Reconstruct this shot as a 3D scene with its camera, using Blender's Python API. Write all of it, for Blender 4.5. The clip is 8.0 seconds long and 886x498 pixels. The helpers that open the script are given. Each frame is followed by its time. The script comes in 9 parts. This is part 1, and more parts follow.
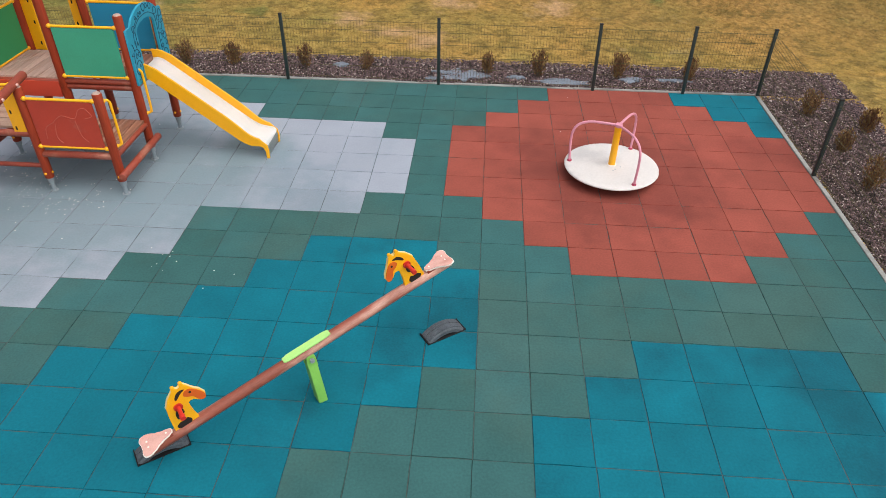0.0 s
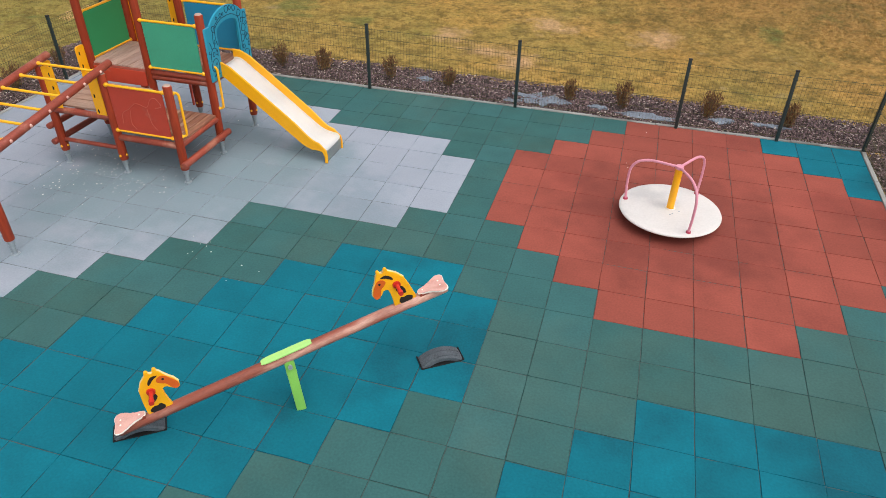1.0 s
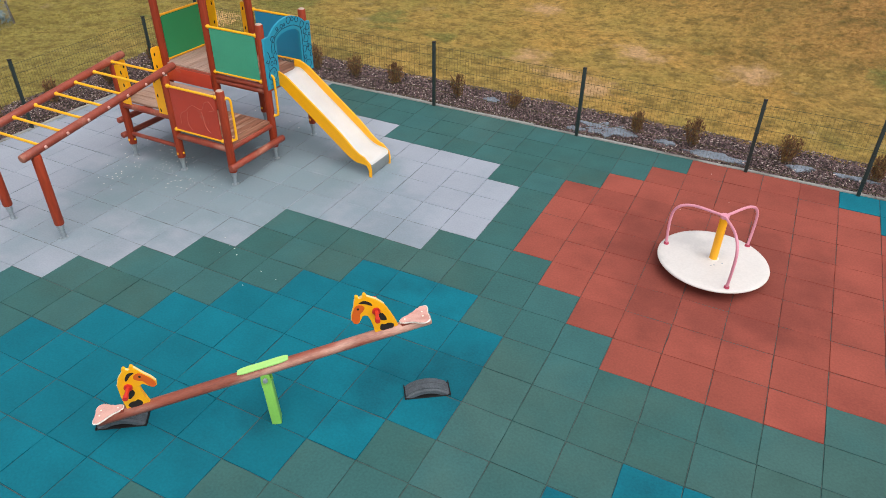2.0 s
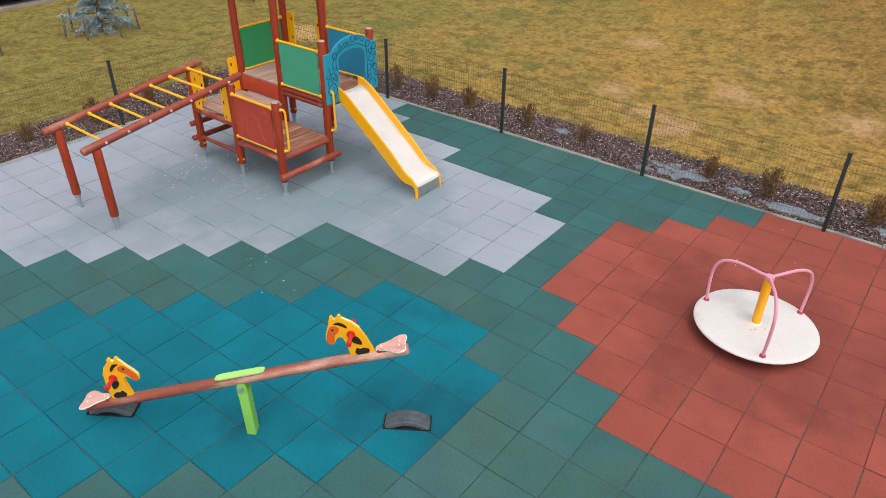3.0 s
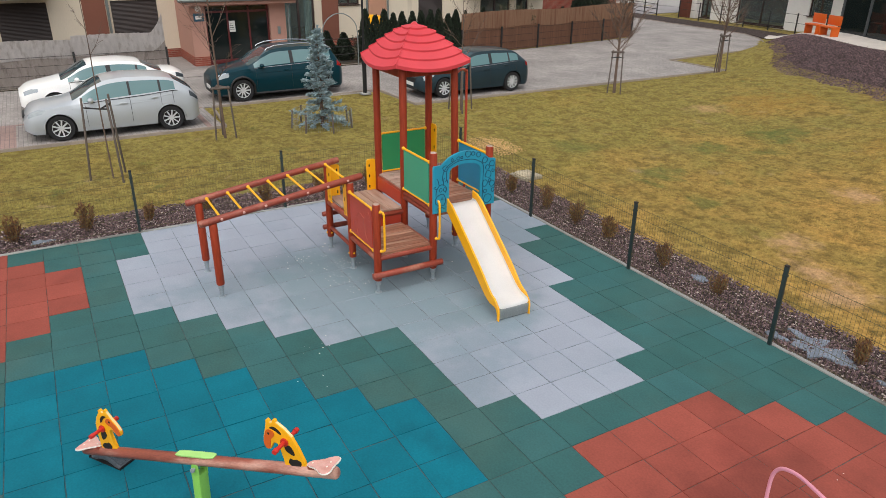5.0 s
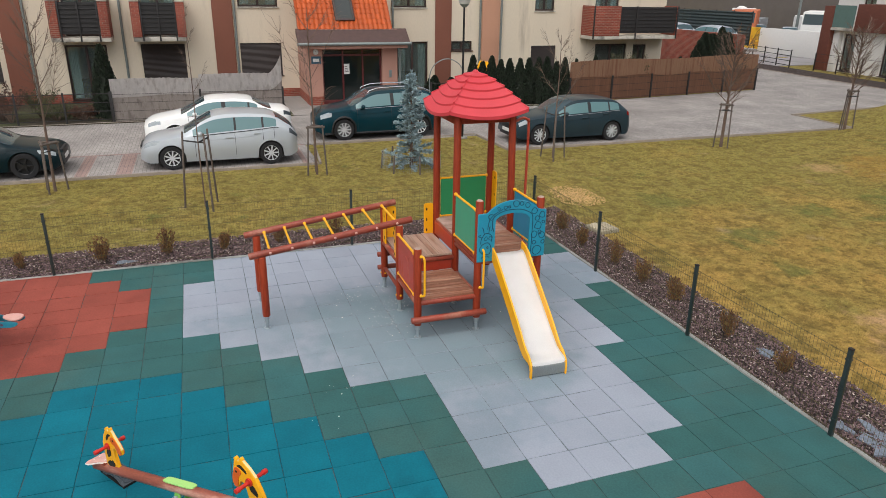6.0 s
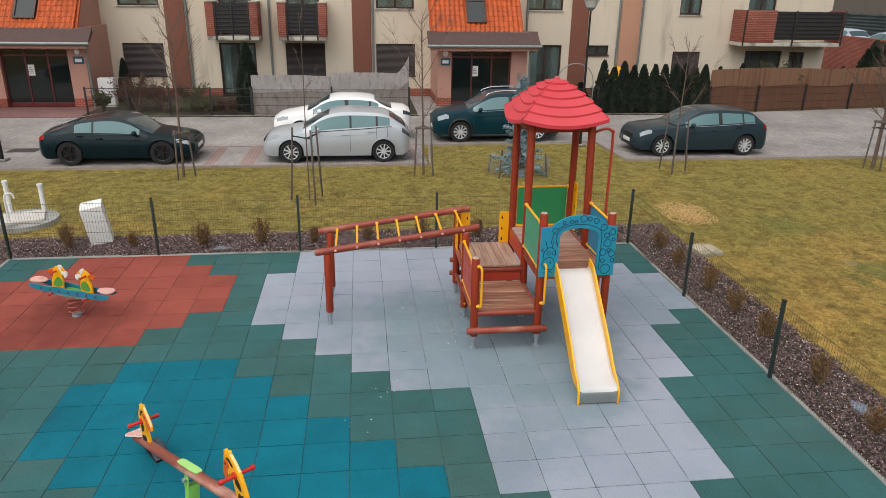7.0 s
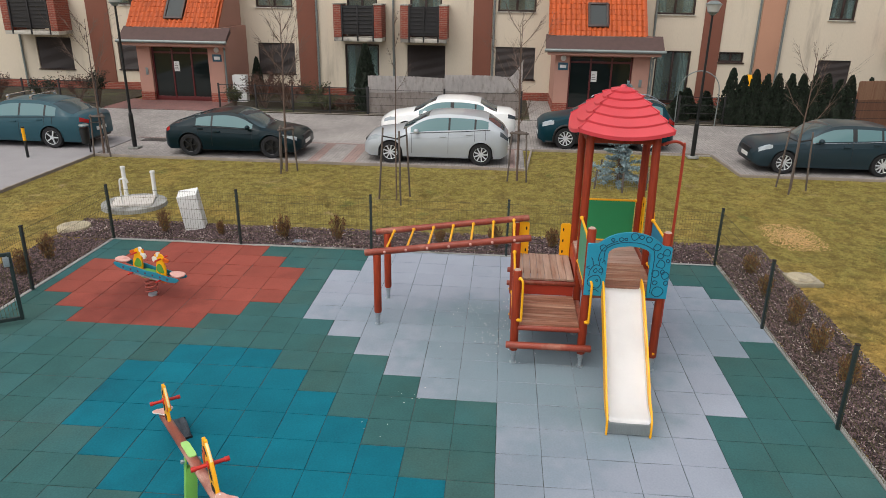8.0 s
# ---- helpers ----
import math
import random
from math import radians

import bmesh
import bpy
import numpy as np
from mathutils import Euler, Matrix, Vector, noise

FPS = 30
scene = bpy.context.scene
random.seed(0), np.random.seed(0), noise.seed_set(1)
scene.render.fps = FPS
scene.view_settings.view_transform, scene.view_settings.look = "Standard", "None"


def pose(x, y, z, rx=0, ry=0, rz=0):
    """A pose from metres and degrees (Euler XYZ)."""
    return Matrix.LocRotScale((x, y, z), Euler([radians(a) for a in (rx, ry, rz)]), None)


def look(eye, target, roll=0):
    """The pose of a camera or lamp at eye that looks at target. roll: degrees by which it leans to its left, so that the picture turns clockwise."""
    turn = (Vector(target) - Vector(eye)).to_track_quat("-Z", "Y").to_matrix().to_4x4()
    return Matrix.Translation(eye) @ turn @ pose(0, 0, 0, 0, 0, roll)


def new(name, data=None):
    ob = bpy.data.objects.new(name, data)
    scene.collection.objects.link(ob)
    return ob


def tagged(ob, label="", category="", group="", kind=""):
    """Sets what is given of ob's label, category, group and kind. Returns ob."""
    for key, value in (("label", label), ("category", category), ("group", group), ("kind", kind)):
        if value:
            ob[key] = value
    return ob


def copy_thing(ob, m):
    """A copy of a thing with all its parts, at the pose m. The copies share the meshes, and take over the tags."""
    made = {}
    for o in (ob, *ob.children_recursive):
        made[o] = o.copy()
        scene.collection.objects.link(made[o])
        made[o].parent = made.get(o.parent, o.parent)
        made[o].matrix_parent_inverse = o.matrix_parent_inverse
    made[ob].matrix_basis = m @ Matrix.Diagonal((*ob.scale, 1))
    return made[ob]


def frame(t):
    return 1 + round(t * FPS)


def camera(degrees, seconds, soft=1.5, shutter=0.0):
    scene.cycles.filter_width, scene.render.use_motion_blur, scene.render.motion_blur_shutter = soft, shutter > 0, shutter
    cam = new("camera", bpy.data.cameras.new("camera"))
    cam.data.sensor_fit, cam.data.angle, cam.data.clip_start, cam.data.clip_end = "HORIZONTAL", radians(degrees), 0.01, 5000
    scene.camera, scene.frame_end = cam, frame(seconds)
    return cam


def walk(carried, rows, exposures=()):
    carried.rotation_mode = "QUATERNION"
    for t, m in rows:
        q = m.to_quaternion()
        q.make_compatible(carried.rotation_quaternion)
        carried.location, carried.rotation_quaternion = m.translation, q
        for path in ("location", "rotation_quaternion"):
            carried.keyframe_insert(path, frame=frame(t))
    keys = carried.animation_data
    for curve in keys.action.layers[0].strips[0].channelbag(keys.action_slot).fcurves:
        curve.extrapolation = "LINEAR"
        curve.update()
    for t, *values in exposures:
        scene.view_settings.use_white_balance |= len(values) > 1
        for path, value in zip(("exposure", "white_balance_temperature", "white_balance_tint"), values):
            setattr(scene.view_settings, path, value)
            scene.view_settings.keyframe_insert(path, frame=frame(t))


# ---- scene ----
cam = camera(65.2, 8.0, soft=0.85)
PATH = [
    (0, (-0.054, -6.014, 4.727), (-0.149, -4.41, 3.535), 0.8),
    (0.5, (0.485, -5.869, 4.706), (0.213, -4.276, 3.528), 0.8),
    (1, (0.962, -5.65, 4.689), (0.522, -4.078, 3.533), 1.0),
    (1.2, (1.153, -5.548, 4.743), (0.651, -3.996, 3.586), 0.9),
    (2.3, (2.043, -4.88, 4.713), (1.224, -3.434, 3.601), 0.9),
    (2.5, (2.223, -4.747, 4.695), (1.34, -3.328, 3.596), 0.8),
    (3, (2.582, -4.338, 4.678), (1.553, -3.003, 3.6), 0.8),
    (3.5, (2.891, -3.923, 4.679), (1.738, -2.678, 3.62), 0.7),
    (4, (3.214, -3.435, 4.675), (1.912, -2.291, 3.678), 0.7),
    (4.5, (3.467, -2.994, 4.661), (2.029, -1.945, 3.748), 0.7),
    (4.7, (3.588, -2.761, 4.651), (2.083, -1.768, 3.785), 0.7),
    (5.8, (3.948, -1.659, 4.697), (2.21, -0.961, 3.996), 0.9),
    (6, (4.011, -1.411, 4.694), (2.242, -0.793, 3.993), 0.8),
    (6.5, (4.056, -0.855, 4.71), (2.229, -0.441, 4.009), 0.9),
    (7, (4.035, -0.284, 4.725), (2.176, -0.059, 4.024), 0.9),
    (7.5, (3.987, 0.313, 4.738), (2.114, 0.359, 4.037), 0.9),
    (8, (3.86, 0.909, 4.737), (1.993, 0.756, 4.038), 0.9),
]
walk(cam, [(t, look(eye, target, roll)) for t, eye, target, roll in PATH], [(0.0, 0.22), (3.0, 0.20), (5.2, 0.10), (8.0, 0.0)])

# ---- light: overcast winter day ----
world = bpy.data.worlds.new("overcast")
scene.world = world
world.use_nodes = True
wn = world.node_tree.nodes
wn.clear()
sky = wn.new("ShaderNodeTexSky")
sky.sky_type = "NISHITA"
sky.sun_disc = False
sky.sun_elevation = radians(62)
sky.sun_rotation = radians(126)
sky.air_density, sky.dust_density, sky.ozone_density = 1.0, 4.0, 1.0
soft_sky = wn.new("ShaderNodeHueSaturation")
soft_sky.inputs["Saturation"].default_value = 0.35
bg = wn.new("ShaderNodeBackground")
bg.inputs["Strength"].default_value = 0.15
wout = wn.new("ShaderNodeOutputWorld")
world.node_tree.links.new(sky.outputs[0], soft_sky.inputs["Color"])
world.node_tree.links.new(soft_sky.outputs[0], bg.inputs["Color"])
world.node_tree.links.new(bg.outputs[0], wout.inputs["Surface"])
sun_data = bpy.data.lights.new("sun", "SUN")
sun_data.energy, sun_data.angle, sun_data.color = 1.5, radians(95), (1.0, 0.97, 0.93)
sun = new("sun", sun_data)
sun.matrix_world = look((7.5, -5.5, 17), (0, 0, 0))

# ---- materials ----
def srgb(r, g, b):
    """Linear colour from 0-255 values."""
    return tuple(((c / 255 + 0.055) / 1.055) ** 2.4 if c > 10 else c / 3294.6 for c in (r, g, b)) + (1.0,)


def material(name, colour, rough=0.6, metal=0.0, vary=0.12, scale=6.0, fine=90.0, bump=0.15, by_object=0.0, by_island=0.0,
             second=None, second_scale=0.7, second_cut=(0.5, 0.65), coat=0.0, stretch=(1, 1, 1), local=False, bump_size=0.004, hue=0.0, worn=(), patch_colour=None):
    """A surface with coarse and fine variation, an optional second colour in patches, and relief."""
    m = bpy.data.materials.new(name)
    m.use_nodes = True
    nt = m.node_tree
    n, ln = nt.nodes, nt.links.new
    bsdf = n["Principled BSDF"]
    bsdf.inputs["Roughness"].default_value = rough
    bsdf.inputs["Metallic"].default_value = metal
    bsdf.inputs["Coat Weight"].default_value = coat
    if local:
        place = n.new("ShaderNodeTexCoord").outputs["Object"]
    else:
        place = n.new("ShaderNodeNewGeometry").outputs["Position"]
    mapping = n.new("ShaderNodeMapping")
    mapping.inputs["Scale"].default_value = stretch
    ln(place, mapping.inputs["Vector"])
    coarse, grain = n.new("ShaderNodeTexNoise"), n.new("ShaderNodeTexNoise")
    for tex, s, d in ((coarse, scale, 4.0), (grain, fine, 2.0)):
        tex.inputs["Scale"].default_value, tex.inputs["Detail"].default_value = s, d
        ln(mapping.outputs[0], tex.inputs["Vector"])
    total = n.new("ShaderNodeMath")
    total.operation = "ADD"
    ln(coarse.outputs["Fac"], total.inputs[0])
    ln(grain.outputs["Fac"], total.inputs[1])
    value = n.new("ShaderNodeMapRange")
    value.inputs["From Min"].default_value, value.inputs["From Max"].default_value = 0.6, 1.4
    value.inputs["To Min"].default_value, value.inputs["To Max"].default_value = 1 - vary, 1 + vary
    ln(total.outputs[0], value.inputs["Value"])
    level = value.outputs[0]
    for amount, source in ((by_object, "object"), (by_island, "island")):
        if amount:
            pick = n.new("ShaderNodeObjectInfo").outputs["Random"] if source == "object" else n.new("ShaderNodeNewGeometry").outputs["Random Per Island"]
            r = n.new("ShaderNodeMapRange")
            r.inputs["To Min"].default_value, r.inputs["To Max"].default_value = 1 - amount, 1 + amount
            ln(pick, r.inputs["Value"])
            mul = n.new("ShaderNodeMath")
            mul.operation = "MULTIPLY"
            ln(level, mul.inputs[0])
            ln(r.outputs[0], mul.inputs[1])
            level = mul.outputs[0]
    hsv = n.new("ShaderNodeHueSaturation")
    hsv.inputs["Color"].default_value = colour
    if second:
        patch, ramp, mix = n.new("ShaderNodeTexNoise"), n.new("ShaderNodeMapRange"), n.new("ShaderNodeMix")
        patch.inputs["Scale"].default_value, patch.inputs["Detail"].default_value = second_scale, 5.0
        patch.inputs["Roughness"].default_value = 0.6
        ln(mapping.outputs[0], patch.inputs["Vector"])
        ramp.interpolation_type = "SMOOTHSTEP"
        ramp.inputs["From Min"].default_value, ramp.inputs["From Max"].default_value = second_cut
        ln(patch.outputs["Fac"], ramp.inputs["Value"])
        mix.data_type = "RGBA"
        mix.inputs["A"].default_value, mix.inputs["B"].default_value = colour, second
        ln(ramp.outputs[0], mix.inputs["Factor"])
        ln(mix.outputs["Result"], hsv.inputs["Color"])
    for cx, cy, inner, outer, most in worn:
        # tinted patch round a given centre, fullest inside, with a broken edge
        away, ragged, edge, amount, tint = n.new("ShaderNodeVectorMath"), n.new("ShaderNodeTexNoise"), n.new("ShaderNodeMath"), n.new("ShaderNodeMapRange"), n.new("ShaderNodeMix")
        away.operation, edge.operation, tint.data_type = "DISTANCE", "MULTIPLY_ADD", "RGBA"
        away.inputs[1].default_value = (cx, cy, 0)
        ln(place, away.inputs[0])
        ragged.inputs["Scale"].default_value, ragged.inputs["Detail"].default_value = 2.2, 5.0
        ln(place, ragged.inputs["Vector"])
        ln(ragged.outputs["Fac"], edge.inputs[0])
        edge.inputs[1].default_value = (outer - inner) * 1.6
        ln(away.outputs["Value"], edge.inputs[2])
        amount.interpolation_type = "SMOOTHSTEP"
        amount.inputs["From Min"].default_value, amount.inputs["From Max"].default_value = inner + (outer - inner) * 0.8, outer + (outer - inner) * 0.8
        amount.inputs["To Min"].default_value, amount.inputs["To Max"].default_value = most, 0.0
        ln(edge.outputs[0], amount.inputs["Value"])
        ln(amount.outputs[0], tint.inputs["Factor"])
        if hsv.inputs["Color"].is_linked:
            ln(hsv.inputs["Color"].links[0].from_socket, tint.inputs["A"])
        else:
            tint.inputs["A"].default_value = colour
        tint.inputs["B"].default_value = patch_colour
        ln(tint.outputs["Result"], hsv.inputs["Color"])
    if hue:
        pick = n.new("ShaderNodeNewGeometry").outputs["Random Per Island"] if by_island else n.new("ShaderNodeObjectInfo").outputs["Random"]
        r = n.new("ShaderNodeMapRange")
        r.inputs["To Min"].default_value, r.inputs["To Max"].default_value = 0.5 - hue, 0.5 + hue
        ln(pick, r.inputs["Value"])
        ln(r.outputs[0], hsv.inputs["Hue"])
    ln(level, hsv.inputs["Value"])
    ln(hsv.outputs[0], bsdf.inputs["Base Color"])
    if bump:
        relief = n.new("ShaderNodeBump")
        relief.inputs["Strength"].default_value, relief.inputs["Distance"].default_value = bump, bump_size
        ln(total.outputs[0], relief.inputs["Height"])
        ln(relief.outputs[0], bsdf.inputs["Normal"])
    return m


def paving(name, colour, joint, size, width=0.5, height=0.25, second=None, rough=0.75, turn=0.0):
    """Block paving with sunk joints, as a fine pattern for surfaces that stay far off."""
    m = bpy.data.materials.new(name)
    m.use_nodes = True
    nt = m.node_tree
    n, ln = nt.nodes, nt.links.new
    bsdf = n["Principled BSDF"]
    bsdf.inputs["Roughness"].default_value = rough
    place = n.new("ShaderNodeNewGeometry").outputs["Position"]
    mapping = n.new("ShaderNodeMapping")
    mapping.inputs["Rotation"].default_value = (0, 0, turn)
    ln(place, mapping.inputs["Vector"])
    brick, cloud = n.new("ShaderNodeTexBrick"), n.new("ShaderNodeTexNoise")
    brick.inputs["Color1"].default_value, brick.inputs["Color2"].default_value = colour, second or colour
    brick.inputs["Mortar"].default_value = joint
    brick.inputs["Scale"].default_value = size
    brick.inputs["Mortar Size"].default_value = 0.02
    brick.inputs["Brick Width"].default_value, brick.inputs["Row Height"].default_value = width, height
    cloud.inputs["Scale"].default_value, cloud.inputs["Detail"].default_value = 0.6, 6.0
    ln(mapping.outputs[0], brick.inputs["Vector"])
    ln(mapping.outputs[0], cloud.inputs["Vector"])
    value, hsv = n.new("ShaderNodeMapRange"), n.new("ShaderNodeHueSaturation")
    value.inputs["From Min"].default_value, value.inputs["From Max"].default_value = 0.3, 0.7
    value.inputs["To Min"].default_value, value.inputs["To Max"].default_value = 0.75, 1.25
    ln(cloud.outputs["Fac"], value.inputs["Value"])
    ln(value.outputs[0], hsv.inputs["Value"])
    ln(brick.outputs["Color"], hsv.inputs["Color"])
    ln(hsv.outputs[0], bsdf.inputs["Base Color"])
    relief = n.new("ShaderNodeBump")
    relief.inputs["Strength"].default_value, relief.inputs["Distance"].default_value = 0.6, 0.01
    relief.invert = True
    ln(brick.outputs["Fac"], relief.inputs["Height"])
    ln(relief.outputs[0], bsdf.inputs["Normal"])
    return m


def glass_pane(name, tint, rough=0.05):
    """Dark mirror-like window glass seen from outside."""
    m = bpy.data.materials.new(name)
    m.use_nodes = True
    b = m.node_tree.nodes["Principled BSDF"]
    b.inputs["Base Color"].default_value = tint
    b.inputs["Roughness"].default_value = rough
    b.inputs["Specular IOR Level"].default_value = 0.45
    return m


RUBBER_GREEN = material("rubber_green", srgb(52, 93, 92), 0.85, vary=0.19, scale=2.2, fine=45, bump=0.25, by_object=0.08, hue=0.008, second=srgb(60, 92, 88), second_scale=0.5, second_cut=(0.42, 0.65))
RUBBER_GREY = material("rubber_grey", srgb(148, 154, 165), 0.85, vary=0.10, scale=1.6, fine=45, bump=0.25, by_object=0.04, second=srgb(126, 138, 148), second_scale=0.4,
                       worn=((-4.7, 1.5, 1.2, 2.4, 0.75), (-3.2, 2.5, 0.3, 0.9, 0.5), (-5.5, -0.6, 0.4, 1.2, 0.4)), patch_colour=srgb(112, 131, 138))
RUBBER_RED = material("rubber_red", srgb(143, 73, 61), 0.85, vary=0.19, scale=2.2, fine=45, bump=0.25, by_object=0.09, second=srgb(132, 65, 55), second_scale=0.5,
                      worn=((1.75, 2.25, 0.9, 1.8, 0.55), (-5.85, -4.66, 0.3, 1.2, 0.8)), patch_colour=srgb(112, 56, 48))
RUBBER_BLUE = material("rubber_blue", srgb(3, 101, 117), 0.85, vary=0.19, scale=2.2, fine=45, bump=0.25, by_object=0.09, second=srgb(8, 84, 98), second_scale=0.4)
def dull(m, level):
    """Less gloss, as of granulate rubber."""
    m.node_tree.nodes["Principled BSDF"].inputs["Specular IOR Level"].default_value = level
    return m


EDGE_GREEN = dull(material("dirty_edge_green", srgb(46, 80, 77), 0.95, vary=0.45, scale=3, fine=30), 0.1)
EDGE_GREY = dull(material("dirty_edge_grey", srgb(134, 143, 152), 0.95, vary=0.4, scale=3, fine=30), 0.1)
EDGE_RED = dull(material("dirty_edge_red", srgb(126, 60, 49), 0.95, vary=0.45, scale=3, fine=30), 0.1)
EDGE_BLUE = dull(material("dirty_edge_blue", srgb(4, 84, 97), 0.95, vary=0.45, scale=3, fine=30), 0.1)
for m in (RUBBER_GREEN, RUBBER_GREY, RUBBER_RED, RUBBER_BLUE):
    dull(m, 0.22)
JOINT = material("joint_dirt", srgb(68, 76, 74), 0.95, vary=0.45, scale=4, fine=30)
CONCRETE = material("concrete", srgb(150, 150, 145), 0.9, vary=0.22, scale=3, fine=60, bump=0.4, second=srgb(110, 108, 102), second_scale=1.1)


PATCHES = ((-7.7, 14.5, 1.0, 0.8, "green"), (-6.9, 9.4, 0.7, 0.65, "green"), (-7.9, 12.0, 0.6, 0.75, "green"), (-6.8, 12.8, 0.5, 0.7, "green"), (-5.0, 8.5, 0.45, 0.6, "green"), (-9.6, 9.0, 0.8, 0.5, "green"),
           (-10.0, 17.0, 1.8, 0.5, "ochre"), (-3.4, 14.8, 2.2, 0.5, "ochre"), (-3.75, 11.6, 0.55, 0.95, "earth"), (-1.9, 7.6, 0.5, 0.95, "earth"), (-0.9, 9.5, 0.6, 0.95, "earth"), (-2.85, 8.2, 0.5, 0.95, "earth"),
           (-1.2, 7.2, 0.55, 0.95, "earth"), (-11.0, 15.4, 0.7, 0.6, "earth"), (1.4, 9.2, 0.6, 0.95, "earth"))


def lawn(name, straw, olive, green, dark, brown, relief=0.0, by_island=0.0):
    """Winter turf: straw and olive in drifts, greener to the west, with green tufts, dark clumps and pale dry spots."""
    m = bpy.data.materials.new(name)
    m.use_nodes = True
    nt = m.node_tree
    n, ln = nt.nodes, nt.links.new
    bsdf = n["Principled BSDF"]
    bsdf.inputs["Roughness"].default_value = 0.9
    bsdf.inputs["Specular IOR Level"].default_value = 0.2
    place = n.new("ShaderNodeNewGeometry").outputs["Position"]

    def cloud(scale, lo, hi, detail=4.0, shift=0.0):
        move, tex, cut = n.new("ShaderNodeMapping"), n.new("ShaderNodeTexNoise"), n.new("ShaderNodeMapRange")
        move.inputs["Location"].default_value = (shift, shift * 0.7, 0)
        tex.inputs["Scale"].default_value, tex.inputs["Detail"].default_value, tex.inputs["Roughness"].default_value = scale, detail, 0.62
        cut.inputs["From Min"].default_value, cut.inputs["From Max"].default_value = lo, hi
        ln(place, move.inputs["Vector"])
        ln(move.outputs[0], tex.inputs["Vector"])
        ln(tex.outputs["Fac"], cut.inputs["Value"])
        return cut.outputs[0]

    def blend(fac, a, b):
        mix = n.new("ShaderNodeMix")
        mix.data_type = "RGBA"
        ln(fac, mix.inputs["Factor"])
        for v, slot in ((a, "A"), (b, "B")):
            if isinstance(v, tuple):
                mix.inputs[slot].default_value = v
            else:
                ln(v, mix.inputs[slot])
        return mix.outputs["Result"]

    split, west, add = n.new("ShaderNodeSeparateXYZ"), n.new("ShaderNodeMapRange"), n.new("ShaderNodeMath")
    ln(place, split.inputs[0])
    west.inputs["From Min"].default_value, west.inputs["From Max"].default_value = -3.0, -12.0
    west.inputs["To Min"].default_value, west.inputs["To Max"].default_value = 0.0, 0.8
    ln(split.outputs["X"], west.inputs["Value"])
    ln(cloud(0.45, 0.38, 0.72, 5.0), add.inputs[0])
    ln(west.outputs[0], add.inputs[1])
    add.use_clamp = True
    col = blend(add.outputs[0], straw, olive)
    # dry, browner turf on the north-east mound; the tint also paints its slope shading
    away, dry, rag = n.new("ShaderNodeVectorMath"), n.new("ShaderNodeMapRange"), n.new("ShaderNodeMath")
    away.operation, rag.operation = "DISTANCE", "MULTIPLY_ADD"
    away.inputs[1].default_value = (6.0, 14.0, 0.4)
    ln(place, away.inputs[0])
    ln(cloud(0.5, 0.2, 0.8, 5.0, 71.0), rag.inputs[0])
    rag.inputs[1].default_value = 3.0
    ln(away.outputs["Value"], rag.inputs[2])
    dry.inputs["From Min"].default_value, dry.inputs["From Max"].default_value = 4.5, 9.5
    dry.inputs["To Min"].default_value, dry.inputs["To Max"].default_value = 0.85, 0.0
    ln(rag.outputs[0], dry.inputs["Value"])
    col = blend(dry.outputs[0], col, brown)
    col = blend(cloud(0.8, 0.62, 0.74, 5.0, 31.0), col, green)
    col = blend(cloud(2.6, 0.46, 0.72, 8.0, 11.0), col, dark)
    col = blend(cloud(7.0, 0.50, 0.74, 6.0, 23.0), col, dark)
    col = blend(cloud(1.1, 0.63, 0.76, 6.0, 53.0), col, srgb(182, 158, 116))
    # greener tufts and bald earth that stand out from the rest
    ragged = n.new("ShaderNodeTexNoise")
    ragged.inputs["Scale"].default_value, ragged.inputs["Detail"].default_value, ragged.inputs["Roughness"].default_value = 1.9, 6.0, 0.7
    ln(place, ragged.inputs["Vector"])
    for cx, cy, radius, most, tint in PATCHES:
        away, edge, amount = n.new("ShaderNodeVectorMath"), n.new("ShaderNodeMath"), n.new("ShaderNodeMapRange")
        away.operation, edge.operation, amount.interpolation_type = "DISTANCE", "MULTIPLY_ADD", "SMOOTHSTEP"
        away.inputs[1].default_value = (cx, cy, 0)
        ln(place, away.inputs[0])
        ln(ragged.outputs["Fac"], edge.inputs[0])
        edge.inputs[1].default_value = radius * 3.2
        ln(away.outputs["Value"], edge.inputs[2])
        amount.inputs["From Min"].default_value, amount.inputs["From Max"].default_value = radius * 1.7, radius * 2.7
        amount.inputs["To Min"].default_value, amount.inputs["To Max"].default_value = most, 0.0
        ln(edge.outputs[0], amount.inputs["Value"])
        col = blend(amount.outputs[0], col, {"green": green, "earth": srgb(204, 166, 122), "ochre": srgb(180, 138, 68)}[tint])
    hsv, value = n.new("ShaderNodeHueSaturation"), n.new("ShaderNodeMapRange")
    ln(col, hsv.inputs["Color"])
    value.inputs["To Min"].default_value, value.inputs["To Max"].default_value = 0.74, 1.26
    ln(cloud(11.0, 0.3, 0.7, 3.0), value.inputs["Value"])
    level = value.outputs[0]
    if by_island:
        r, mul = n.new("ShaderNodeMapRange"), n.new("ShaderNodeMath")
        r.inputs["To Min"].default_value, r.inputs["To Max"].default_value = 1 - by_island, 1 + by_island
        ln(n.new("ShaderNodeNewGeometry").outputs["Random Per Island"], r.inputs["Value"])
        mul.operation = "MULTIPLY"
        ln(level, mul.inputs[0])
        ln(r.outputs[0], mul.inputs[1])
        level = mul.outputs[0]
    ln(level, hsv.inputs["Value"])
    ln(hsv.outputs[0], bsdf.inputs["Base Color"])
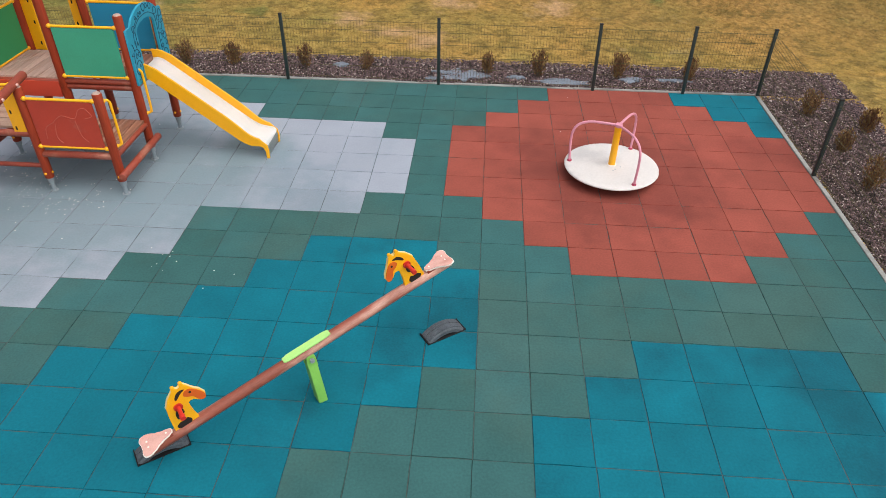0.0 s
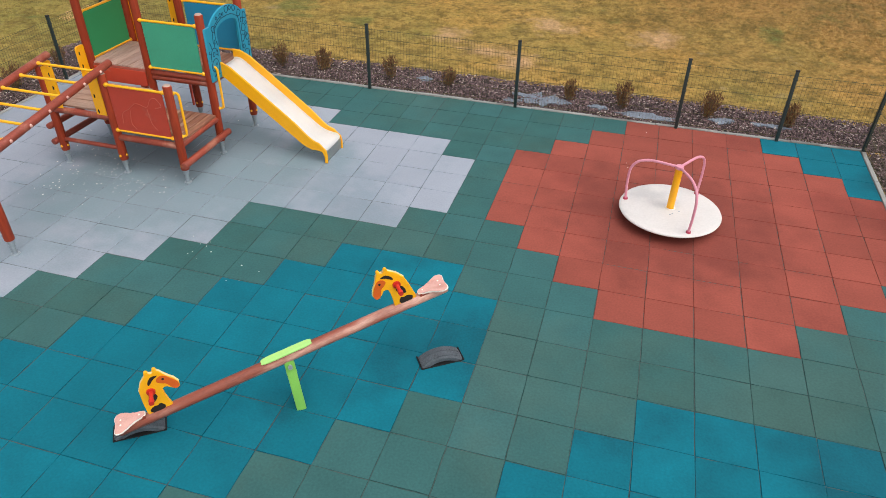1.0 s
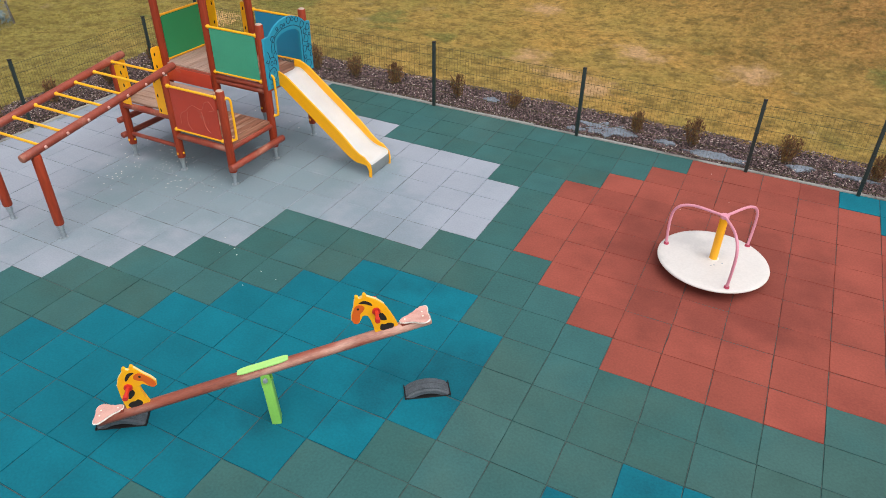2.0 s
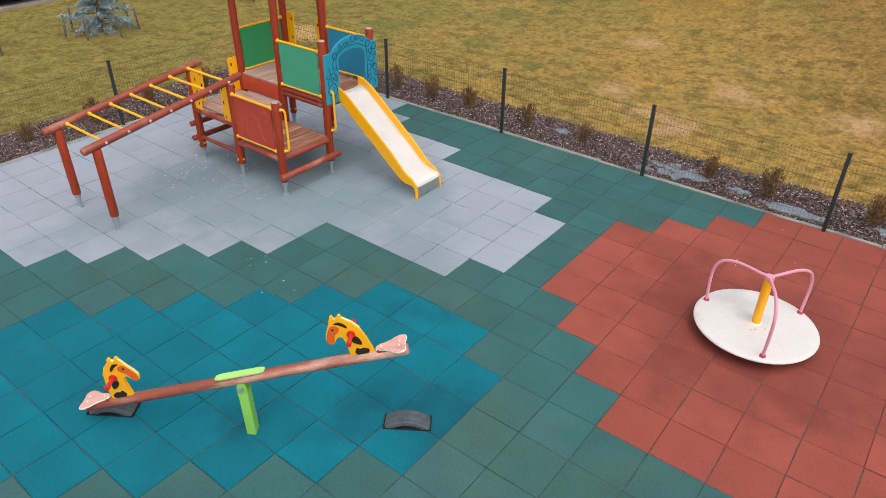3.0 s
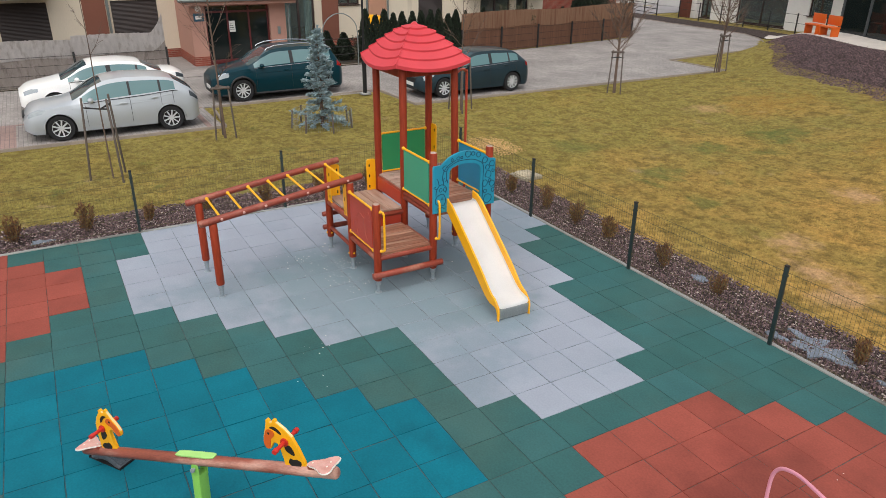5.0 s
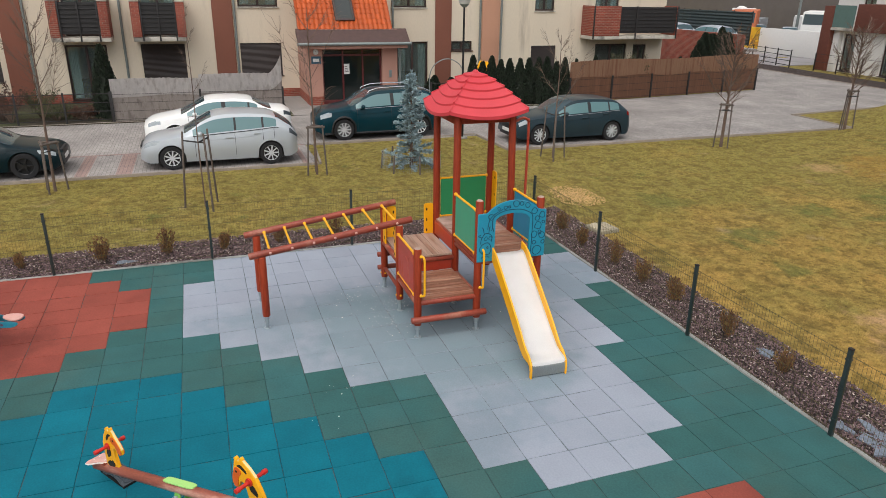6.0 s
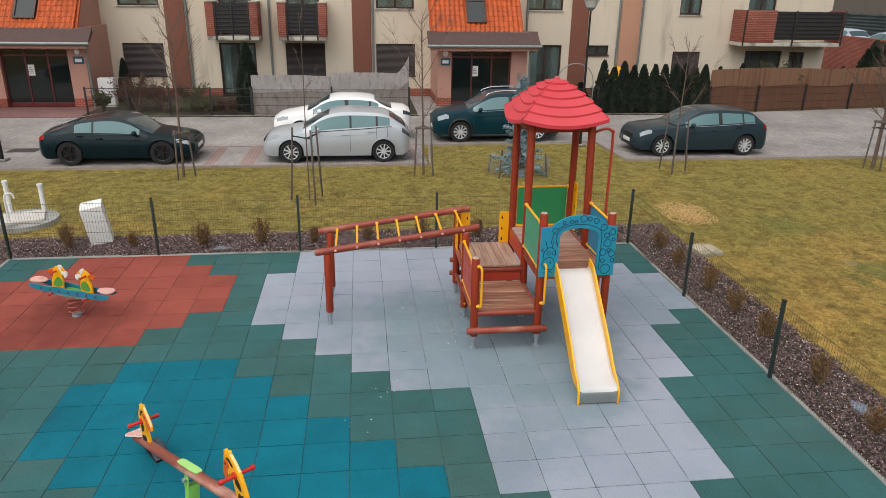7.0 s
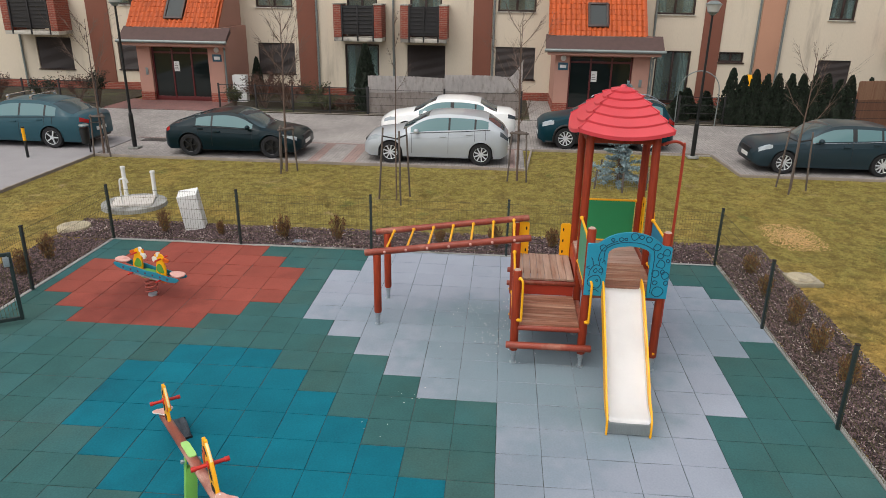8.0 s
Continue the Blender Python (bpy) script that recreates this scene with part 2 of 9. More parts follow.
    if relief:
        bump = n.new("ShaderNodeBump")
        bump.inputs["Strength"].default_value, bump.inputs["Distance"].default_value = 1.0, relief
        ln(cloud(9.0, 0.3, 0.7, 5.0), bump.inputs["Height"])
        ln(bump.outputs[0], bsdf.inputs["Normal"])
    return m


GRASS_SOIL = lawn("lawn_soil", srgb(198, 157, 84), srgb(156, 142, 76), srgb(104, 116, 62), srgb(116, 98, 52), srgb(166, 124, 72), 0.09)
GRASS = lawn("grass_blades", srgb(206, 166, 94), srgb(166, 152, 84), srgb(112, 124, 68), srgb(128, 110, 60), srgb(178, 136, 80), 0.0, 0.12)
MULCH_BASE = material("mulch_ground", srgb(58, 46, 42), 0.95, vary=0.5, scale=14, fine=60, bump=1.0, bump_size=0.03)
BARK = material("bark_chips", srgb(104, 84, 86), 0.85, vary=0.3, scale=5, fine=50, bump=0.3, by_island=0.85, hue=0.02)
FABRIC_SHEET = material("weed_sheet", srgb(112, 121, 132), 0.7, vary=0.45, scale=6, fine=40, bump=0.6)
WOOD_RED = material("stained_wood_red", srgb(148, 55, 29), 0.55, vary=0.3, scale=5, fine=40, bump=0.35, stretch=(1, 1, 0.12), local=True, by_object=0.08, second=srgb(124, 50, 30), second_scale=3.0, second_cut=(0.5, 0.75))
LOG_RED = material("stained_log_red", srgb(140, 60, 42), 0.5, vary=0.25, scale=6, fine=50, bump=0.35, by_object=0.08, second=srgb(168, 110, 90), second_scale=2.4, second_cut=(0.50, 0.72))
dull(WOOD_RED, 0.3)
BEAM_WORN = material("weathered_beam", srgb(140, 74, 57), 0.5, vary=0.3, scale=5, fine=50, bump=0.35, stretch=(0.5, 2, 2), local=True, second=srgb(184, 142, 126), second_scale=2.2, second_cut=(0.44, 0.66))
PLANK_BROWN = material("worn_brown_plank", srgb(140, 92, 70), 0.7, vary=0.38, scale=4, fine=70, bump=0.6, stretch=(8, 0.6, 8), by_object=0.14, second=srgb(176, 138, 116), second_scale=1.6, second_cut=(0.46, 0.7))
PLANK_PALE = material("bleached_plank", srgb(178, 148, 134), 0.7, vary=0.25, scale=4, fine=70, bump=0.6, stretch=(8, 0.6, 8), by_object=0.08, second=srgb(158, 120, 102), second_scale=1.6, second_cut=(0.5, 0.72))
PLANK_PALE_X = material("bleached_plank_along", srgb(176, 146, 128), 0.7, vary=0.3, scale=4, fine=70, bump=0.6, stretch=(0.6, 8, 8), by_object=0.12, second=srgb(152, 110, 88), second_scale=1.6, second_cut=(0.45, 0.7))
YELLOW = material("yellow_plastic", srgb(248, 176, 14), 0.4, vary=0.06, scale=4, bump=0.05)
YELLOW_STEEL = material("yellow_steel", srgb(246, 178, 24), 0.35, vary=0.08, scale=8, bump=0.05)
GREEN_PANEL = material("green_panel", srgb(44, 142, 88), 0.45, vary=0.08, scale=3, bump=0.05)
TEAL_PANEL = material("teal_green_panel", srgb(64, 162, 130), 0.4, vary=0.10, scale=3, bump=0.05)
BLUE_PANEL = material("blue_panel", srgb(28, 134, 174), 0.45, vary=0.08, scale=3, bump=0.05)
ARCH_BLUE = material("arch_blue", srgb(32, 142, 170), 0.45, vary=0.08, scale=5, bump=0.05)
ARCH_LINE = material("arch_groove", srgb(14, 66, 88), 0.7, vary=0.1)
RED_PANEL = material("red_panel", srgb(178, 62, 42), 0.45, vary=0.12, scale=4, bump=0.06, second=srgb(176, 84, 66), second_scale=5, second_cut=(0.58, 0.7))
ROOF_RED = material("roof_plastic_red", srgb(200, 60, 68), 0.45, vary=0.10, scale=3, bump=0.05)
STEEL = material("polished_steel", srgb(250, 248, 245), 0.3, metal=0.12, vary=0.08, scale=3, fine=200, bump=0.05)
STEEL_DARK = material("galvanised_steel", srgb(158, 168, 174), 0.5, metal=0.45, vary=0.2, scale=12, fine=60, bump=0.1)
STEEL_LIP = material("brushed_lip", srgb(190, 196, 196), 0.4, metal=0.55, vary=0.2, scale=12, fine=60, bump=0.1, stretch=(1, 20, 1))
PINK = material("pink_seat", srgb(214, 166, 154), 0.45, vary=0.08, scale=6, bump=0.05, second=srgb(196, 140, 128), second_scale=4)
PINK_TUBE = material("pink_tube", srgb(214, 144, 162), 0.35, vary=0.08, scale=6, bump=0.05)
PINK_DARK = material("pink_socket", srgb(170, 60, 84), 0.5)
WHITE_EDGE = material("white_plastic", srgb(232, 226, 216), 0.5, vary=0.05)
DISC = material("disc_white", srgb(208, 203, 199), 0.5, vary=0.07, scale=2.2, fine=40, bump=0.08, second=srgb(192, 188, 186), second_scale=1.2)
EDGE_CREAM = material("cream_edge", srgb(236, 214, 150), 0.5, vary=0.08)
BLACK_SPOT = material("black_plastic", srgb(34, 26, 22), 0.6)
ORANGE = material("orange_plastic", srgb(214, 96, 26), 0.45, vary=0.06)
RED_KNOB = material("red_plastic", srgb(196, 44, 34), 0.4, vary=0.06)
LIME = material("lime_steel", srgb(128, 188, 84), 0.4, vary=0.10, scale=5, bump=0.05)
LIME_PAD = material("lime_pad", srgb(166, 218, 124), 0.5, vary=0.06)
TYRE = material("tyre_rubber", srgb(78, 84, 90), 0.8, vary=0.35, scale=14, fine=60, bump=0.4)
HOLE = material("dark_hole", srgb(14, 14, 15), 0.9)
FENCE_GREEN = material("fence_steel", srgb(36, 50, 49), 0.55, vary=0.15, scale=10, bump=0.1)
WIRE = dull(material("fence_wire", srgb(96, 90, 64), 0.7, vary=0.15, bump=0), 0.12)
DRY_SHRUB = material("dry_shrub", srgb(124, 90, 56), 0.9, vary=0.3, scale=5, bump=0, by_island=0.45, hue=0.03)
TWIG = material("twig_bark", srgb(104, 86, 75), 0.85, vary=0.25, scale=8, bump=0.2)
STAKE_WOOD = material("stake_wood", srgb(96, 86, 79), 0.8, vary=0.25, scale=6, fine=40, bump=0.3)
SPRUCE = material("spruce_needles", srgb(140, 160, 164), 0.7, vary=0.3, scale=5, bump=0, by_island=0.35)
THUJA = material("thuja_leaf", srgb(31, 42, 27), 0.8, vary=0.3, scale=4, bump=0, by_island=0.4, hue=0.02)
IVY = material("ivy_leaf", srgb(70, 72, 44), 0.8, vary=0.3, scale=4, bump=0, by_island=0.4)

# ---- building helpers ----
def thing(name, m=None, label="", category="", group="", kind=""):
    """An empty at a thing's base that carries its parts."""
    ob = new(name)
    ob.empty_display_size = 0.1
    ob.matrix_basis = m if m is not None else Matrix()
    return tagged(ob, label, category, group, kind)


def mesh_of(name, bm, mat, sharp=35):
    bmesh.ops.recalc_face_normals(bm, faces=bm.faces[:])
    for f in bm.faces:
        f.smooth = True
    for e in bm.edges:
        if len(e.link_faces) != 2 or e.calc_face_angle(0) > radians(sharp):
            e.smooth = False
    data = bpy.data.meshes.new(name)
    bm.to_mesh(data)
    bm.free()
    data.materials.append(mat)
    return data


def part(name, bm, mat, parent=None, label="", m=None):
    """Links a bmesh as one mesh object under a thing or under a part."""
    ob = new(name, mesh_of(name, bm, mat))
    ob.parent = parent
    if m is not None:
        ob.matrix_basis = m
    return tagged(ob, label)


def twin(ob, m, parent=None):
    """A further piece on the same mesh."""
    o = new(ob.name.split(".")[0], ob.data)
    o.parent = parent or ob.parent
    o.matrix_basis = m
    if "label" in ob:
        o["label"] = ob["label"]
    return o


def box(bm, lo, hi, bevel=0.0, m=None):
    """A box from corner to corner, its edges rounded by bevel."""
    c = [(a + b) / 2 for a, b in zip(lo, hi)]
    s = [abs(b - a) for a, b in zip(lo, hi)]
    mat = (m or Matrix()) @ Matrix.Translation(c) @ Matrix.Diagonal((*s, 1))
    made = bmesh.ops.create_cube(bm, size=1, matrix=mat)["verts"]
    if bevel:
        edges = list({e for v in made for e in v.link_edges})
        bmesh.ops.bevel(bm, geom=edges, offset=bevel, segments=2, affect="EDGES", profile=0.6)
    return bm


def rod(bm, a, b, r, r2=None, seg=12, cap=True):
    """A round bar from a to b."""
    a, b = Vector(a), Vector(b)
    d = b - a
    mat = Matrix.Translation((a + b) / 2) @ d.to_track_quat("Z", "Y").to_matrix().to_4x4()
    bmesh.ops.create_cone(bm, cap_ends=cap, segments=seg, radius1=r, radius2=r if r2 is None else r2, depth=d.length, matrix=mat)
    return bm


def pole(bm, a, b, r, seg=16, edge=0.25):
    """A turned log with rounded ends."""
    a, b = Vector(a), Vector(b)
    u = (b - a).normalized()
    e = r * edge
    rings = [(a, r - e), (a + u * e * 0.35, r - e * 0.3), (a + u * e, r), (b - u * e, r), (b - u * e * 0.35, r - e * 0.3), (b, r - e)]
    return sweep(bm, [p for p, _ in rings], [q for _, q in rings], seg)


def sweep(bm, pts, radii, seg=10, closed=False, cap=True):
    """A tube along points, with a radius at each."""
    pts = [Vector(p) for p in pts]
    if not isinstance(radii, (list, tuple)):
        radii = [radii] * len(pts)
    up = None
    rings = []
    count = len(pts)
    for i, p in enumerate(pts):
        d = (pts[(i + 1) % count] - pts[i - 1]) if closed else (pts[min(i + 1, count - 1)] - pts[max(i - 1, 0)])
        d.normalize()
        if up is None:
            up = d.orthogonal().normalized()
        up = (up - d * up.dot(d))
        up = up.normalized() if up.length > 1e-6 else d.orthogonal().normalized()
        side = d.cross(up)
        rings.append([bm.verts.new(p + radii[i] * (math.cos(a) * up + math.sin(a) * side)) for a in (2 * math.pi * k / seg for k in range(seg))])
    for i in range(count if closed else count - 1):
        r, s = rings[i], rings[(i + 1) % count]
        for k in range(seg):
            bm.faces.new((r[k], r[(k + 1) % seg], s[(k + 1) % seg], s[k]))
    if cap and not closed:
        bm.faces.new(rings[0][::-1])
        bm.faces.new(rings[-1])
    return bm


def curve_points(ctrl, steps=6):
    """A smooth line through points."""
    c = [Vector(p) for p in ctrl]
    out = []
    for i in range(len(c) - 1):
        p0, p1, p2, p3 = c[max(i - 1, 0)], c[i], c[i + 1], c[min(i + 2, len(c) - 1)]
        for k in range(steps):
            t = k / steps
            out.append(0.5 * ((2 * p1) + (p2 - p0) * t + (2 * p0 - 5 * p1 + 4 * p2 - p3) * t * t + (3 * p1 - p0 - 3 * p2 + p3) * t ** 3))
    out.append(c[-1])
    return out


def closed_outline(ctrl, steps=5):
    """A smooth closed outline through points in a plane."""
    c = [Vector((*p, 0)) for p in ctrl]
    out = []
    for i in range(len(c)):
        p0, p1, p2, p3 = c[i - 1], c[i], c[(i + 1) % len(c)], c[(i + 2) % len(c)]
        for k in range(steps):
            t = k / steps
            v = 0.5 * ((2 * p1) + (p2 - p0) * t + (2 * p0 - 5 * p1 + 4 * p2 - p3) * t * t + (3 * p1 - p0 - 3 * p2 + p3) * t ** 3)
            out.append((v.x, v.y))
    return out


def plate(bm, outline, thick, m=None, bevel=0.0):
    """A flat cut panel: an outline in x and z, thick along y, centred."""
    m = m or Matrix()
    front = [bm.verts.new(m @ Vector((x, -thick / 2, z))) for x, z in outline]
    back = [bm.verts.new(m @ Vector((x, thick / 2, z))) for x, z in outline]
    a, b = bm.faces.new(front), bm.faces.new(back[::-1])
    sides = [bm.faces.new((front[i - 1], front[i], back[i], back[i - 1])) for i in range(len(front))]
    if bevel:
        bmesh.ops.bevel(bm, geom=list(a.edges) + list(b.edges), offset=bevel, segments=1, affect="EDGES")
    bmesh.ops.triangulate(bm, faces=[f for f in bm.faces if len(f.verts) > 4])
    return bm


def disc_points(r, count=24, sx=1.0, sz=1.0, cx=0.0, cz=0.0):
    return [(cx + sx * r * math.cos(2 * math.pi * k / count), cz + sz * r * math.sin(2 * math.pi * k / count)) for k in range(count)]


def shards(name, verts, faces, mat, label="", category="", kind="stuff"):
    """Many small loose pieces in one mesh."""
    data = bpy.data.meshes.new(name)
    data.from_pydata([tuple(v) for v in verts], [], faces)
    data.materials.append(mat)
    data.validate()
    return tagged(new(name, data), label, category, kind=kind)

# ---- ground, streets and the rubber floor ----
def bump_hill(x, y, cx, cy, rx, ry, h):
    return h * math.exp(-(((x - cx) / rx) ** 2 + ((y - cy) / ry) ** 2))


def smooth01(a, b, v):
    t = min(max((v - a) / (b - a), 0.0), 1.0)
    return t * t * (3 - 2 * t)


def height(x, y):
    """The lawn's height: flat by the playground, swelling to the north and up a bank."""
    z = -0.05
    if y > 6:
        near = smooth01(6.5, 10, y)
        z += near * (bump_hill(x, y, 5.5, 14.0, 5.0, 4.0, 0.75) + bump_hill(x, y, -1.5, 17.5, 4.5, 4.0, 0.35))
        z += near * 0.05 * noise.noise(Vector((x * 0.35, y * 0.35, 0)))
        s = y - (20.6 - 0.42 * (x + 12.6))
        z += (smooth01(-5.5, 0, s) * 0.45 + smooth01(0, 5.5, s) * 0.6) * smooth01(-19.5, -14.0, x + 0.25 * (y - 20))
        z = -0.05 + (z + 0.05) * off_road(x, y)
    return z


def off_road(x, y):
    """0 on the lane and its turning place, 1 well away from them."""
    if y <= 22:
        d = x + 15.8
    elif y <= 28.5:
        d = max(x + 15.8, min(x + 19.3, y - 22))
    elif y <= 34.5:
        d = x + 19.3 + (y - 28.5) * 0.95
    else:
        d = 3
    return smooth01(0, 2.0, d)


def axis(near_lo, near_hi, step, far):
    a = list(np.arange(near_lo, near_hi + step / 2, step))
    return [-far, -far / 3, -far / 8] + a + [far / 8, far / 3, far]


def sheet(name, xs, ys, mat, lift=0.0, z=height):
    verts = [(x, y, z(x, y) + lift) for y in ys for x in xs]
    w = len(xs)
    faces = [(j * w + i, j * w + i + 1, (j + 1) * w + i + 1, (j + 1) * w + i) for j in range(len(ys) - 1) for i in range(w - 1)]
    data = bpy.data.meshes.new(name)
    data.from_pydata(verts, [], faces)
    data.materials.append(mat)
    for p in data.polygons:
        p.use_smooth = True
    return new(name, data)


tagged(sheet("ground", axis(-44, 30, 0.6, 700), axis(-30, 56, 0.6, 700), GRASS_SOIL), "yellowed winter lawn with bare and green patches", "lawn", kind="structure")

PAVERS = paving("grey_block_paving", srgb(153, 147, 142), srgb(96, 91, 88), 5.0, 1.0, 0.5, srgb(137, 131, 127))
PAVERS_RED = paving("red_block_paving", srgb(128, 88, 82), srgb(80, 66, 62), 5.0, 1.0, 0.5, srgb(116, 84, 80))
PAVERS_PALE = paving("pale_red_paving", srgb(150, 124, 116), srgb(90, 82, 78), 5.0, 1.0, 0.5, srgb(138, 116, 110))
ASPHALT = material("pale_asphalt", srgb(146, 142, 142), 0.85, vary=0.12, scale=1.2, fine=80, bump=0.3, second=srgb(128, 124, 124), second_scale=0.25)
GARDEN = material("garden_soil", srgb(54, 47, 34), 0.95, vary=0.4, scale=3, fine=30, bump=0.8, bump_size=0.04, second=srgb(64, 68, 38), second_scale=0.6, second_cut=(0.48, 0.64))
RIB_IRON = material("worn_iron", srgb(84, 78, 74), 0.6, vary=0.2, scale=8)
PATH_PALE = material("path_concrete", srgb(196, 188, 178), 0.9, vary=0.12, scale=2)


def slab(name, x0, x1, y0, y1, top, mat, label, category="paving"):
    bm = bmesh.new()
    box(bm, (x0, y0, top - 0.16), (x1, y1, top))
    return tagged(part(name, bm, mat), label, category, kind="structure")


ST = -0.02
slab("road", -23.7, -18.25, -48, 21.9, ST, PAVERS, "grey concrete block paving of a residential lane", "road")
TURNING = [(-18.75, 21.9), (-19.1, 25.0), (-19.3, 27.3), (-19.3, 28.4), (-19.7, 29.6), (-20.7, 30.9), (-22.2, 32.4), (-24.1, 33.5), (-28.0, 33.8), (-34.6, 34.5), (-45.0, 35.2)]
bm = bmesh.new()
rim = [bm.verts.new((x, y, ST)) for x, y in [(-45.0, 26.3), (-25.1, 26.3), (-23.7, 25.2), (-23.7, 21.9)] + TURNING]
low = [bm.verts.new((v.co.x, v.co.y, ST - 0.16)) for v in rim]
bm.faces.new(rim)
for k in range(len(rim)):
    bm.faces.new((rim[k - 1], low[k - 1], low[k], rim[k]))
tagged(part("road", bm, PAVERS), "grey block-paved turning place at the end of the lane", "road", kind="structure")
bm = bmesh.new()
rim = [bm.verts.new((x, y, ST + 0.004)) for x, y in [(-23.7, 14.2), (-23.7, 26.25), (-25.7, 26.25), (-23.98, 14.2)]]
low = [bm.verts.new((v.co.x, v.co.y, ST - 0.1)) for v in rim]
bm.faces.new(rim)
for k in range(4):
    bm.faces.new((rim[k - 1], low[k - 1], low[k], rim[k]))
tagged(part("pavement", bm, PAVERS), "narrow strip of grey paving before a reed screen", "pavement", kind="structure")
slab("parking_bay", -18.25, -15.6, -11.2, 1.62, ST, PAVERS, "grey block-paved parking bay along the lawn", "parking bay")
slab("parking_bay", -18.25, -15.8, 7.65, 21.9, ST, PAVERS, "grey block-paved parking bay along the lawn", "parking bay")
slab("road", -18.25, 20, -19, -11.25, ST + 0.004, ASPHALT, "pale grey asphalt side road beside the lawn", "road")
slab("pavement", -26.3, -23.7, -15.6, -10.9, ST + 0.02, PAVERS_RED, "reddish block paving before a house entrance", "pavement")
slab("pavement", -29.0, -23.7, 2.0, 7.6, ST + 0.02, PAVERS, "grey block paving before a house entrance", "pavement")
for y0, y1, edge in ((-46, -15.6, -23.7), (-10.9, 2.0, -23.7), (7.6, 14.2, -23.7), (14.2, 24.0, -25.7)):
    slab("garden", -29.0, edge, y0, y1, ST + 0.03, GARDEN, "narrow front garden with dark soil and sparse grass", "garden")
for k, (y0, y1) in enumerate(((-4.75, -4.45), (-3.75, -3.35), (1.2, 1.35))):
    slab("bay_line", -18.2, -15.62, y0, y1, ST + 0.006, PAVERS_PALE, "row of coloured pavers that divides parking bays", "bay line")
slab("bay_line", -18.32, -18.2, -11.2, 1.6, ST + 0.007, PAVERS_PALE, "pale row of pavers along the parking bays", "bay line")

bm = bmesh.new()
box(bm, (-0.3, -0.42, -0.06), (0.3, 0.42, 0.004), 0.003)
grate = tagged(part("drain_grate", bm, material("cast_iron", srgb(52, 48, 46), 0.7, vary=0.25, scale=8), m=pose(-17.99, -10.45, ST + 0.002)), "dark cast iron drain grate in the lane", "drain grate")
for k in range(8):
    bm = bmesh.new()
    box(bm, (-0.24, -0.36 + k * 0.1, 0.004), (0.24, -0.31 + k * 0.1, 0.012), 0.002)
    part("grate_bar", bm, RIB_IRON, grate)

# kerbstones, one metre each
bm = bmesh.new()
box(bm, (-0.03, 0.004, -0.2), (0.03, 0.996, 0.025), 0.008)
KERB_DATA = mesh_of("kerbstone", bm, material("kerb_concrete", srgb(142, 131, 120), 0.9, vary=0.25, scale=3, fine=60, bump=0.4))
bm = bmesh.new()
box(bm, (-0.03, 0.003, -0.15), (0.03, 0.997, 0.012), 0.006)
EDGE_DATA = mesh_of("edging_stone", bm, CONCRETE)


def stones(parent, data, a, b, length=1.0):
    a, b = Vector((*a, 0)), Vector((*b, 0))
    d = b - a
    count = max(1, round(d.length / length))
    turn = math.degrees(math.atan2(d.y, d.x)) - 90
    for k in range(count):
        p = a + d * k / count
        o = new(data.name, data)
        o.parent = parent
        o.matrix_basis = pose(p.x, p.y, random.uniform(-0.006, 0.006), 0, 0, turn + random.uniform(-0.4, 0.4)) @ Matrix.Diagonal((1, d.length / count / length, 1, 1))


kerb = thing("kerb", label="grey concrete kerbstones between lawn and paving", category="kerb", kind="structure")
for a, b in (((-15.54, -11.2), (-15.54, 1.6)), ((-15.54, 1.66), (-18.2, 1.9)), ((-18.2, 1.9), (-18.35, 7.5)), ((-18.3, 7.55), (-15.74, 7.65)),
             ((-15.74, 7.65), (-15.74, 21.7)), ((-15.74, 21.9), (-18.6, 21.95)), ((-15.54, -11.2), (10.5, -11.2)), ((-23.76, -10.9), (-23.76, 2.0)), ((-23.76, 7.6), (-23.76, 14.1))):
    stones(kerb, KERB_DATA, a, b)
for a, b in zip(TURNING, TURNING[1:]):
    stones(kerb, KERB_DATA, a, b)

# play area edges
WEST, EAST, SOUTH, NORTH = -8.56, 4.44, -6.72, 5.0
edging = thing("edging", label="pale concrete edging strip round the rubber floor", category="edging", kind="structure")
for a, b in (((WEST, SOUTH), (WEST, NORTH + 0.03)), ((EAST, SOUTH), (EAST, NORTH + 0.03)), ((WEST, NORTH + 0.03), (EAST, NORTH + 0.03)), ((WEST, SOUTH), (EAST, SOUTH))):
    stones(edging, EDGE_DATA, a, b)
bm = bmesh.new()
box(bm, (WEST, SOUTH, -0.12), (EAST, NORTH, -0.0062))
tagged(part("floor_base", bm, JOINT), "dark dirt filled joints under the rubber tiles", "floor base", kind="structure")


def span(*rows):
    return {i: r for (lo, hi), r in rows for i in range(lo, hi)}


GREY = span(((-17, -15), (-3, 8)), ((-15, -14), (-4, 9)), ((-14, -11), (-4, 10)), ((-11, -10), (-3, 9)), ((-10, -9), (-2, 8)), ((-9, -8), (-1, 8)), ((-8, -7), (0, 8)), ((-7, -3), (2, 7)), ((-3, -2), (3, 6)))
RED_WEST = span(((-17, -16), (-11, -7)), ((-16, -15), (-12, -6)), ((-15, -12), (-13, -5)), ((-12, -11), (-12, -6)), ((-11, -10), (-11, -7)))
BLUE_MID = span(((-9, -8), (-7, -4)), ((-8, -7), (-8, -3)), ((-7, -6), (-8, -2)), ((-6, -5), (-8, -1)), ((-5, -4), (-7, 0)), ((-4, -3), (-6, 1)), ((-3, -2), (-5, 1)), ((-2, -1), (-4, 1)), ((-1, 0), (-3, 0)))
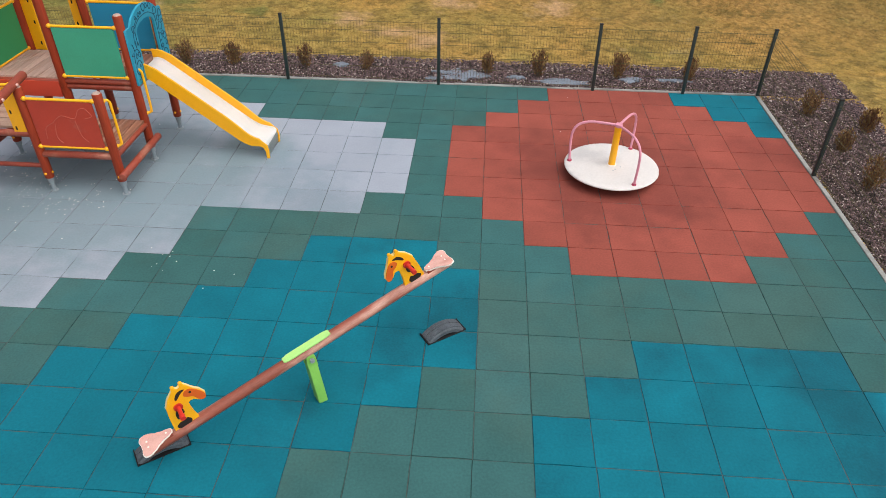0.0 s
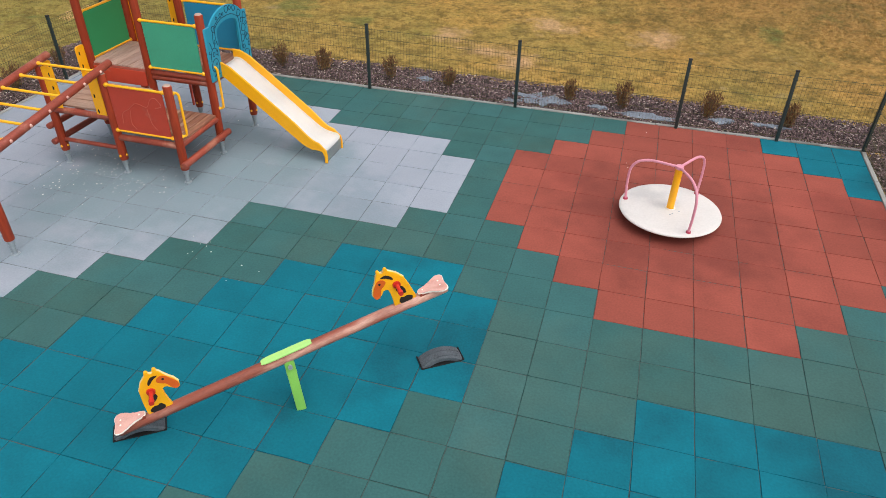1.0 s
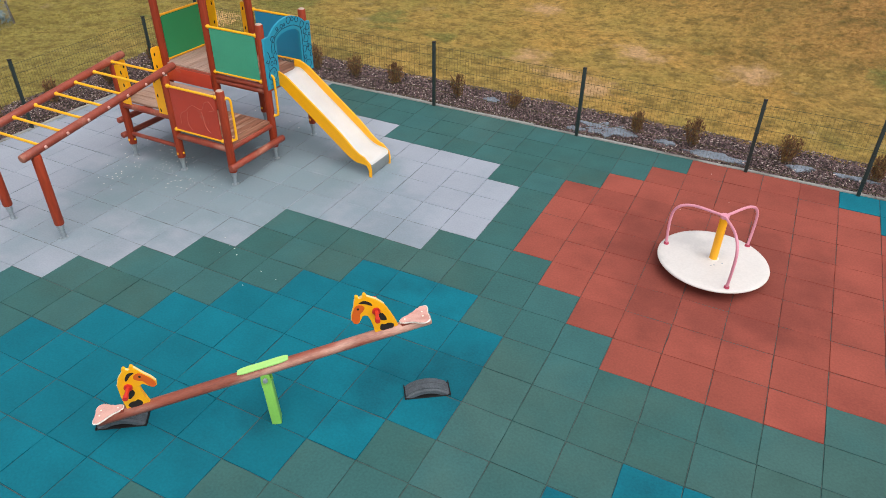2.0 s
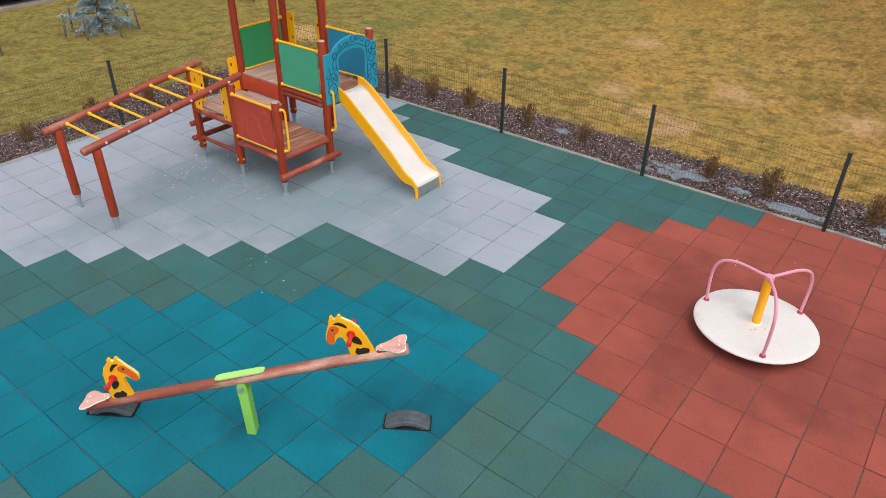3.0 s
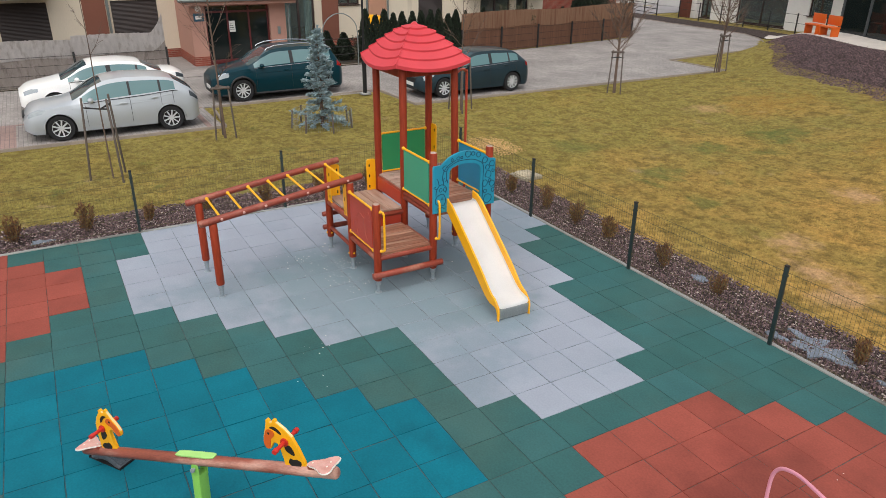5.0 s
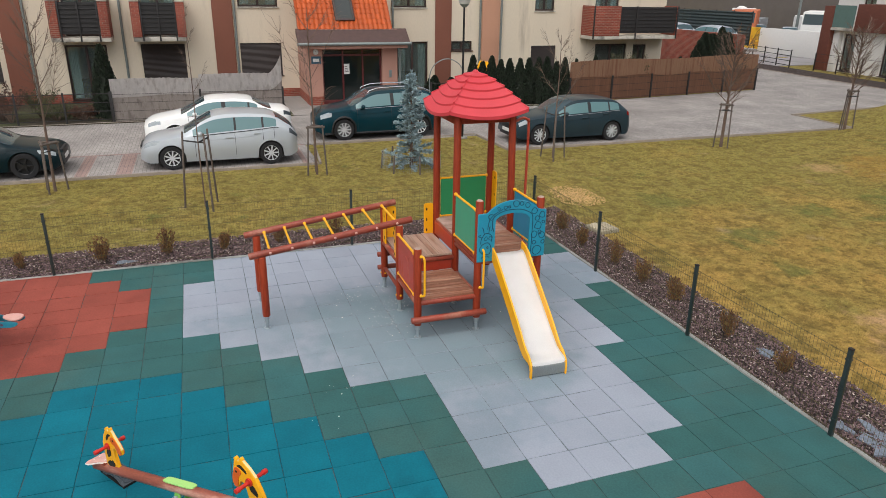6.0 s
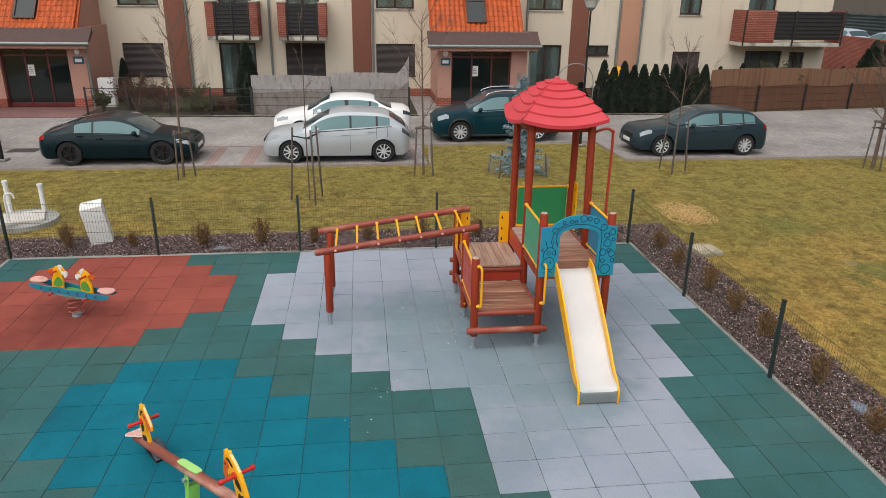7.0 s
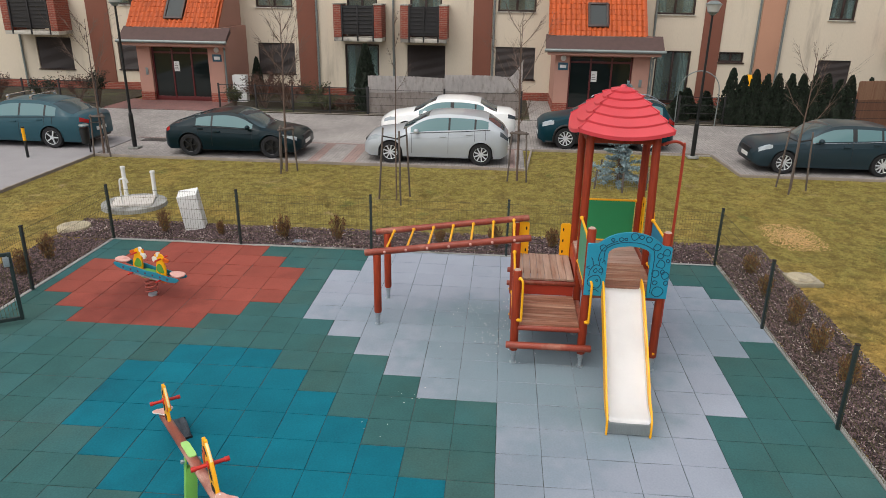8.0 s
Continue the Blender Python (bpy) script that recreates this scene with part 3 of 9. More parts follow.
RED_ROWS = span(((9, 10), (2, 6)), ((8, 9), (1, 7)), ((7, 8), (0, 8)), ((3, 7), (-1, 9)), ((2, 3), (0, 8)), ((1, 2), (1, 7)), ((0, 1), (2, 6)))
BLUE_NE = span(((9, 10), (6, 9)), ((8, 9), (7, 9)), ((7, 8), (8, 9)))
BLUE_SE = span(((-3, -2), (3, 7)), ((-4, -3), (2, 8)), ((-7, -4), (1, 9)), ((-8, -7), (2, 8)), ((-9, -8), (3, 7)))


def floor_colour(i, j):
    if i in GREY and GREY[i][0] <= j < GREY[i][1]:
        return "grey"
    if i in RED_WEST and RED_WEST[i][0] <= j < RED_WEST[i][1] or j in RED_ROWS and RED_ROWS[j][0] <= i < RED_ROWS[j][1]:
        return "red"
    if i in BLUE_MID and BLUE_MID[i][0] <= j < BLUE_MID[i][1] or j in BLUE_NE and BLUE_NE[j][0] <= i < BLUE_NE[j][1] or j in BLUE_SE and BLUE_SE[j][0] <= i < BLUE_SE[j][1]:
        return "blue"
    return "green"


def tile_mesh(mat, edge, seed):
    """A pressed rubber tile with crumbling, slightly wavy edges."""
    rnd = random.Random(seed)
    bm = bmesh.new()
    way = [(-1, -1), (1, -1), (1, 1), (-1, 1)]
    line = []
    for k in range(4):
        (ax, ay), (bx, by) = way[k], way[(k + 1) % 4]
        for t in (0.0, 0.22, 0.47, 0.76):
            line.append((ax + (bx - ax) * t, ay + (by - ay) * t))
    rings = [[], [], []]
    for x, y in line:
        wide = 0.2494 - rnd.choice((0.0, 0.0004, 0.0012, 0.0026))
        top = wide - rnd.uniform(0.0015, 0.0065)
        for ring, h, z in zip(rings, (wide, wide, top), (-0.045, -0.005, 0.0)):
            ring.append(bm.verts.new((x * h, y * h, z)))
    for a, b in zip(rings, rings[1:]):
        for k in range(16):
            bm.faces.new((a[k], a[(k + 1) % 16], b[(k + 1) % 16], b[k]))
    bm.faces.new(rings[-1])
    data = mesh_of("rubber_tile", bm, mat, 20)
    data.materials.append(edge)
    for k in range(32):
        data.polygons[k].material_index = 1
    return data


FLOORS = {}
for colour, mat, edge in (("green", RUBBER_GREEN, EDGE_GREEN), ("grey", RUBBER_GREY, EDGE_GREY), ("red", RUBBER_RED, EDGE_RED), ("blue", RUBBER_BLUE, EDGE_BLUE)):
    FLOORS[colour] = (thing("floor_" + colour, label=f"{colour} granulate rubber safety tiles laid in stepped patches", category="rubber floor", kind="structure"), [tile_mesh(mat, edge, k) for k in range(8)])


def lay_tiles():
    rnd = random.Random(4)
    for i in range(-18, 9):
        for j in range(-14, 10):
            x0, x1 = max(i * 0.5, WEST + 0.03), min(i * 0.5 + 0.5, EAST - 0.03)
            y0, y1 = max(j * 0.5, SOUTH + 0.03), min(j * 0.5 + 0.5, NORTH)
            if x1 - x0 < 0.03 or y1 - y0 < 0.03:
                continue
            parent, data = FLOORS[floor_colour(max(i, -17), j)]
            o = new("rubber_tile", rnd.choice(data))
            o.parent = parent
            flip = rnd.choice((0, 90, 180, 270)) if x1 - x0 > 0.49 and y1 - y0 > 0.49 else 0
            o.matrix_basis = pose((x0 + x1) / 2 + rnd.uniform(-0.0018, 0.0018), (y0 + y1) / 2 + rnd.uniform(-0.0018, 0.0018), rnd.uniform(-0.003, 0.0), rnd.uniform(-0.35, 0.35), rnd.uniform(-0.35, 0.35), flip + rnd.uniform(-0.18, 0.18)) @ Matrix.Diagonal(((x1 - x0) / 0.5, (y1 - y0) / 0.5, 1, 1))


# ---- bark mulch beds ----
def bed_sheet(x0, x1, y0, y1):
    ob = sheet("mulch_bed", list(np.arange(x0, x1 + 0.01, 0.12)), list(np.arange(y0, y1 + 0.01, 0.12)), MULCH_BASE,
               z=lambda x, y: -0.028 + 0.03 * noise.noise(Vector((x * 2.1, y * 2.1, 3))) - 0.05 * (1 - smooth01(0, 0.12, min(x - x0, x1 - x, y - y0, y1 - y))))
    return tagged(ob, "planting bed covered with dark bark mulch", "mulch bed", kind="structure")


BEDS = ((WEST - 1.25, EAST + 1.7, NORTH + 0.06, NORTH + 1.2), (WEST - 1.25, WEST - 0.03, SOUTH - 1.3, NORTH + 0.06), (EAST + 0.03, EAST + 1.7, SOUTH - 1.3, NORTH + 0.06), (WEST - 0.03, EAST + 0.03, SOUTH - 1.3, SOUTH - 0.03))
for b in BEDS:
    bed_sheet(*b)


def fast_mesh(name, verts, loops, starts, mat, label, category):
    """A mesh straight from arrays."""
    data = bpy.data.meshes.new(name)
    data.vertices.add(len(verts))
    data.vertices.foreach_set("co", np.ascontiguousarray(verts, np.float32).ravel())
    data.loops.add(len(loops))
    data.loops.foreach_set("vertex_index", np.ascontiguousarray(loops, np.int32))
    data.polygons.add(len(starts))
    data.polygons.foreach_set("loop_start", np.ascontiguousarray(starts, np.int32))
    data.update(calc_edges=True)
    data.materials.append(mat)
    return tagged(new(name, data), label, category, kind="stuff")


def chips(name, rects, per_m2, size, mat, label, category, rng, ground):
    """Wedge-shaped bark chips strewn over rectangles."""
    tris = np.array([0, 1, 2, 3, 5, 4, 0, 3, 4, 0, 4, 1, 1, 4, 5, 1, 5, 2, 2, 5, 3, 2, 3, 0])
    vs, ls = [], []
    base = 0
    for x0, x1, y0, y1 in rects:
        k = int((x1 - x0) * (y1 - y0) * per_m2)
        x, y = rng.uniform(x0 + 0.02, x1 - 0.02, k), rng.uniform(y0 + 0.02, y1 - 0.02, k)
        z = np.array([ground(a, b) for a, b in zip(x, y)])
        l, w, h = rng.uniform(0.5, 1.6, k) * size, rng.uniform(0.2, 0.6, k) * size, rng.uniform(0.06, 0.22, k) * size
        a, tilt = rng.uniform(0, 2 * np.pi, k), rng.normal(0, 0.35, k)
        local = np.stack([np.stack([-l / 2, -w / 2, -h], -1), np.stack([l / 2, -w * 0.3, -h], -1), np.stack([-l * 0.1, w / 2, -h], -1),
                          np.stack([-l * 0.45, -w * 0.4, h], -1), np.stack([l * 0.42, -w * 0.25, h], -1), np.stack([-l * 0.1, w * 0.42, h], -1)], 1)
        zc = local[:, :, 2] + local[:, :, 0] * np.tan(tilt)[:, None]
        xc = local[:, :, 0] * np.cos(a)[:, None] - local[:, :, 1] * np.sin(a)[:, None] + x[:, None]
        yc = local[:, :, 0] * np.sin(a)[:, None] + local[:, :, 1] * np.cos(a)[:, None] + y[:, None]
        vs.append(np.stack([xc, yc, zc + z[:, None] + 0.012], -1).reshape(-1, 3))
        ls.append((np.arange(k)[:, None] * 6 + base + tris[None]).ravel())
        base += 6 * k
    loops = np.concatenate(ls)
    return fast_mesh(name, np.concatenate(vs), loops, np.arange(0, len(loops), 3), mat, label, category)


chips("bark_mulch", BEDS, 1250, 0.043, BARK, "loose brown and grey bark chips", "bark mulch", np.random.default_rng(2), lambda x, y: -0.03 + 0.03 * noise.noise(Vector((x * 2.1, y * 2.1, 3))))

chips("bark_mulch", BEDS[:3], 90, 0.032, material("pale_bark", srgb(186, 172, 164), 0.85, vary=0.2, bump=0, by_island=0.3), "pale dry flecks among the bark chips", "bark mulch", np.random.default_rng(12), lambda x, y: -0.018 + 0.03 * noise.noise(Vector((x * 2.1, y * 2.1, 3))))


def blades(name, rects, per_m2, tall, mat, label, rng, skip=None):
    """Short tufts of grass, three bent blades each."""
    vs, ls = [], []
    base = 0
    for x0, x1, y0, y1 in rects:
        k = int((x1 - x0) * (y1 - y0) * per_m2)
        x, y = rng.uniform(x0, x1, k), rng.uniform(y0, y1, k)
        if skip is not None:
            keep = np.array([not skip(a, b) for a, b in zip(x, y)])
            x, y = x[keep], y[keep]
            k = len(x)
        z = np.array([height(a, b) for a, b in zip(x, y)])
        grow = np.array([0.55 + 0.9 * max(0.0, noise.noise(Vector((a * 0.8, b * 0.8, 7))) + 0.25) for a, b in zip(x, y)])
        grow *= np.array([0.7 + 1.3 * max(0.0, noise.noise(Vector((a * 2.3, b * 2.3, 5)))) for a, b in zip(x, y)])
        tuft = []
        for _ in range(3):
            a = rng.uniform(0, 2 * np.pi, k)
            h = tall * grow * rng.uniform(0.5, 1.3, k)
            lean = rng.uniform(0.3, 1.5, k) * h
            w = rng.uniform(0.003, 0.008, k)
            ox, oy = rng.normal(0, 0.02, k), rng.normal(0, 0.02, k)
            ca, sa = np.cos(a), np.sin(a)
            p0 = np.stack([x + ox - sa * w, y + oy + ca * w, z - 0.005], -1)
            p1 = np.stack([x + ox + sa * w, y + oy - ca * w, z - 0.005], -1)
            p2 = np.stack([x + ox + ca * lean, y + oy + sa * lean, z + h], -1)
            tuft.append(np.stack([p0, p1, p2], 1))
        v = np.concatenate(tuft, 1).reshape(-1, 3)
        vs.append(v)
        ls.append(np.arange(len(v)) + base)
        base += len(v)
    loops = np.concatenate(ls)
    return fast_mesh(name, np.concatenate(vs), loops, np.arange(0, len(loops), 3), mat, label, "grass")


def no_grass(x, y):
    """Places of the lawn with no grass: bare spots, the well slab, the mulch bank."""
    bare = noise.noise(Vector((x * 0.55, y * 0.55, 11)))
    return bare > 0.42 or (x + 10.9) ** 2 + (y + 7.5) ** 2 < 0.75 or bank_edge(x) < y or (x + 10.5) ** 2 / 0.5 + (y - 7.1) ** 2 / 0.2 < 1


def bank_edge(x):
    """Lower edge of the mulch bank in the north."""
    if x < -19.2:
        return 99
    return float(np.interp(x, (-19.2, -15.4, -14.6, -12.9, -11.7), (28.6, 24.7, 23.4, 21.5, 21.1))) if x < -11.7 else 20.8 - 0.42 * (x + 10.9)


def bank_top(x):
    """Upper edge of the mulch bank, along the footpath."""
    return float(np.interp(x, (-25.6, -19.2, -16.3, -12.6, -9.5), (35.5, 30.2, 27.7, 26.0, 25.1))) if x < -9.5 else 25.1 - 0.42 * (x + 9.5)


blades("grass", ((-15.45, WEST - 1.2, -11.1, 6.4), (-18.1, -15.45, 2.0, 7.4), (-15.6, 14, NORTH + 1.15, 15.0)), 420, 0.036, GRASS, "short yellow and green winter grass", np.random.default_rng(5), no_grass)
blades("grass", ((-15.6, 16, 15.0, 24.0),), 180, 0.042, GRASS, "short yellow and green winter grass", np.random.default_rng(6), no_grass)

# mulch bank and the footpath above it
bank = sheet("mulch_bank", list(np.arange(-19.1, 18, 0.4)), [0, 0.18, 0.36, 0.55, 0.72, 0.86, 1.0], MULCH_BASE, z=lambda x, v: 0.0)
for v in bank.data.vertices:
    y0 = bank_edge(v.co.x)
    y = y0 + v.co.y * (bank_top(v.co.x) - y0)
    v.co.z = height(v.co.x, y) - 0.05 + 0.1 * min(1.0, v.co.y * 3)
    v.co.y = y
tagged(bank, "sloping bank covered with reddish brown bark mulch", "mulch bank", kind="structure")
rng = np.random.default_rng(8)
chips("bark_mulch", ((-19, -13.2, 21.5, 30), (-13.2, -8, 18.6, 27), (-8, -2, 16.0, 25), (-2, 6, 12.8, 22.5)), 420, 0.055, BARK, "loose brown bark chips on a bank", "bark mulch", rng, lambda x, y: height(x, y) + 0.05 * min(1.0, max(0.0, y - bank_edge(x))) if bank_edge(x) - 0.25 + 0.5 * noise.noise(Vector((x * 1.3, y * 1.3, 2))) < y < bank_top(x) else -0.4)
path = sheet("footpath", list(np.arange(-25.4, 14, 0.8)), [0.0, 1.2, 2.35], PATH_PALE, z=lambda x, v: 0.0)
for v in path.data.vertices:
    y = bank_top(v.co.x) + v.co.y * min(1.0, max(0.3, (v.co.x + 26) / 8))
    v.co.y, v.co.z = y, height(v.co.x, y) + 0.06
tagged(path, "pale concrete footpath above the mulch bank", "footpath", kind="structure")

# weed sheets that show where the bark is gone
for cx, cy, rx, ry in ((-0.46, 5.46, 0.46, 0.30), (-0.95, 5.28, 0.17, 0.10), (0.5, 5.45, 0.17, 0.08), (1.3, 5.34, 0.46, 0.14), (2.45, 5.5, 0.24, 0.12), (-2.6, 5.72, 0.16, 0.09), (-8.9, -3.0, 0.1, 0.2), (3.2, 5.55, 0.28, 0.1)):
    bm = bmesh.new()
    rnd = random.Random(int(cx * 100))
    rim = [(cx + rx * rnd.uniform(0.4, 1.25) * math.cos(a), cy + ry * rnd.uniform(0.4, 1.25) * math.sin(a)) for a in (2 * math.pi * k / 18 for k in range(18))]
    top = [bm.verts.new((x, y, -0.008 + rnd.uniform(-0.014, 0.014))) for x, y in rim]
    low = [bm.verts.new((x * 1.0, y, -0.05)) for x, y in rim]
    mid = bm.verts.new((cx, cy, 0.012))
    for k in range(18):
        bm.faces.new((top[k - 1], top[k], mid))
        bm.faces.new((top[k - 1], low[k - 1], low[k], top[k]))
    tagged(part("weed_sheet", bm, FABRIC_SHEET), "grey weed sheet laid bare in the bark mulch", "weed sheet")

# ---- the fence round the play area ----
def fence_post(parent, x, y):
    bm = bmesh.new()
    box(bm, (-0.024, -0.02, -0.1), (0.024, 0.02, 1.1), 0.004)
    p = part("post", bm, FENCE_GREEN, parent, m=pose(x, y, 0, random.uniform(-0.5, 0.5), random.uniform(-0.5, 0.5), 0))
    bm = bmesh.new()
    box(bm, (-0.028, -0.024, 1.1), (0.028, 0.024, 1.118), 0.005)
    part("cap", bm, BLACK_SPOT, p)
    for z in (0.22, 0.62, 0.98):
        bm = bmesh.new()
        box(bm, (-0.029, -0.027, z - 0.01), (0.029, 0.027, z + 0.01), 0.003)
        part("clip", bm, FENCE_GREEN, p)


def wire_panel(parent, a, b):
    """A welded wire panel: thin uprights and doubled cross wires."""
    a, b = Vector((*a, 0)), Vector((*b, 0))
    d = (b - a)
    length = d.length - 0.06
    verts, faces = [], []

    def bar(lo, hi):
        k = len(verts)
        verts.extend([(x, y, z) for z in (lo[2], hi[2]) for x, y in ((lo[0], lo[1]), (hi[0], lo[1]), (hi[0], hi[1]), (lo[0], hi[1]))])
        faces.extend([(k, k + 1, k + 5, k + 4), (k + 1, k + 2, k + 6, k + 5), (k + 2, k + 3, k + 7, k + 6), (k + 3, k, k + 4, k + 7), (k, k + 3, k + 2, k + 1), (k + 4, k + 5, k + 6, k + 7)])

    count = round(length / 0.05)
    w = 0.0013
    for k in range(count + 1):
        x = 0.03 + length * k / count
        bar((x - w, -w, 0.05), (x + w, w, 1.05))
    for z in (0.08, 0.28, 0.48, 0.68, 0.88, 1.03):
        for s in (-1, 1):
            bar((0.02, s * 0.005 - 0.0012, z - 0.0013), (length + 0.04, s * 0.005 + 0.0012, z + 0.0013))
    data = bpy.data.meshes.new("wire_panel")
    data.from_pydata(verts, [], faces)
    data.materials.append(WIRE)
    ob = new("wire_panel", data)
    ob.parent = parent
    ob.matrix_basis = pose(a.x, a.y, 0, 0, 0, math.degrees(math.atan2(d.y, d.x)))
    tagged(ob, "thin dark welded wires", kind="stuff")


FN, FW, FE, FS = NORTH - 0.02, WEST - 0.0, EAST + 0.0, SOUTH + 0.02
for label_line, pts in (
    ("north", [(FW, FN), (-5.97, FN), (-3.38, FN), (-0.82, FN), (1.75, FN), (3.23, FN), (FE, FN)]),
    ("west", [(FW, FN), (FW, 3.70), (FW, 1.10), (FW, -1.50), (FW, -4.10), (FW, FS)]),
    ("south", [(FW, FS), (-6.02, FS), (-4.52, FS)]),
    ("south", [(-3.4, FS), (-0.9, FS), (1.7, FS), (FE, FS)]),
    ("east", [(FE, FN), (FE, 2.41), (FE, -0.15), (FE, -2.72), (FE, FS)]),
):
    fence = thing("fence", label="low dark green welded wire fence with square steel posts", category="fence", group="fence runs round the play area")
    closing = label_line in ("west", "east")
    for k, p in enumerate(pts):
        if not (closing and k in (0,)) and not (closing and k == len(pts) - 1):
            fence_post(fence, *p)
    for a, b in zip(pts, pts[1:]):
        wire_panel(fence, a, b)

gate = thing("garden_gate", pose(-4.47, FS, 0, 0, 0, 122), "open dark steel gate leaf with wire infill", "gate")
bm = bmesh.new()
for lo, hi in (((0.02, -0.025, 0.06), (0.07, 0.025, 1.12)), ((0.72, -0.025, 0.06), (0.77, 0.025, 1.12)), ((0.07, -0.02, 0.06), (0.72, 0.02, 0.11)), ((0.07, -0.02, 1.07), (0.72, 0.02, 1.12))):
    box(bm, lo, hi, 0.004)
part("gate_frame", bm, FENCE_GREEN, gate)
for k in range(13):
    bm = bmesh.new()
    rod(bm, (0.095 + k * 0.05, 0, 0.1), (0.095 + k * 0.05, 0, 1.08), 0.003, seg=6)
    part("bar", bm, WIRE, gate)
bm = bmesh.new()
box(bm, (0.66, -0.05, 0.92), (0.74, 0.05, 1.06), 0.01)
part("lock", bm, STEEL_DARK, gate)

# ---- the climbing tower with slide and monkey bars ----
A, B, C = 0.94, 0.0, -0.94
YA, YB, YC = -0.9, 0.0, 0.94
LOW, MID, HIGH = 0.61, 0.88, 1.15
tower = thing("play_tower", pose(-5.46, 2.10, 0), "wooden climbing tower with red roof, steel slide and monkey bars", "play tower")


def tower_post(x, y, top, lean=(0, 0)):
    bm = bmesh.new()
    pole(bm, (0, 0, 0.19), (lean[0], lean[1], top), 0.056, 20, 0.3)
    p = part("post", bm, WOOD_RED, tower, m=pose(x, y, 0))
    bm = bmesh.new()
    rod(bm, (0, 0, -0.02), (0, 0, 0.2), 0.027, seg=12)
    rod(bm, (0, 0, 0.12), (0, 0, 0.21), 0.036, 0.045, seg=12)
    rod(bm, (0, 0, -0.01), (0, 0, 0.008), 0.05, seg=16)
    part("foot", bm, STEEL_DARK, p, "galvanised steel foot")
    return p


def bolt(parent, at, way, r=0.018):
    bm = bmesh.new()
    a = Vector(at)
    rod(bm, a, a + Vector(way).normalized() * 0.012, r, r * 0.7, seg=10)
    part("bolt_cap", bm, YELLOW, parent, "yellow plastic bolt cap")


PALE_END = material("end_grain", srgb(176, 150, 136), 0.8, vary=0.25, scale=20)
POSTS = {}
for key, x, y, top in (("front", A, YA, 1.36), ("arch_left", A, YB, 1.97), ("arch_right", A, YC, 1.95), ("side", B, YA, 1.40), ("outer", C, YA, 1.40),
                       ("tall", B, YB, 3.04), ("leaning", B, YC, 3.04), ("tall", C, YB, 3.04), ("tall", C, YC, 3.04)):
    p = tower_post(x, y, top, (0, -0.07) if key == "leaning" else (0, 0))
    if top < 2:
        bm = bmesh.new()
        rod(bm, (0, 0, top - 0.004), (0, 0, top + 0.008), 0.047, 0.036, seg=18)
        part("post_end", bm, PALE_END, p, "pale weathered end grain")
    POSTS[(x, y)] = p
    bolt(p, (0.056, 0, 0.27), (1, 0, 0))
    bolt(p, (0, -0.056, 0.27), (0, -1, 0))


def log(a, b, r=0.042, name="log"):
    bm = bmesh.new()
    pole(bm, a, b, r, 14, 0.25)
    return part(name, bm, LOG_RED, tower)


for a, b, r in (((A, YA, LOW - 0.075), (A, YB, LOW - 0.075), 0.042), ((A + 0.07, YA - 0.11, 0.30), (A + 0.07, YB + 0.12, 0.30), 0.047),
                ((B, YA, LOW - 0.08), (A, YA, LOW - 0.08), 0.045), ((B, YB, LOW - 0.08), (A, YB, LOW - 0.08), 0.045),
                ((B, YA, MID - 0.08), (B, YB, MID - 0.08), 0.045), ((C, YA, MID - 0.08), (B, YA, MID - 0.08), 0.045),
                ((C - 0.07, YA - 0.1, 0.57), (C - 0.07, YB + 0.1, 0.57), 0.042), ((C - 0.07, YA - 0.1, 0.34), (C - 0.07, YB + 0.1, 0.34), 0.042), ((C, YA, 0.36), (B, YA, 0.36), 0.03),
                ((A, YB, HIGH - 0.09), (A, YC, HIGH - 0.09), 0.045), ((B, YB, HIGH - 0.05), (A, YB, HIGH - 0.05), 0.038), ((B, YB, HIGH - 0.12), (A, YB, HIGH - 0.12), 0.038),
                ((B, YC, HIGH - 0.09), (A, YC, HIGH - 0.09), 0.045), ((C, YB, HIGH - 0.06), (B, YB, HIGH - 0.06), 0.04), ((C, YC, HIGH - 0.09), (B, YC, HIGH - 0.09), 0.045), ((C, YB, HIGH - 0.09), (C, YC, HIGH - 0.09), 0.045)):
    log(a, b, r)


def deck(x0, x1, y0, y1, z, along, mat):
    """A platform of worn boards; along: the axis in which they run."""
    d = thing("deck", label="platform of worn brown boards")
    d.parent = tower
    wide = (y1 - y0) if along == "x" else (x1 - x0)
    count = round(wide / 0.105)
    step = wide / count
    first = None
    for k in range(count):
        dz = random.uniform(-0.003, 0.003)
        if along == "x":
            m = pose((x0 + x1) / 2, y0 + step * (k + 0.5), z + dz)
            size = ((x1 - x0) / 2 - random.uniform(0, 0.006), step / 2 - 0.003)
        else:
            m = pose(x0 + step * (k + 0.5), (y0 + y1) / 2, z + dz)
            size = (step / 2 - 0.003, (y1 - y0) / 2 - random.uniform(0, 0.006))
        if first is None:
            bm = bmesh.new()
            box(bm, (-size[0], -size[1], -0.032), (size[0], size[1], 0), 0.004)
            first = part("plank", bm, mat, d, m=m)
        else:
            twin(first, m, d)
    return d


deck(B + 0.02, A + 0.02, YA + 0.05, YB - 0.05, LOW, "y", PLANK_BROWN)
deck(C - 0.03, B + 0.04, YA + 0.02, YB - 0.06, MID, "x", PLANK_PALE_X)
deck(B + 0.0, A + 0.05, YB + 0.06, YC - 0.06, HIGH, "y", PLANK_BROWN)
deck(C - 0.03, B - 0.0, YB - 0.02, YC - 0.06, HIGH, "y", PLANK_PALE)


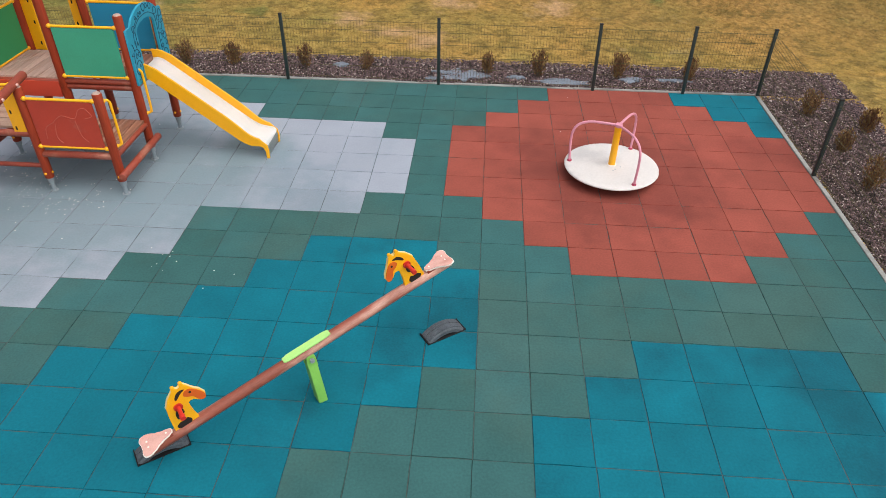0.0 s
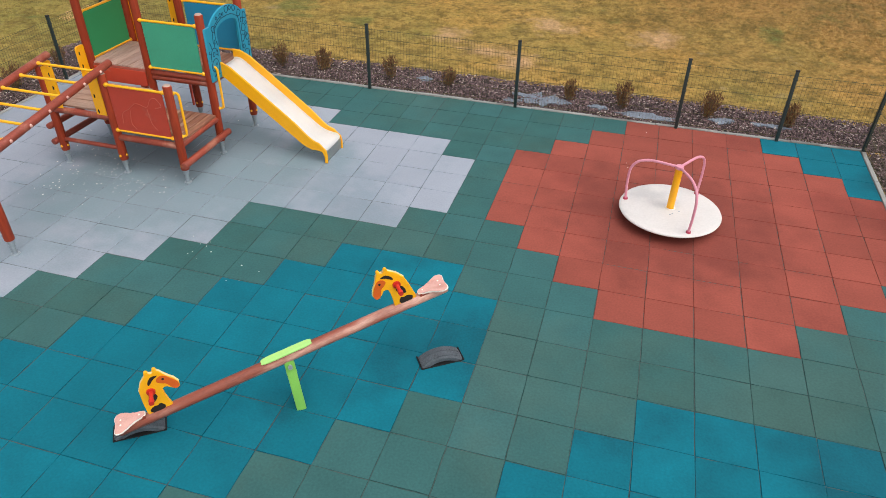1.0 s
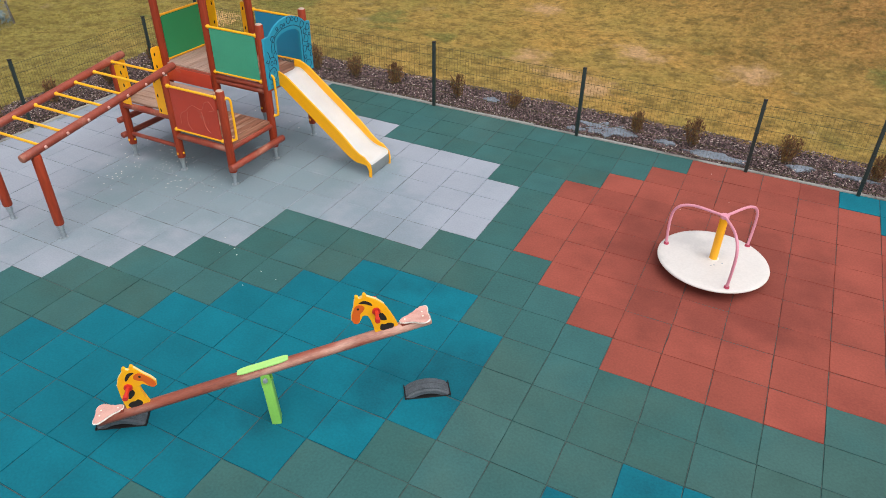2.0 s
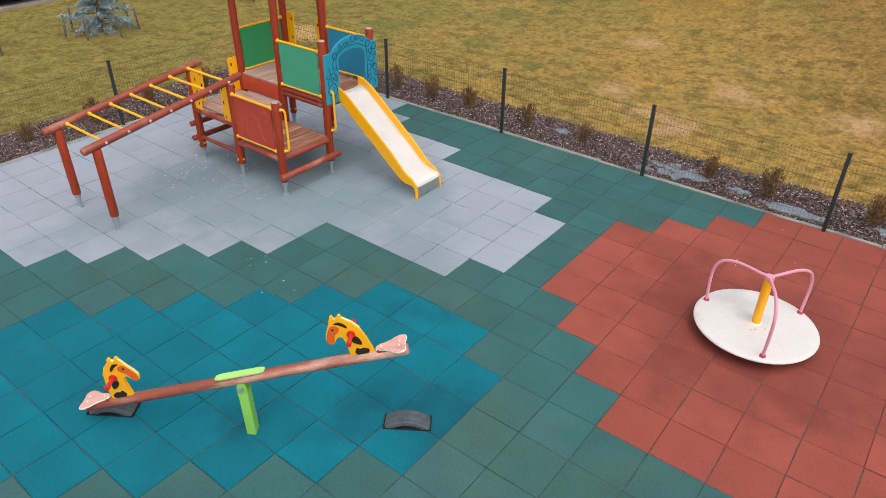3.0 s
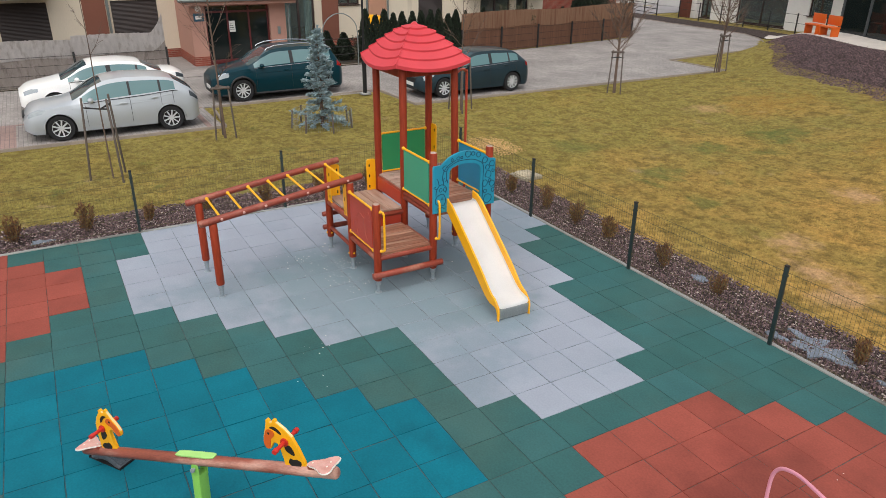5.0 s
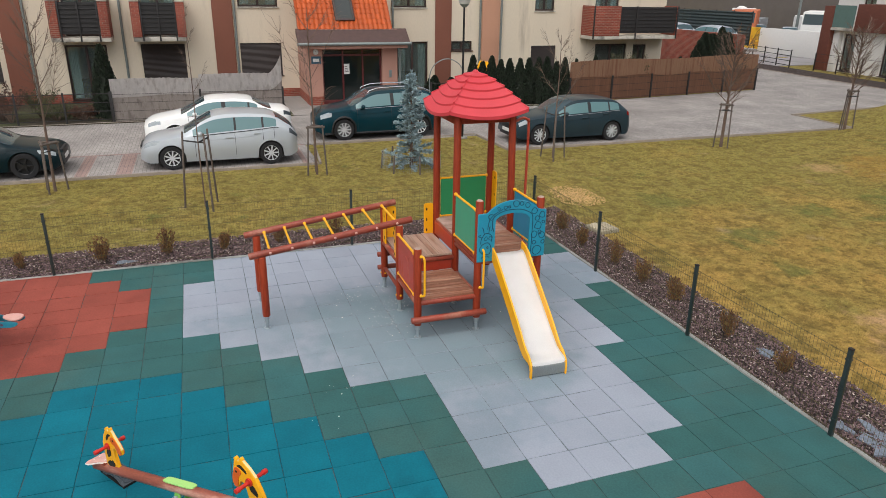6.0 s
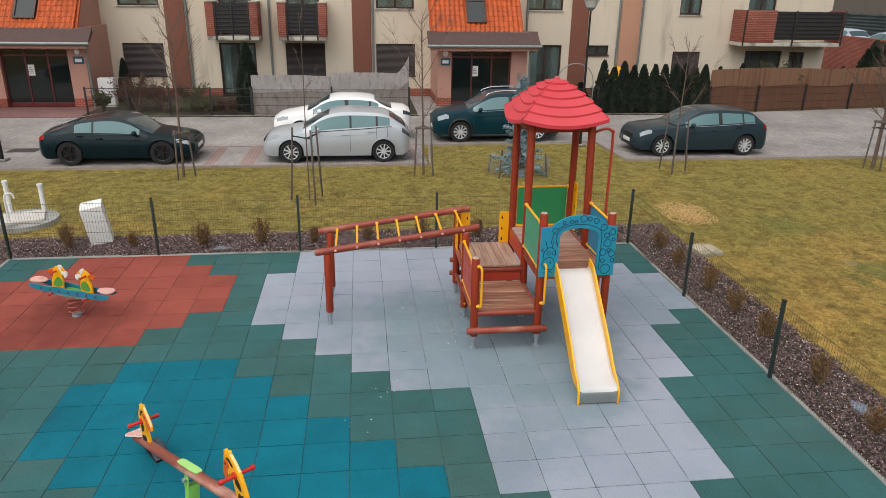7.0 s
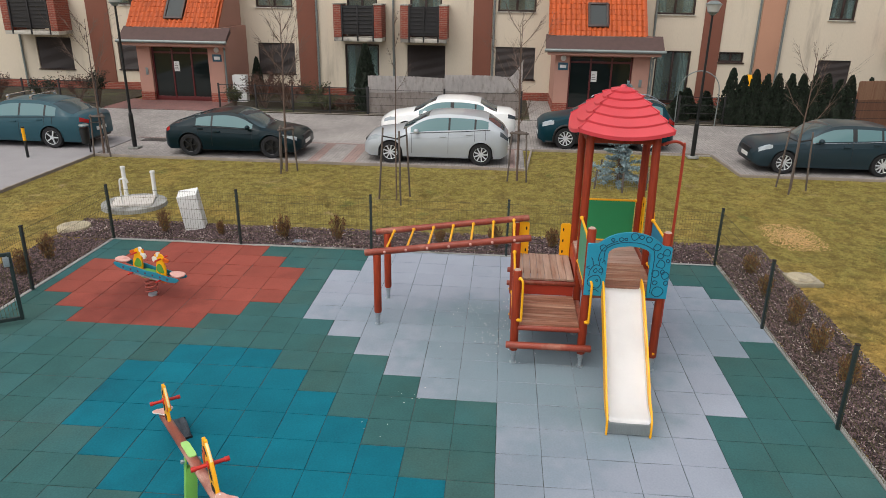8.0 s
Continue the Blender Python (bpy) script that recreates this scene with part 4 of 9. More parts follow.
def board(name, lo, hi, mat, label="", bevel=0.006):
    bm = bmesh.new()
    box(bm, lo, hi, bevel)
    return part(name, bm, mat, tower, label)


board("riser", (C + 0.05, YB - 0.045, MID + 0.01), (B - 0.05, YB - 0.02, HIGH - 0.05), RED_PANEL, "dark red riser board")
board("riser", (B - 0.02, YA + 0.06, LOW + 0.0), (B + 0.01, YB - 0.06, MID - 0.035), RED_PANEL, "dark red riser board")



def rail_panel(a, b, z0, z1, mat, label, out=(0, 0)):
    """A coloured panel between two yellow rails, from post to post."""
    a, b, o = Vector((*a, 0)), Vector((*b, 0)), Vector((*out, 0))
    u = (b - a).normalized()
    turn = math.degrees(math.atan2(u.y, u.x))
    mid = (a + b) / 2
    half = (b - a).length / 2 - 0.075
    bm = bmesh.new()
    plate(bm, [(-half, z0 + 0.005), (half, z0 + 0.005), (half, z1 - 0.005), (-half, z1 - 0.005)], 0.018, bevel=0.004)
    p = part("panel", bm, mat, tower, label, m=pose(mid.x, mid.y, 0, 0, 0, turn))
    for z in (z0, z1):
        bm = bmesh.new()
        s, e = a + o + u * 0.01 + Vector((0, 0, z)), b + o - u * 0.01 + Vector((0, 0, z))
        rod(bm, s, e, 0.017, seg=12)
        for q in (s + u * 0.05, e - u * 0.05):
            bmesh.ops.create_icosphere(bm, subdivisions=2, radius=0.03, matrix=Matrix.Translation(q))
        part("rail", bm, YELLOW_STEEL, tower, "yellow steel rail")
    return p


SCRATCH = material("scratch", srgb(184, 92, 74), 0.6)
red = rail_panel((B, YA - 0.03), (A, YA - 0.03), 0.65, 1.27, RED_PANEL, "red board with a scratched drawing")
rail_panel((B, YB - 0.03), (A, YB - 0.03), 1.18, 1.82, TEAL_PANEL, "light green board")
rail_panel((C - 0.0, YB), (C - 0.0, YC), 1.17, 1.81, GREEN_PANEL, "green board")
rail_panel((B, YC), (A, YC), 1.18, 1.82, BLUE_PANEL, "dark blue board")
# scratched lines on the red board
for k, line in enumerate(([(-0.12, 0.95), (-0.02, 1.02), (0.1, 1.0), (0.16, 1.08), (0.22, 1.1)], [(-0.1, 0.94), (-0.12, 0.82), (-0.08, 0.76)], [(0.1, 0.98), (0.12, 0.84), (0.17, 0.78)], [(-0.12, 0.95), (-0.2, 0.9), (-0.22, 0.8)], [(0.22, 1.1), (0.27, 1.03), (0.2, 1.0)])):
    bm = bmesh.new()
    sweep(bm, [(v.x, -0.011, v.z) for v in curve_points([(x * 1.3, 0, 0.96 + (z - 0.94) * 1.4) for x, z in line])], 0.004, 5)
    part("scratch", bm, SCRATCH, red, "pale scratch")


def grip_board(at, turn, z0=0.84, z1=1.40, w=0.16):
    """A narrow yellow board with hand slots and rounded top corners."""
    r = 0.035
    pts = [(-w / 2, z0), (w / 2, z0)]
    pts += [(w / 2 - r + r * math.cos(t), z1 - r + r * math.sin(t)) for t in np.linspace(0, math.pi / 2, 6)]
    pts += [(-w / 2 + r - r * math.cos(t), z1 - r + r * math.sin(t)) for t in np.linspace(math.pi / 2, 0, 6)]
    bm = bmesh.new()
    plate(bm, pts, 0.02, bevel=0.003)
    p = part("grip_board", bm, YELLOW, tower, "yellow board with hand slots", m=pose(*at, 0, 0, 0, turn))
    for z in (z0 + 0.1, (z0 + z1) / 2, z1 - 0.1):
        bm = bmesh.new()
        plate(bm, disc_points(0.014, 12, 0.8, 2.0, w * 0.22, z), 0.026)
        part("slot", bm, HOLE, p, "dark slot")


grip_board((C + 0.12, YA - 0.02), 0)
grip_board((B - 0.13, YA - 0.02), 180, 0.78)
grip_board((C - 0.02, YA + 0.13), 90)
grip_board((C - 0.02, YB - 0.13), -90)
grip_board((C + 0.13, YC + 0.03), 0, 1.12, 1.9)
grip_board((B - 0.13, YC + 0.03), 180, 1.12, 1.9)


def hand_loop(at, z0, z1, out):
    o = Vector((*out, 0))
    base = Vector((*at, 0))
    pts = [base + o * 0.05 + Vector((0, 0, z1)), base + o * 0.085 + Vector((0, 0, z1)), base + o * 0.108 + Vector((0, 0, z1 - 0.03)), base + o * 0.115 + Vector((0, 0, z1 - 0.09)),
           base + o * 0.115 + Vector((0, 0, z0 + 0.06)), base + o * 0.104 + Vector((0, 0, z0 + 0.015)), base + o * 0.085 + Vector((0, 0, z0)), base + o * 0.05 + Vector((0, 0, z0))]
    bm = bmesh.new()
    sweep(bm, curve_points(pts, 4), 0.016, 10)
    for q in (pts[0], pts[-1]):
        bmesh.ops.create_icosphere(bm, subdivisions=2, radius=0.028, matrix=Matrix.Translation(q))
    part("hand_loop", bm, YELLOW_STEEL, tower, "yellow steel hand loop")


hand_loop((A, YA), 0.66, 1.25, (0.75, 0.66))
hand_loop((A, YB), 0.68, 1.27, (0.9, 0.43))

# the blue arch over the slide's entry
AX = A + 0.065
arch_mid = (YB + YC) / 2 + 0.01


def arch_outline():
    outer = [(-0.525, 1.08), (-0.525, 1.775), (-0.515, 1.79), (-0.43, 1.792)]
    outer += [(0.47 * math.sin(t) + 0.01, 1.60 + 0.355 * math.cos(t)) for t in np.linspace(-1.02, 1.0, 20)]
    outer += [(0.44, 1.79), (0.505, 1.785), (0.52, 1.77), (0.52, 1.08)]
    inner = [(0.265, 1.08), (0.268, 1.66), (0.255, 1.70), (0.215, 1.735), (0.13, 1.765), (0.0, 1.775), (-0.13, 1.765), (-0.215, 1.735), (-0.255, 1.70), (-0.268, 1.66), (-0.265, 1.08)]
    return outer + inner


bm = bmesh.new()
plate(bm, arch_outline(), 0.03, bevel=0.004)
arch = part("arch", bm, ARCH_BLUE, tower, "blue arched entry board with carved pebbles and a face", m=pose(AX, arch_mid, 0, 0, 0, 90))


def groove(points, closed=True, r=0.006):
    bm = bmesh.new()
    ring = closed_outline(points) if closed else [(v.x, v.z) for v in curve_points([(x, 0, z) for x, z in points])]
    sweep(bm, [(x, -0.0145, z) for x, z in ring], r, 6, closed)
    part("groove", bm, ARCH_LINE, arch, "dark carved line")


rnd = random.Random(12)
for cx, cz, r in ((0.40, 1.18, 0.075), (0.49, 1.30, 0.03), (0.35, 1.30, 0.03), (0.47, 1.40, 0.05), (0.345, 1.42, 0.05), (0.43, 1.45, 0.03), (0.40, 1.55, 0.06), (0.48, 1.60, 0.022), (0.38, 1.66, 0.035), (0.46, 1.71, 0.045),
                  (0.33, 1.78, 0.045), (0.22, 1.87, 0.04), (0.13, 1.90, 0.03), (0.04, 1.91, 0.05), (-0.06, 1.865, 0.018), (-0.12, 1.86, 0.028), (-0.22, 1.85, 0.02), (-0.33, 1.74, 0.045)):
    groove([(cx + r * rnd.uniform(0.75, 1.1) * math.cos(a), cz + r * rnd.uniform(0.75, 1.1) * math.sin(a)) for a in (2 * math.pi * k / 7 for k in range(7))])
# the carved face
for ring, r in (([(-0.47, 1.22), (-0.36, 1.19), (-0.32, 1.27), (-0.36, 1.36), (-0.44, 1.35), (-0.49, 1.29)], 0.006), ([(-0.43, 1.42), (-0.40, 1.40), (-0.38, 1.43), (-0.40, 1.46)], 0.005), ([(-0.36, 1.42), (-0.33, 1.40), (-0.31, 1.43), (-0.34, 1.46)], 0.005), ([(-0.39, 1.29), (-0.365, 1.28), (-0.37, 1.31)], 0.005)):
    groove(ring, True, r)
for line in ([(-0.48, 1.35), (-0.47, 1.43), (-0.42, 1.50), (-0.36, 1.50), (-0.31, 1.45), (-0.32, 1.38)], [(-0.47, 1.45), (-0.515, 1.47), (-0.48, 1.49)], [(-0.43, 1.50), (-0.45, 1.58), (-0.47, 1.60)], [(-0.36, 1.50), (-0.355, 1.58), (-0.34, 1.60)], [(-0.33, 1.54), (-0.30, 1.57), (-0.29, 1.52)], [(-0.47, 1.14), (-0.40, 1.17), (-0.34, 1.14)],
             [(-0.31, 1.56), (-0.305, 1.70), (-0.25, 1.765), (-0.13, 1.815), (0, 1.825), (0.13, 1.815), (0.25, 1.765), (0.305, 1.70), (0.31, 1.5), (0.305, 1.16)], [(-0.38, 1.56), (-0.36, 1.68), (-0.29, 1.77), (-0.16, 1.84)]):
    groove(line, False)

# slide
SY = 0.425
prof = [(v.x, v.z) for v in curve_points([(x, 0, z) for x, z in [(A - 0.02, 1.155), (A + 0.1, 1.145), (A + 0.3, 0.995), (A + 0.7, 0.68), (A + 1.05, 0.40), (A + 1.2, 0.285), (A + 1.3, 0.235), (A + 1.40, 0.216), (A + 1.465, 0.203), (A + 1.494, 0.168)]], 6)]
half = 0.235
bm = bmesh.new()
cross = [(-half, 0.03), (-half + 0.012, 0.006), (-half + 0.05, 0.0), (0, -0.003), (half - 0.05, 0.0), (half - 0.012, 0.006), (half, 0.03)]
rows = [[bm.verts.new((x, SY + u, z + w)) for u, w in cross] for x, z in prof]
for r, s in zip(rows, rows[1:]):
    for k in range(len(cross) - 1):
        bm.faces.new((r[k], r[k + 1], s[k + 1], s[k]))
bmesh.ops.solidify(bm, geom=bm.faces[:], thickness=0.006)
slide = thing("slide", pose(A, SY + 0.014, 0, 0, 0, -1.4) @ Matrix.Diagonal((1.036, 1, 1, 1)) @ pose(-A, -SY, 0), "steel slide with yellow side walls")
slide.parent = tower
part("chute", bm, STEEL, slide, "pale polished steel chute")
bm = bmesh.new()
lip = [(A + 1.495, 0.166), (A + 1.501, 0.14), (A + 1.5, 0.09), (A + 1.497, 0.02)]
lip = [(v.x, v.z) for v in curve_points([(x, 0, z) for x, z in lip], 4)]
rows = [[bm.verts.new((x, SY + u, z)) for u in (-half, 0, half)] for x, z in lip]
for r, s in zip(rows, rows[1:]):
    for k in range(2):
        bm.faces.new((r[k], r[k + 1], s[k + 1], s[k]))
bmesh.ops.solidify(bm, geom=bm.faces[:], thickness=0.006)
part("end_lip", bm, STEEL_LIP, slide, "brushed steel end lip")
for side in (-1, 1):
    top = [(A - 0.03, 1.30), (A + 0.1, 1.285)] + [(x + 0.055, z + 0.122 - 0.052 * smooth01(A + 0.95, A + 1.35, x)) for x, z in prof if A + 0.14 < x < A + 1.36] + [(A + 1.45, 0.245), (A + 1.505, 0.2), (A + 1.52, 0.12), (A + 1.515, 0.0)]
    low = [(A + 1.475, 0.0), (A + 1.48, 0.1), (A + 1.455, 0.165), (A + 1.41, 0.185)] + [(x - 0.03, z - 0.045) for x, z in reversed(prof) if A + 0.1 < x < A + 1.36] + [(A - 0.03, 1.1)]
    bm = bmesh.new()
    plate(bm, top + low, 0.022, Matrix.Translation((0, SY + side * (half + 0.012), 0)), bevel=0.005)
    part("side_wall", bm, YELLOW, slide, "yellow plastic side wall")

# monkey bars
for x in (B, C):
    bm = bmesh.new()
    pole(bm, (x, -3.10, 1.135), (x, -0.70, 1.475), 0.05, 16, 0.35)
    beam = part("beam", bm, LOG_RED, tower, "worn red log beam")
    p = tower_post(x, -2.92, 1.12)
RUNG = None
for k in range(7):
    y = -2.80 + 0.31 * k
    z = 1.135 + 0.34 * (y + 3.10) / 2.4
    if RUNG is None:
        bm = bmesh.new()
        rod(bm, (C + 0.04, 0, 0), (B - 0.04, 0, 0), 0.017, seg=12)
        for x in (C + 0.055, B - 0.055):
            bmesh.ops.create_icosphere(bm, subdivisions=2, radius=0.028, matrix=Matrix.Translation((x, 0, 0)))
        RUNG = part("rung", bm, YELLOW_STEEL, tower, "yellow steel rung", m=pose(0, y, z))
    else:
        twin(RUNG, pose(0, y, z), tower)
    for x in (B + 0.05, C + 0.05):
        bm = bmesh.new()
        rod(bm, (x - 0.004, y, z), (x + 0.012, y, z), 0.021, 0.013, seg=10)
        part("bolt_cap", bm, PINK, tower, "pale pink plastic bolt cap")

# red sliding pole
bm = bmesh.new()
sweep(bm, curve_points([(B - 0.1, YC + 0.02, 2.84), (B - 0.25, YC + 0.22, 2.86), (B - 0.36, YC + 0.36, 2.80), (B - 0.40, YC + 0.40, 2.66), (B - 0.40, YC + 0.40, 1.4), (B - 0.40, YC + 0.40, 0.0)], 6), 0.021, 12)
part("sliding_pole", bm, material("pole_red", srgb(178, 66, 46), 0.4, vary=0.15), tower, "red steel sliding pole")

# roof: stepped red tiers
RX, RY = (B + C) / 2, (YB + YC) / 2
roof = thing("roof", pose(RX, RY - 0.03, 0), "stepped red plastic pyramid roof")
roof.parent = tower
TIERS = 6


def roof_point(side, u, v):
    """A point of the roof: side of the pyramid, u along it from -1 to 1, v from the tip (0) to the rim (1)."""
    r = 0.05 + 0.57 * v
    sag = (1 - u * u)
    out = r + 0.07 * v * sag
    x, y = u * r * (1.0 - 0.0 * sag), -out
    z = 3.54 - 0.50 * v ** 1.08 - 0.085 * v * sag + 0.03 * math.sin(math.pi * v)
    c, s = math.cos(side * math.pi / 2), math.sin(side * math.pi / 2)
    return Vector((x * c - y * s, x * s + y * c, z))


for tier in range(TIERS):
    for side in range(4):
        bm = bmesh.new()
        v0, v1 = max(0, tier / TIERS - 0.03), (tier + 1) / TIERS
        grid = []
        for j in range(5):
            v = v0 + (v1 - v0) * j / 4
            grid.append([roof_point(side, u, v) + Vector((0, 0, 0.032 * j / 4 + 0.002)) for u in np.linspace(-1, 1, 15)])
        drop = [p - Vector((0, 0, 0.042 if tier < TIERS - 1 else 0.05)) for p in grid[-1]]
        rows = [[bm.verts.new(p) for p in row] for row in grid + [drop]]
        for r, s in zip(rows, rows[1:]):
            for k in range(14):
                bm.faces.new((r[k], r[k + 1], s[k + 1], s[k]))
        part("roof_tier", bm, ROOF_RED, roof)
for tier in range(1, TIERS):
    for side in range(4):
        bm = bmesh.new()
        v0, v1 = tier / TIERS, (tier + 1) / TIERS
        ends = [roof_point(side, 1, v0 + (v1 - v0) * q / 4) + Vector((0, 0, 0.032 * q / 4 + 0.004)) for q in range(5)]
        sweep(bm, ends, [0.010, 0.011, 0.012, 0.013, 0.014], 8)
        part("hip_seam", bm, ROOF_RED, roof)
bm = bmesh.new()
rod(bm, (0, 0, 3.54), (0, 0, 3.578), 0.06, 0.025, seg=16)
part("roof_cap", bm, ROOF_RED, roof)
for side in range(4):
    bm = bmesh.new()
    a, b = (0.47, -0.47), (-0.47, -0.47)
    m = Matrix.Rotation(side * math.pi / 2, 4, "Z")
    box(bm, (-0.47, -0.485, 2.86), (0.47, -0.455, 2.98), 0.004, m)
    part("roof_beam", bm, WOOD_RED, roof)

# ---- seesaw ----
seesaw = thing("seesaw", pose(-1.42, -1.92, 0, 0, 0, 37.0), "wooden beam seesaw with giraffe boards and pink seats", "seesaw")
tilt = pose(0, 0, 0.556, 0, -14.6, 0)
bm = bmesh.new()
pole(bm, (-1.47, 0, 0), (1.47, 0, 0), 0.049, 20, 0.3)
part("beam", bm, BEAM_WORN, seesaw, "weathered red log beam", m=tilt)
bm = bmesh.new()
plate(bm, [(x, z) for x, z in closed_outline([(-0.25, 0.0), (-0.23, 0.038), (0, 0.042), (0.23, 0.038), (0.25, 0.0), (0.23, -0.038), (0, -0.042), (-0.23, -0.038)])], 0.012, pose(0, 0, 0.056, 90, 0, 0), bevel=0.003)
part("pad", bm, LIME_PAD, seesaw, "light green plate", m=tilt @ Matrix.Diagonal((0.88, 0.9, 0.97, 1)))
bm = bmesh.new()
box(bm, (-0.042, -0.056, -0.03), (0.042, 0.056, 0.43), 0.01)
stand = part("stand", bm, LIME, seesaw, "leaning lime green steel post", m=pose(0.035, -0.055, 0, -7, -4.5, 0))
for s in (-1, 1):
    bm = bmesh.new()
    plate(bm, [(-0.045, 0.40), (0.045, 0.40), (0.042, 0.48)] + [(0.04 * math.cos(t), 0.50 + 0.04 * math.sin(t)) for t in np.linspace(0.3, math.pi - 0.3, 8)] + [(-0.042, 0.48)], 0.01, Matrix.Translation((0, s * 0.05, 0)), bevel=0.002)
    part("ear", bm, LIME, stand)
bm = bmesh.new()
rod(bm, (0, -0.085, 0.49), (0, 0.085, 0.49), 0.012, seg=10)
rod(bm, (0, -0.09, 0.49), (0, -0.072, 0.49), 0.022, seg=6)
rod(bm, (0, 0.072, 0.49), (0, 0.09, 0.49), 0.022, seg=6)
part("axle", bm, STEEL_DARK, stand)

NECK = [(-0.112, 0.0), (-0.104, 0.06), (-0.085, 0.17), (-0.056, 0.29), (-0.004, 0.365), (0.05, 0.412), (0.072, 0.432), (0.092, 0.43), (0.112, 0.412), (0.135, 0.424), (0.158, 0.435), (0.178, 0.408), (0.2, 0.345), (0.242, 0.285), (0.262, 0.225), (0.248, 0.178), (0.21, 0.170), (0.184, 0.2), (0.162, 0.236), (0.135, 0.242), (0.108, 0.225), (0.099, 0.16), (0.103, 0.08), (0.112, 0.0)]
for end in (-1, 1):
    m = tilt @ (Matrix.Translation((end * 1.09, 0, 0.022)) @ Matrix.Diagonal((-end * 0.94, 1, 0.98, 1)))
    bm = bmesh.new()
    plate(bm, NECK, 0.03, m, bevel=0.004)
    g = part("giraffe_board", bm, YELLOW, seesaw, "yellow giraffe-shaped board with black spots")
    spots = (([(0.145, 0.378), (0.095, 0.388), (0.05, 0.35), (0.04, 0.318), (0.06, 0.325), (0.1, 0.358)], BLACK_SPOT), ([(0.04, 0.215), (-0.005, 0.215), (-0.03, 0.17), (-0.03, 0.125), (0.005, 0.135), (0.045, 0.17)], BLACK_SPOT),
             ([(-0.075, 0.06), (-0.03, 0.085), (0.0, 0.08), (0.03, 0.092), (0.054, 0.05), (0.024, 0.018), (-0.05, 0.018)], BLACK_SPOT),
             ([(0.195, 0.345), (0.165, 0.362), (0.128, 0.35), (0.112, 0.318), (0.138, 0.288), (0.172, 0.262), (0.192, 0.205), (0.215, 0.178), (0.246, 0.184), (0.256, 0.225), (0.238, 0.278)], ORANGE))
    for ring, mat in spots:
        bm = bmesh.new()
        plate(bm, closed_outline(ring, 3), 0.04, m)
        part("spot", bm, mat, g)
    bm = bmesh.new()
    plate(bm, disc_points(0.011, 10, 1, 1, 0.17, 0.325), 0.046, m)
    part("eye", bm, BLACK_SPOT, g)
    bm = bmesh.new()
    plate(bm, [(x + (-0.003 if x < 0.05 else 0.003 if x > 0.19 else 0), z + 0.003) for x, z in NECK[3:15]] + [(0.2, 0.25), (0.1, 0.3), (0.0, 0.3)], 0.02, m)
    part("mane", bm, EDGE_CREAM, g, "worn cream edge")
    for hx, hz in ((0.078, 0.432), (0.148, 0.432)):
        bm = bmesh.new()
        plate(bm, disc_points(0.017, 12, 1, 1.2, hx, hz), 0.028, m)
        part("horn", bm, YELLOW, g)
    bm = bmesh.new()
    c = m @ Vector((0.028, 0, 0.25))
    rod(bm, c + Vector((0, -0.15, 0)), c + Vector((0, 0.15, 0)), 0.017, seg=12)
    for s in (-1, 1):
        rod(bm, c + Vector((0, s * 0.12, 0)), c + Vector((0, s * 0.155, 0)), 0.023, 0.021, seg=12)
        rod(bm, c + Vector((0, s * 0.017, 0)), c + Vector((0, s * 0.03, 0)), 0.035, seg=14)
    part("handle", bm, RED_KNOB, g, "red plastic hand grip")
    seat_shape = closed_outline([(0.17, 0.04), (0.19, 0.0), (0.17, -0.04), (0.05, -0.07), (-0.05, -0.135), (-0.13, -0.145), (-0.165, -0.10), (-0.15, 0.0), (-0.165, 0.10), (-0.13, 0.145), (-0.05, 0.135), (0.05, 0.07)], 4)
    sm = tilt @ Matrix.Translation((end * 1.35, 0, 0.064)) @ pose(0, 0, 0, 90, 0, 0) @ Matrix.Diagonal((-end * 0.70, 1, 0.72, 1))
    bm = bmesh.new()
    plate(bm, seat_shape, 0.022, sm, bevel=0.006)
    s_ob = part("seat", bm, PINK, seesaw, "worn pink plastic seat")
    bm = bmesh.new()
    plate(bm, [(x * 1.045, z * 1.045) for x, z in seat_shape], 0.012, sm, bevel=0.003)
    part("rim", bm, WHITE_EDGE, s_ob, "white worn rim")
    for x, z in ((0.13, 0.0), (-0.09, 0.04), (-0.09, -0.04)):
        bm = bmesh.new()
        plate(bm, disc_points(0.011, 10, 1, 1, x, z), 0.03, sm)
        part("bolt", bm, WHITE_EDGE, s_ob)
    bm = bmesh.new()
    box(bm, (end * 1.22, -0.035, 0.035), (end * 1.44, 0.035, 0.066), 0.004)
    part("seat_block", bm, LOG_RED, seesaw, m=tilt)


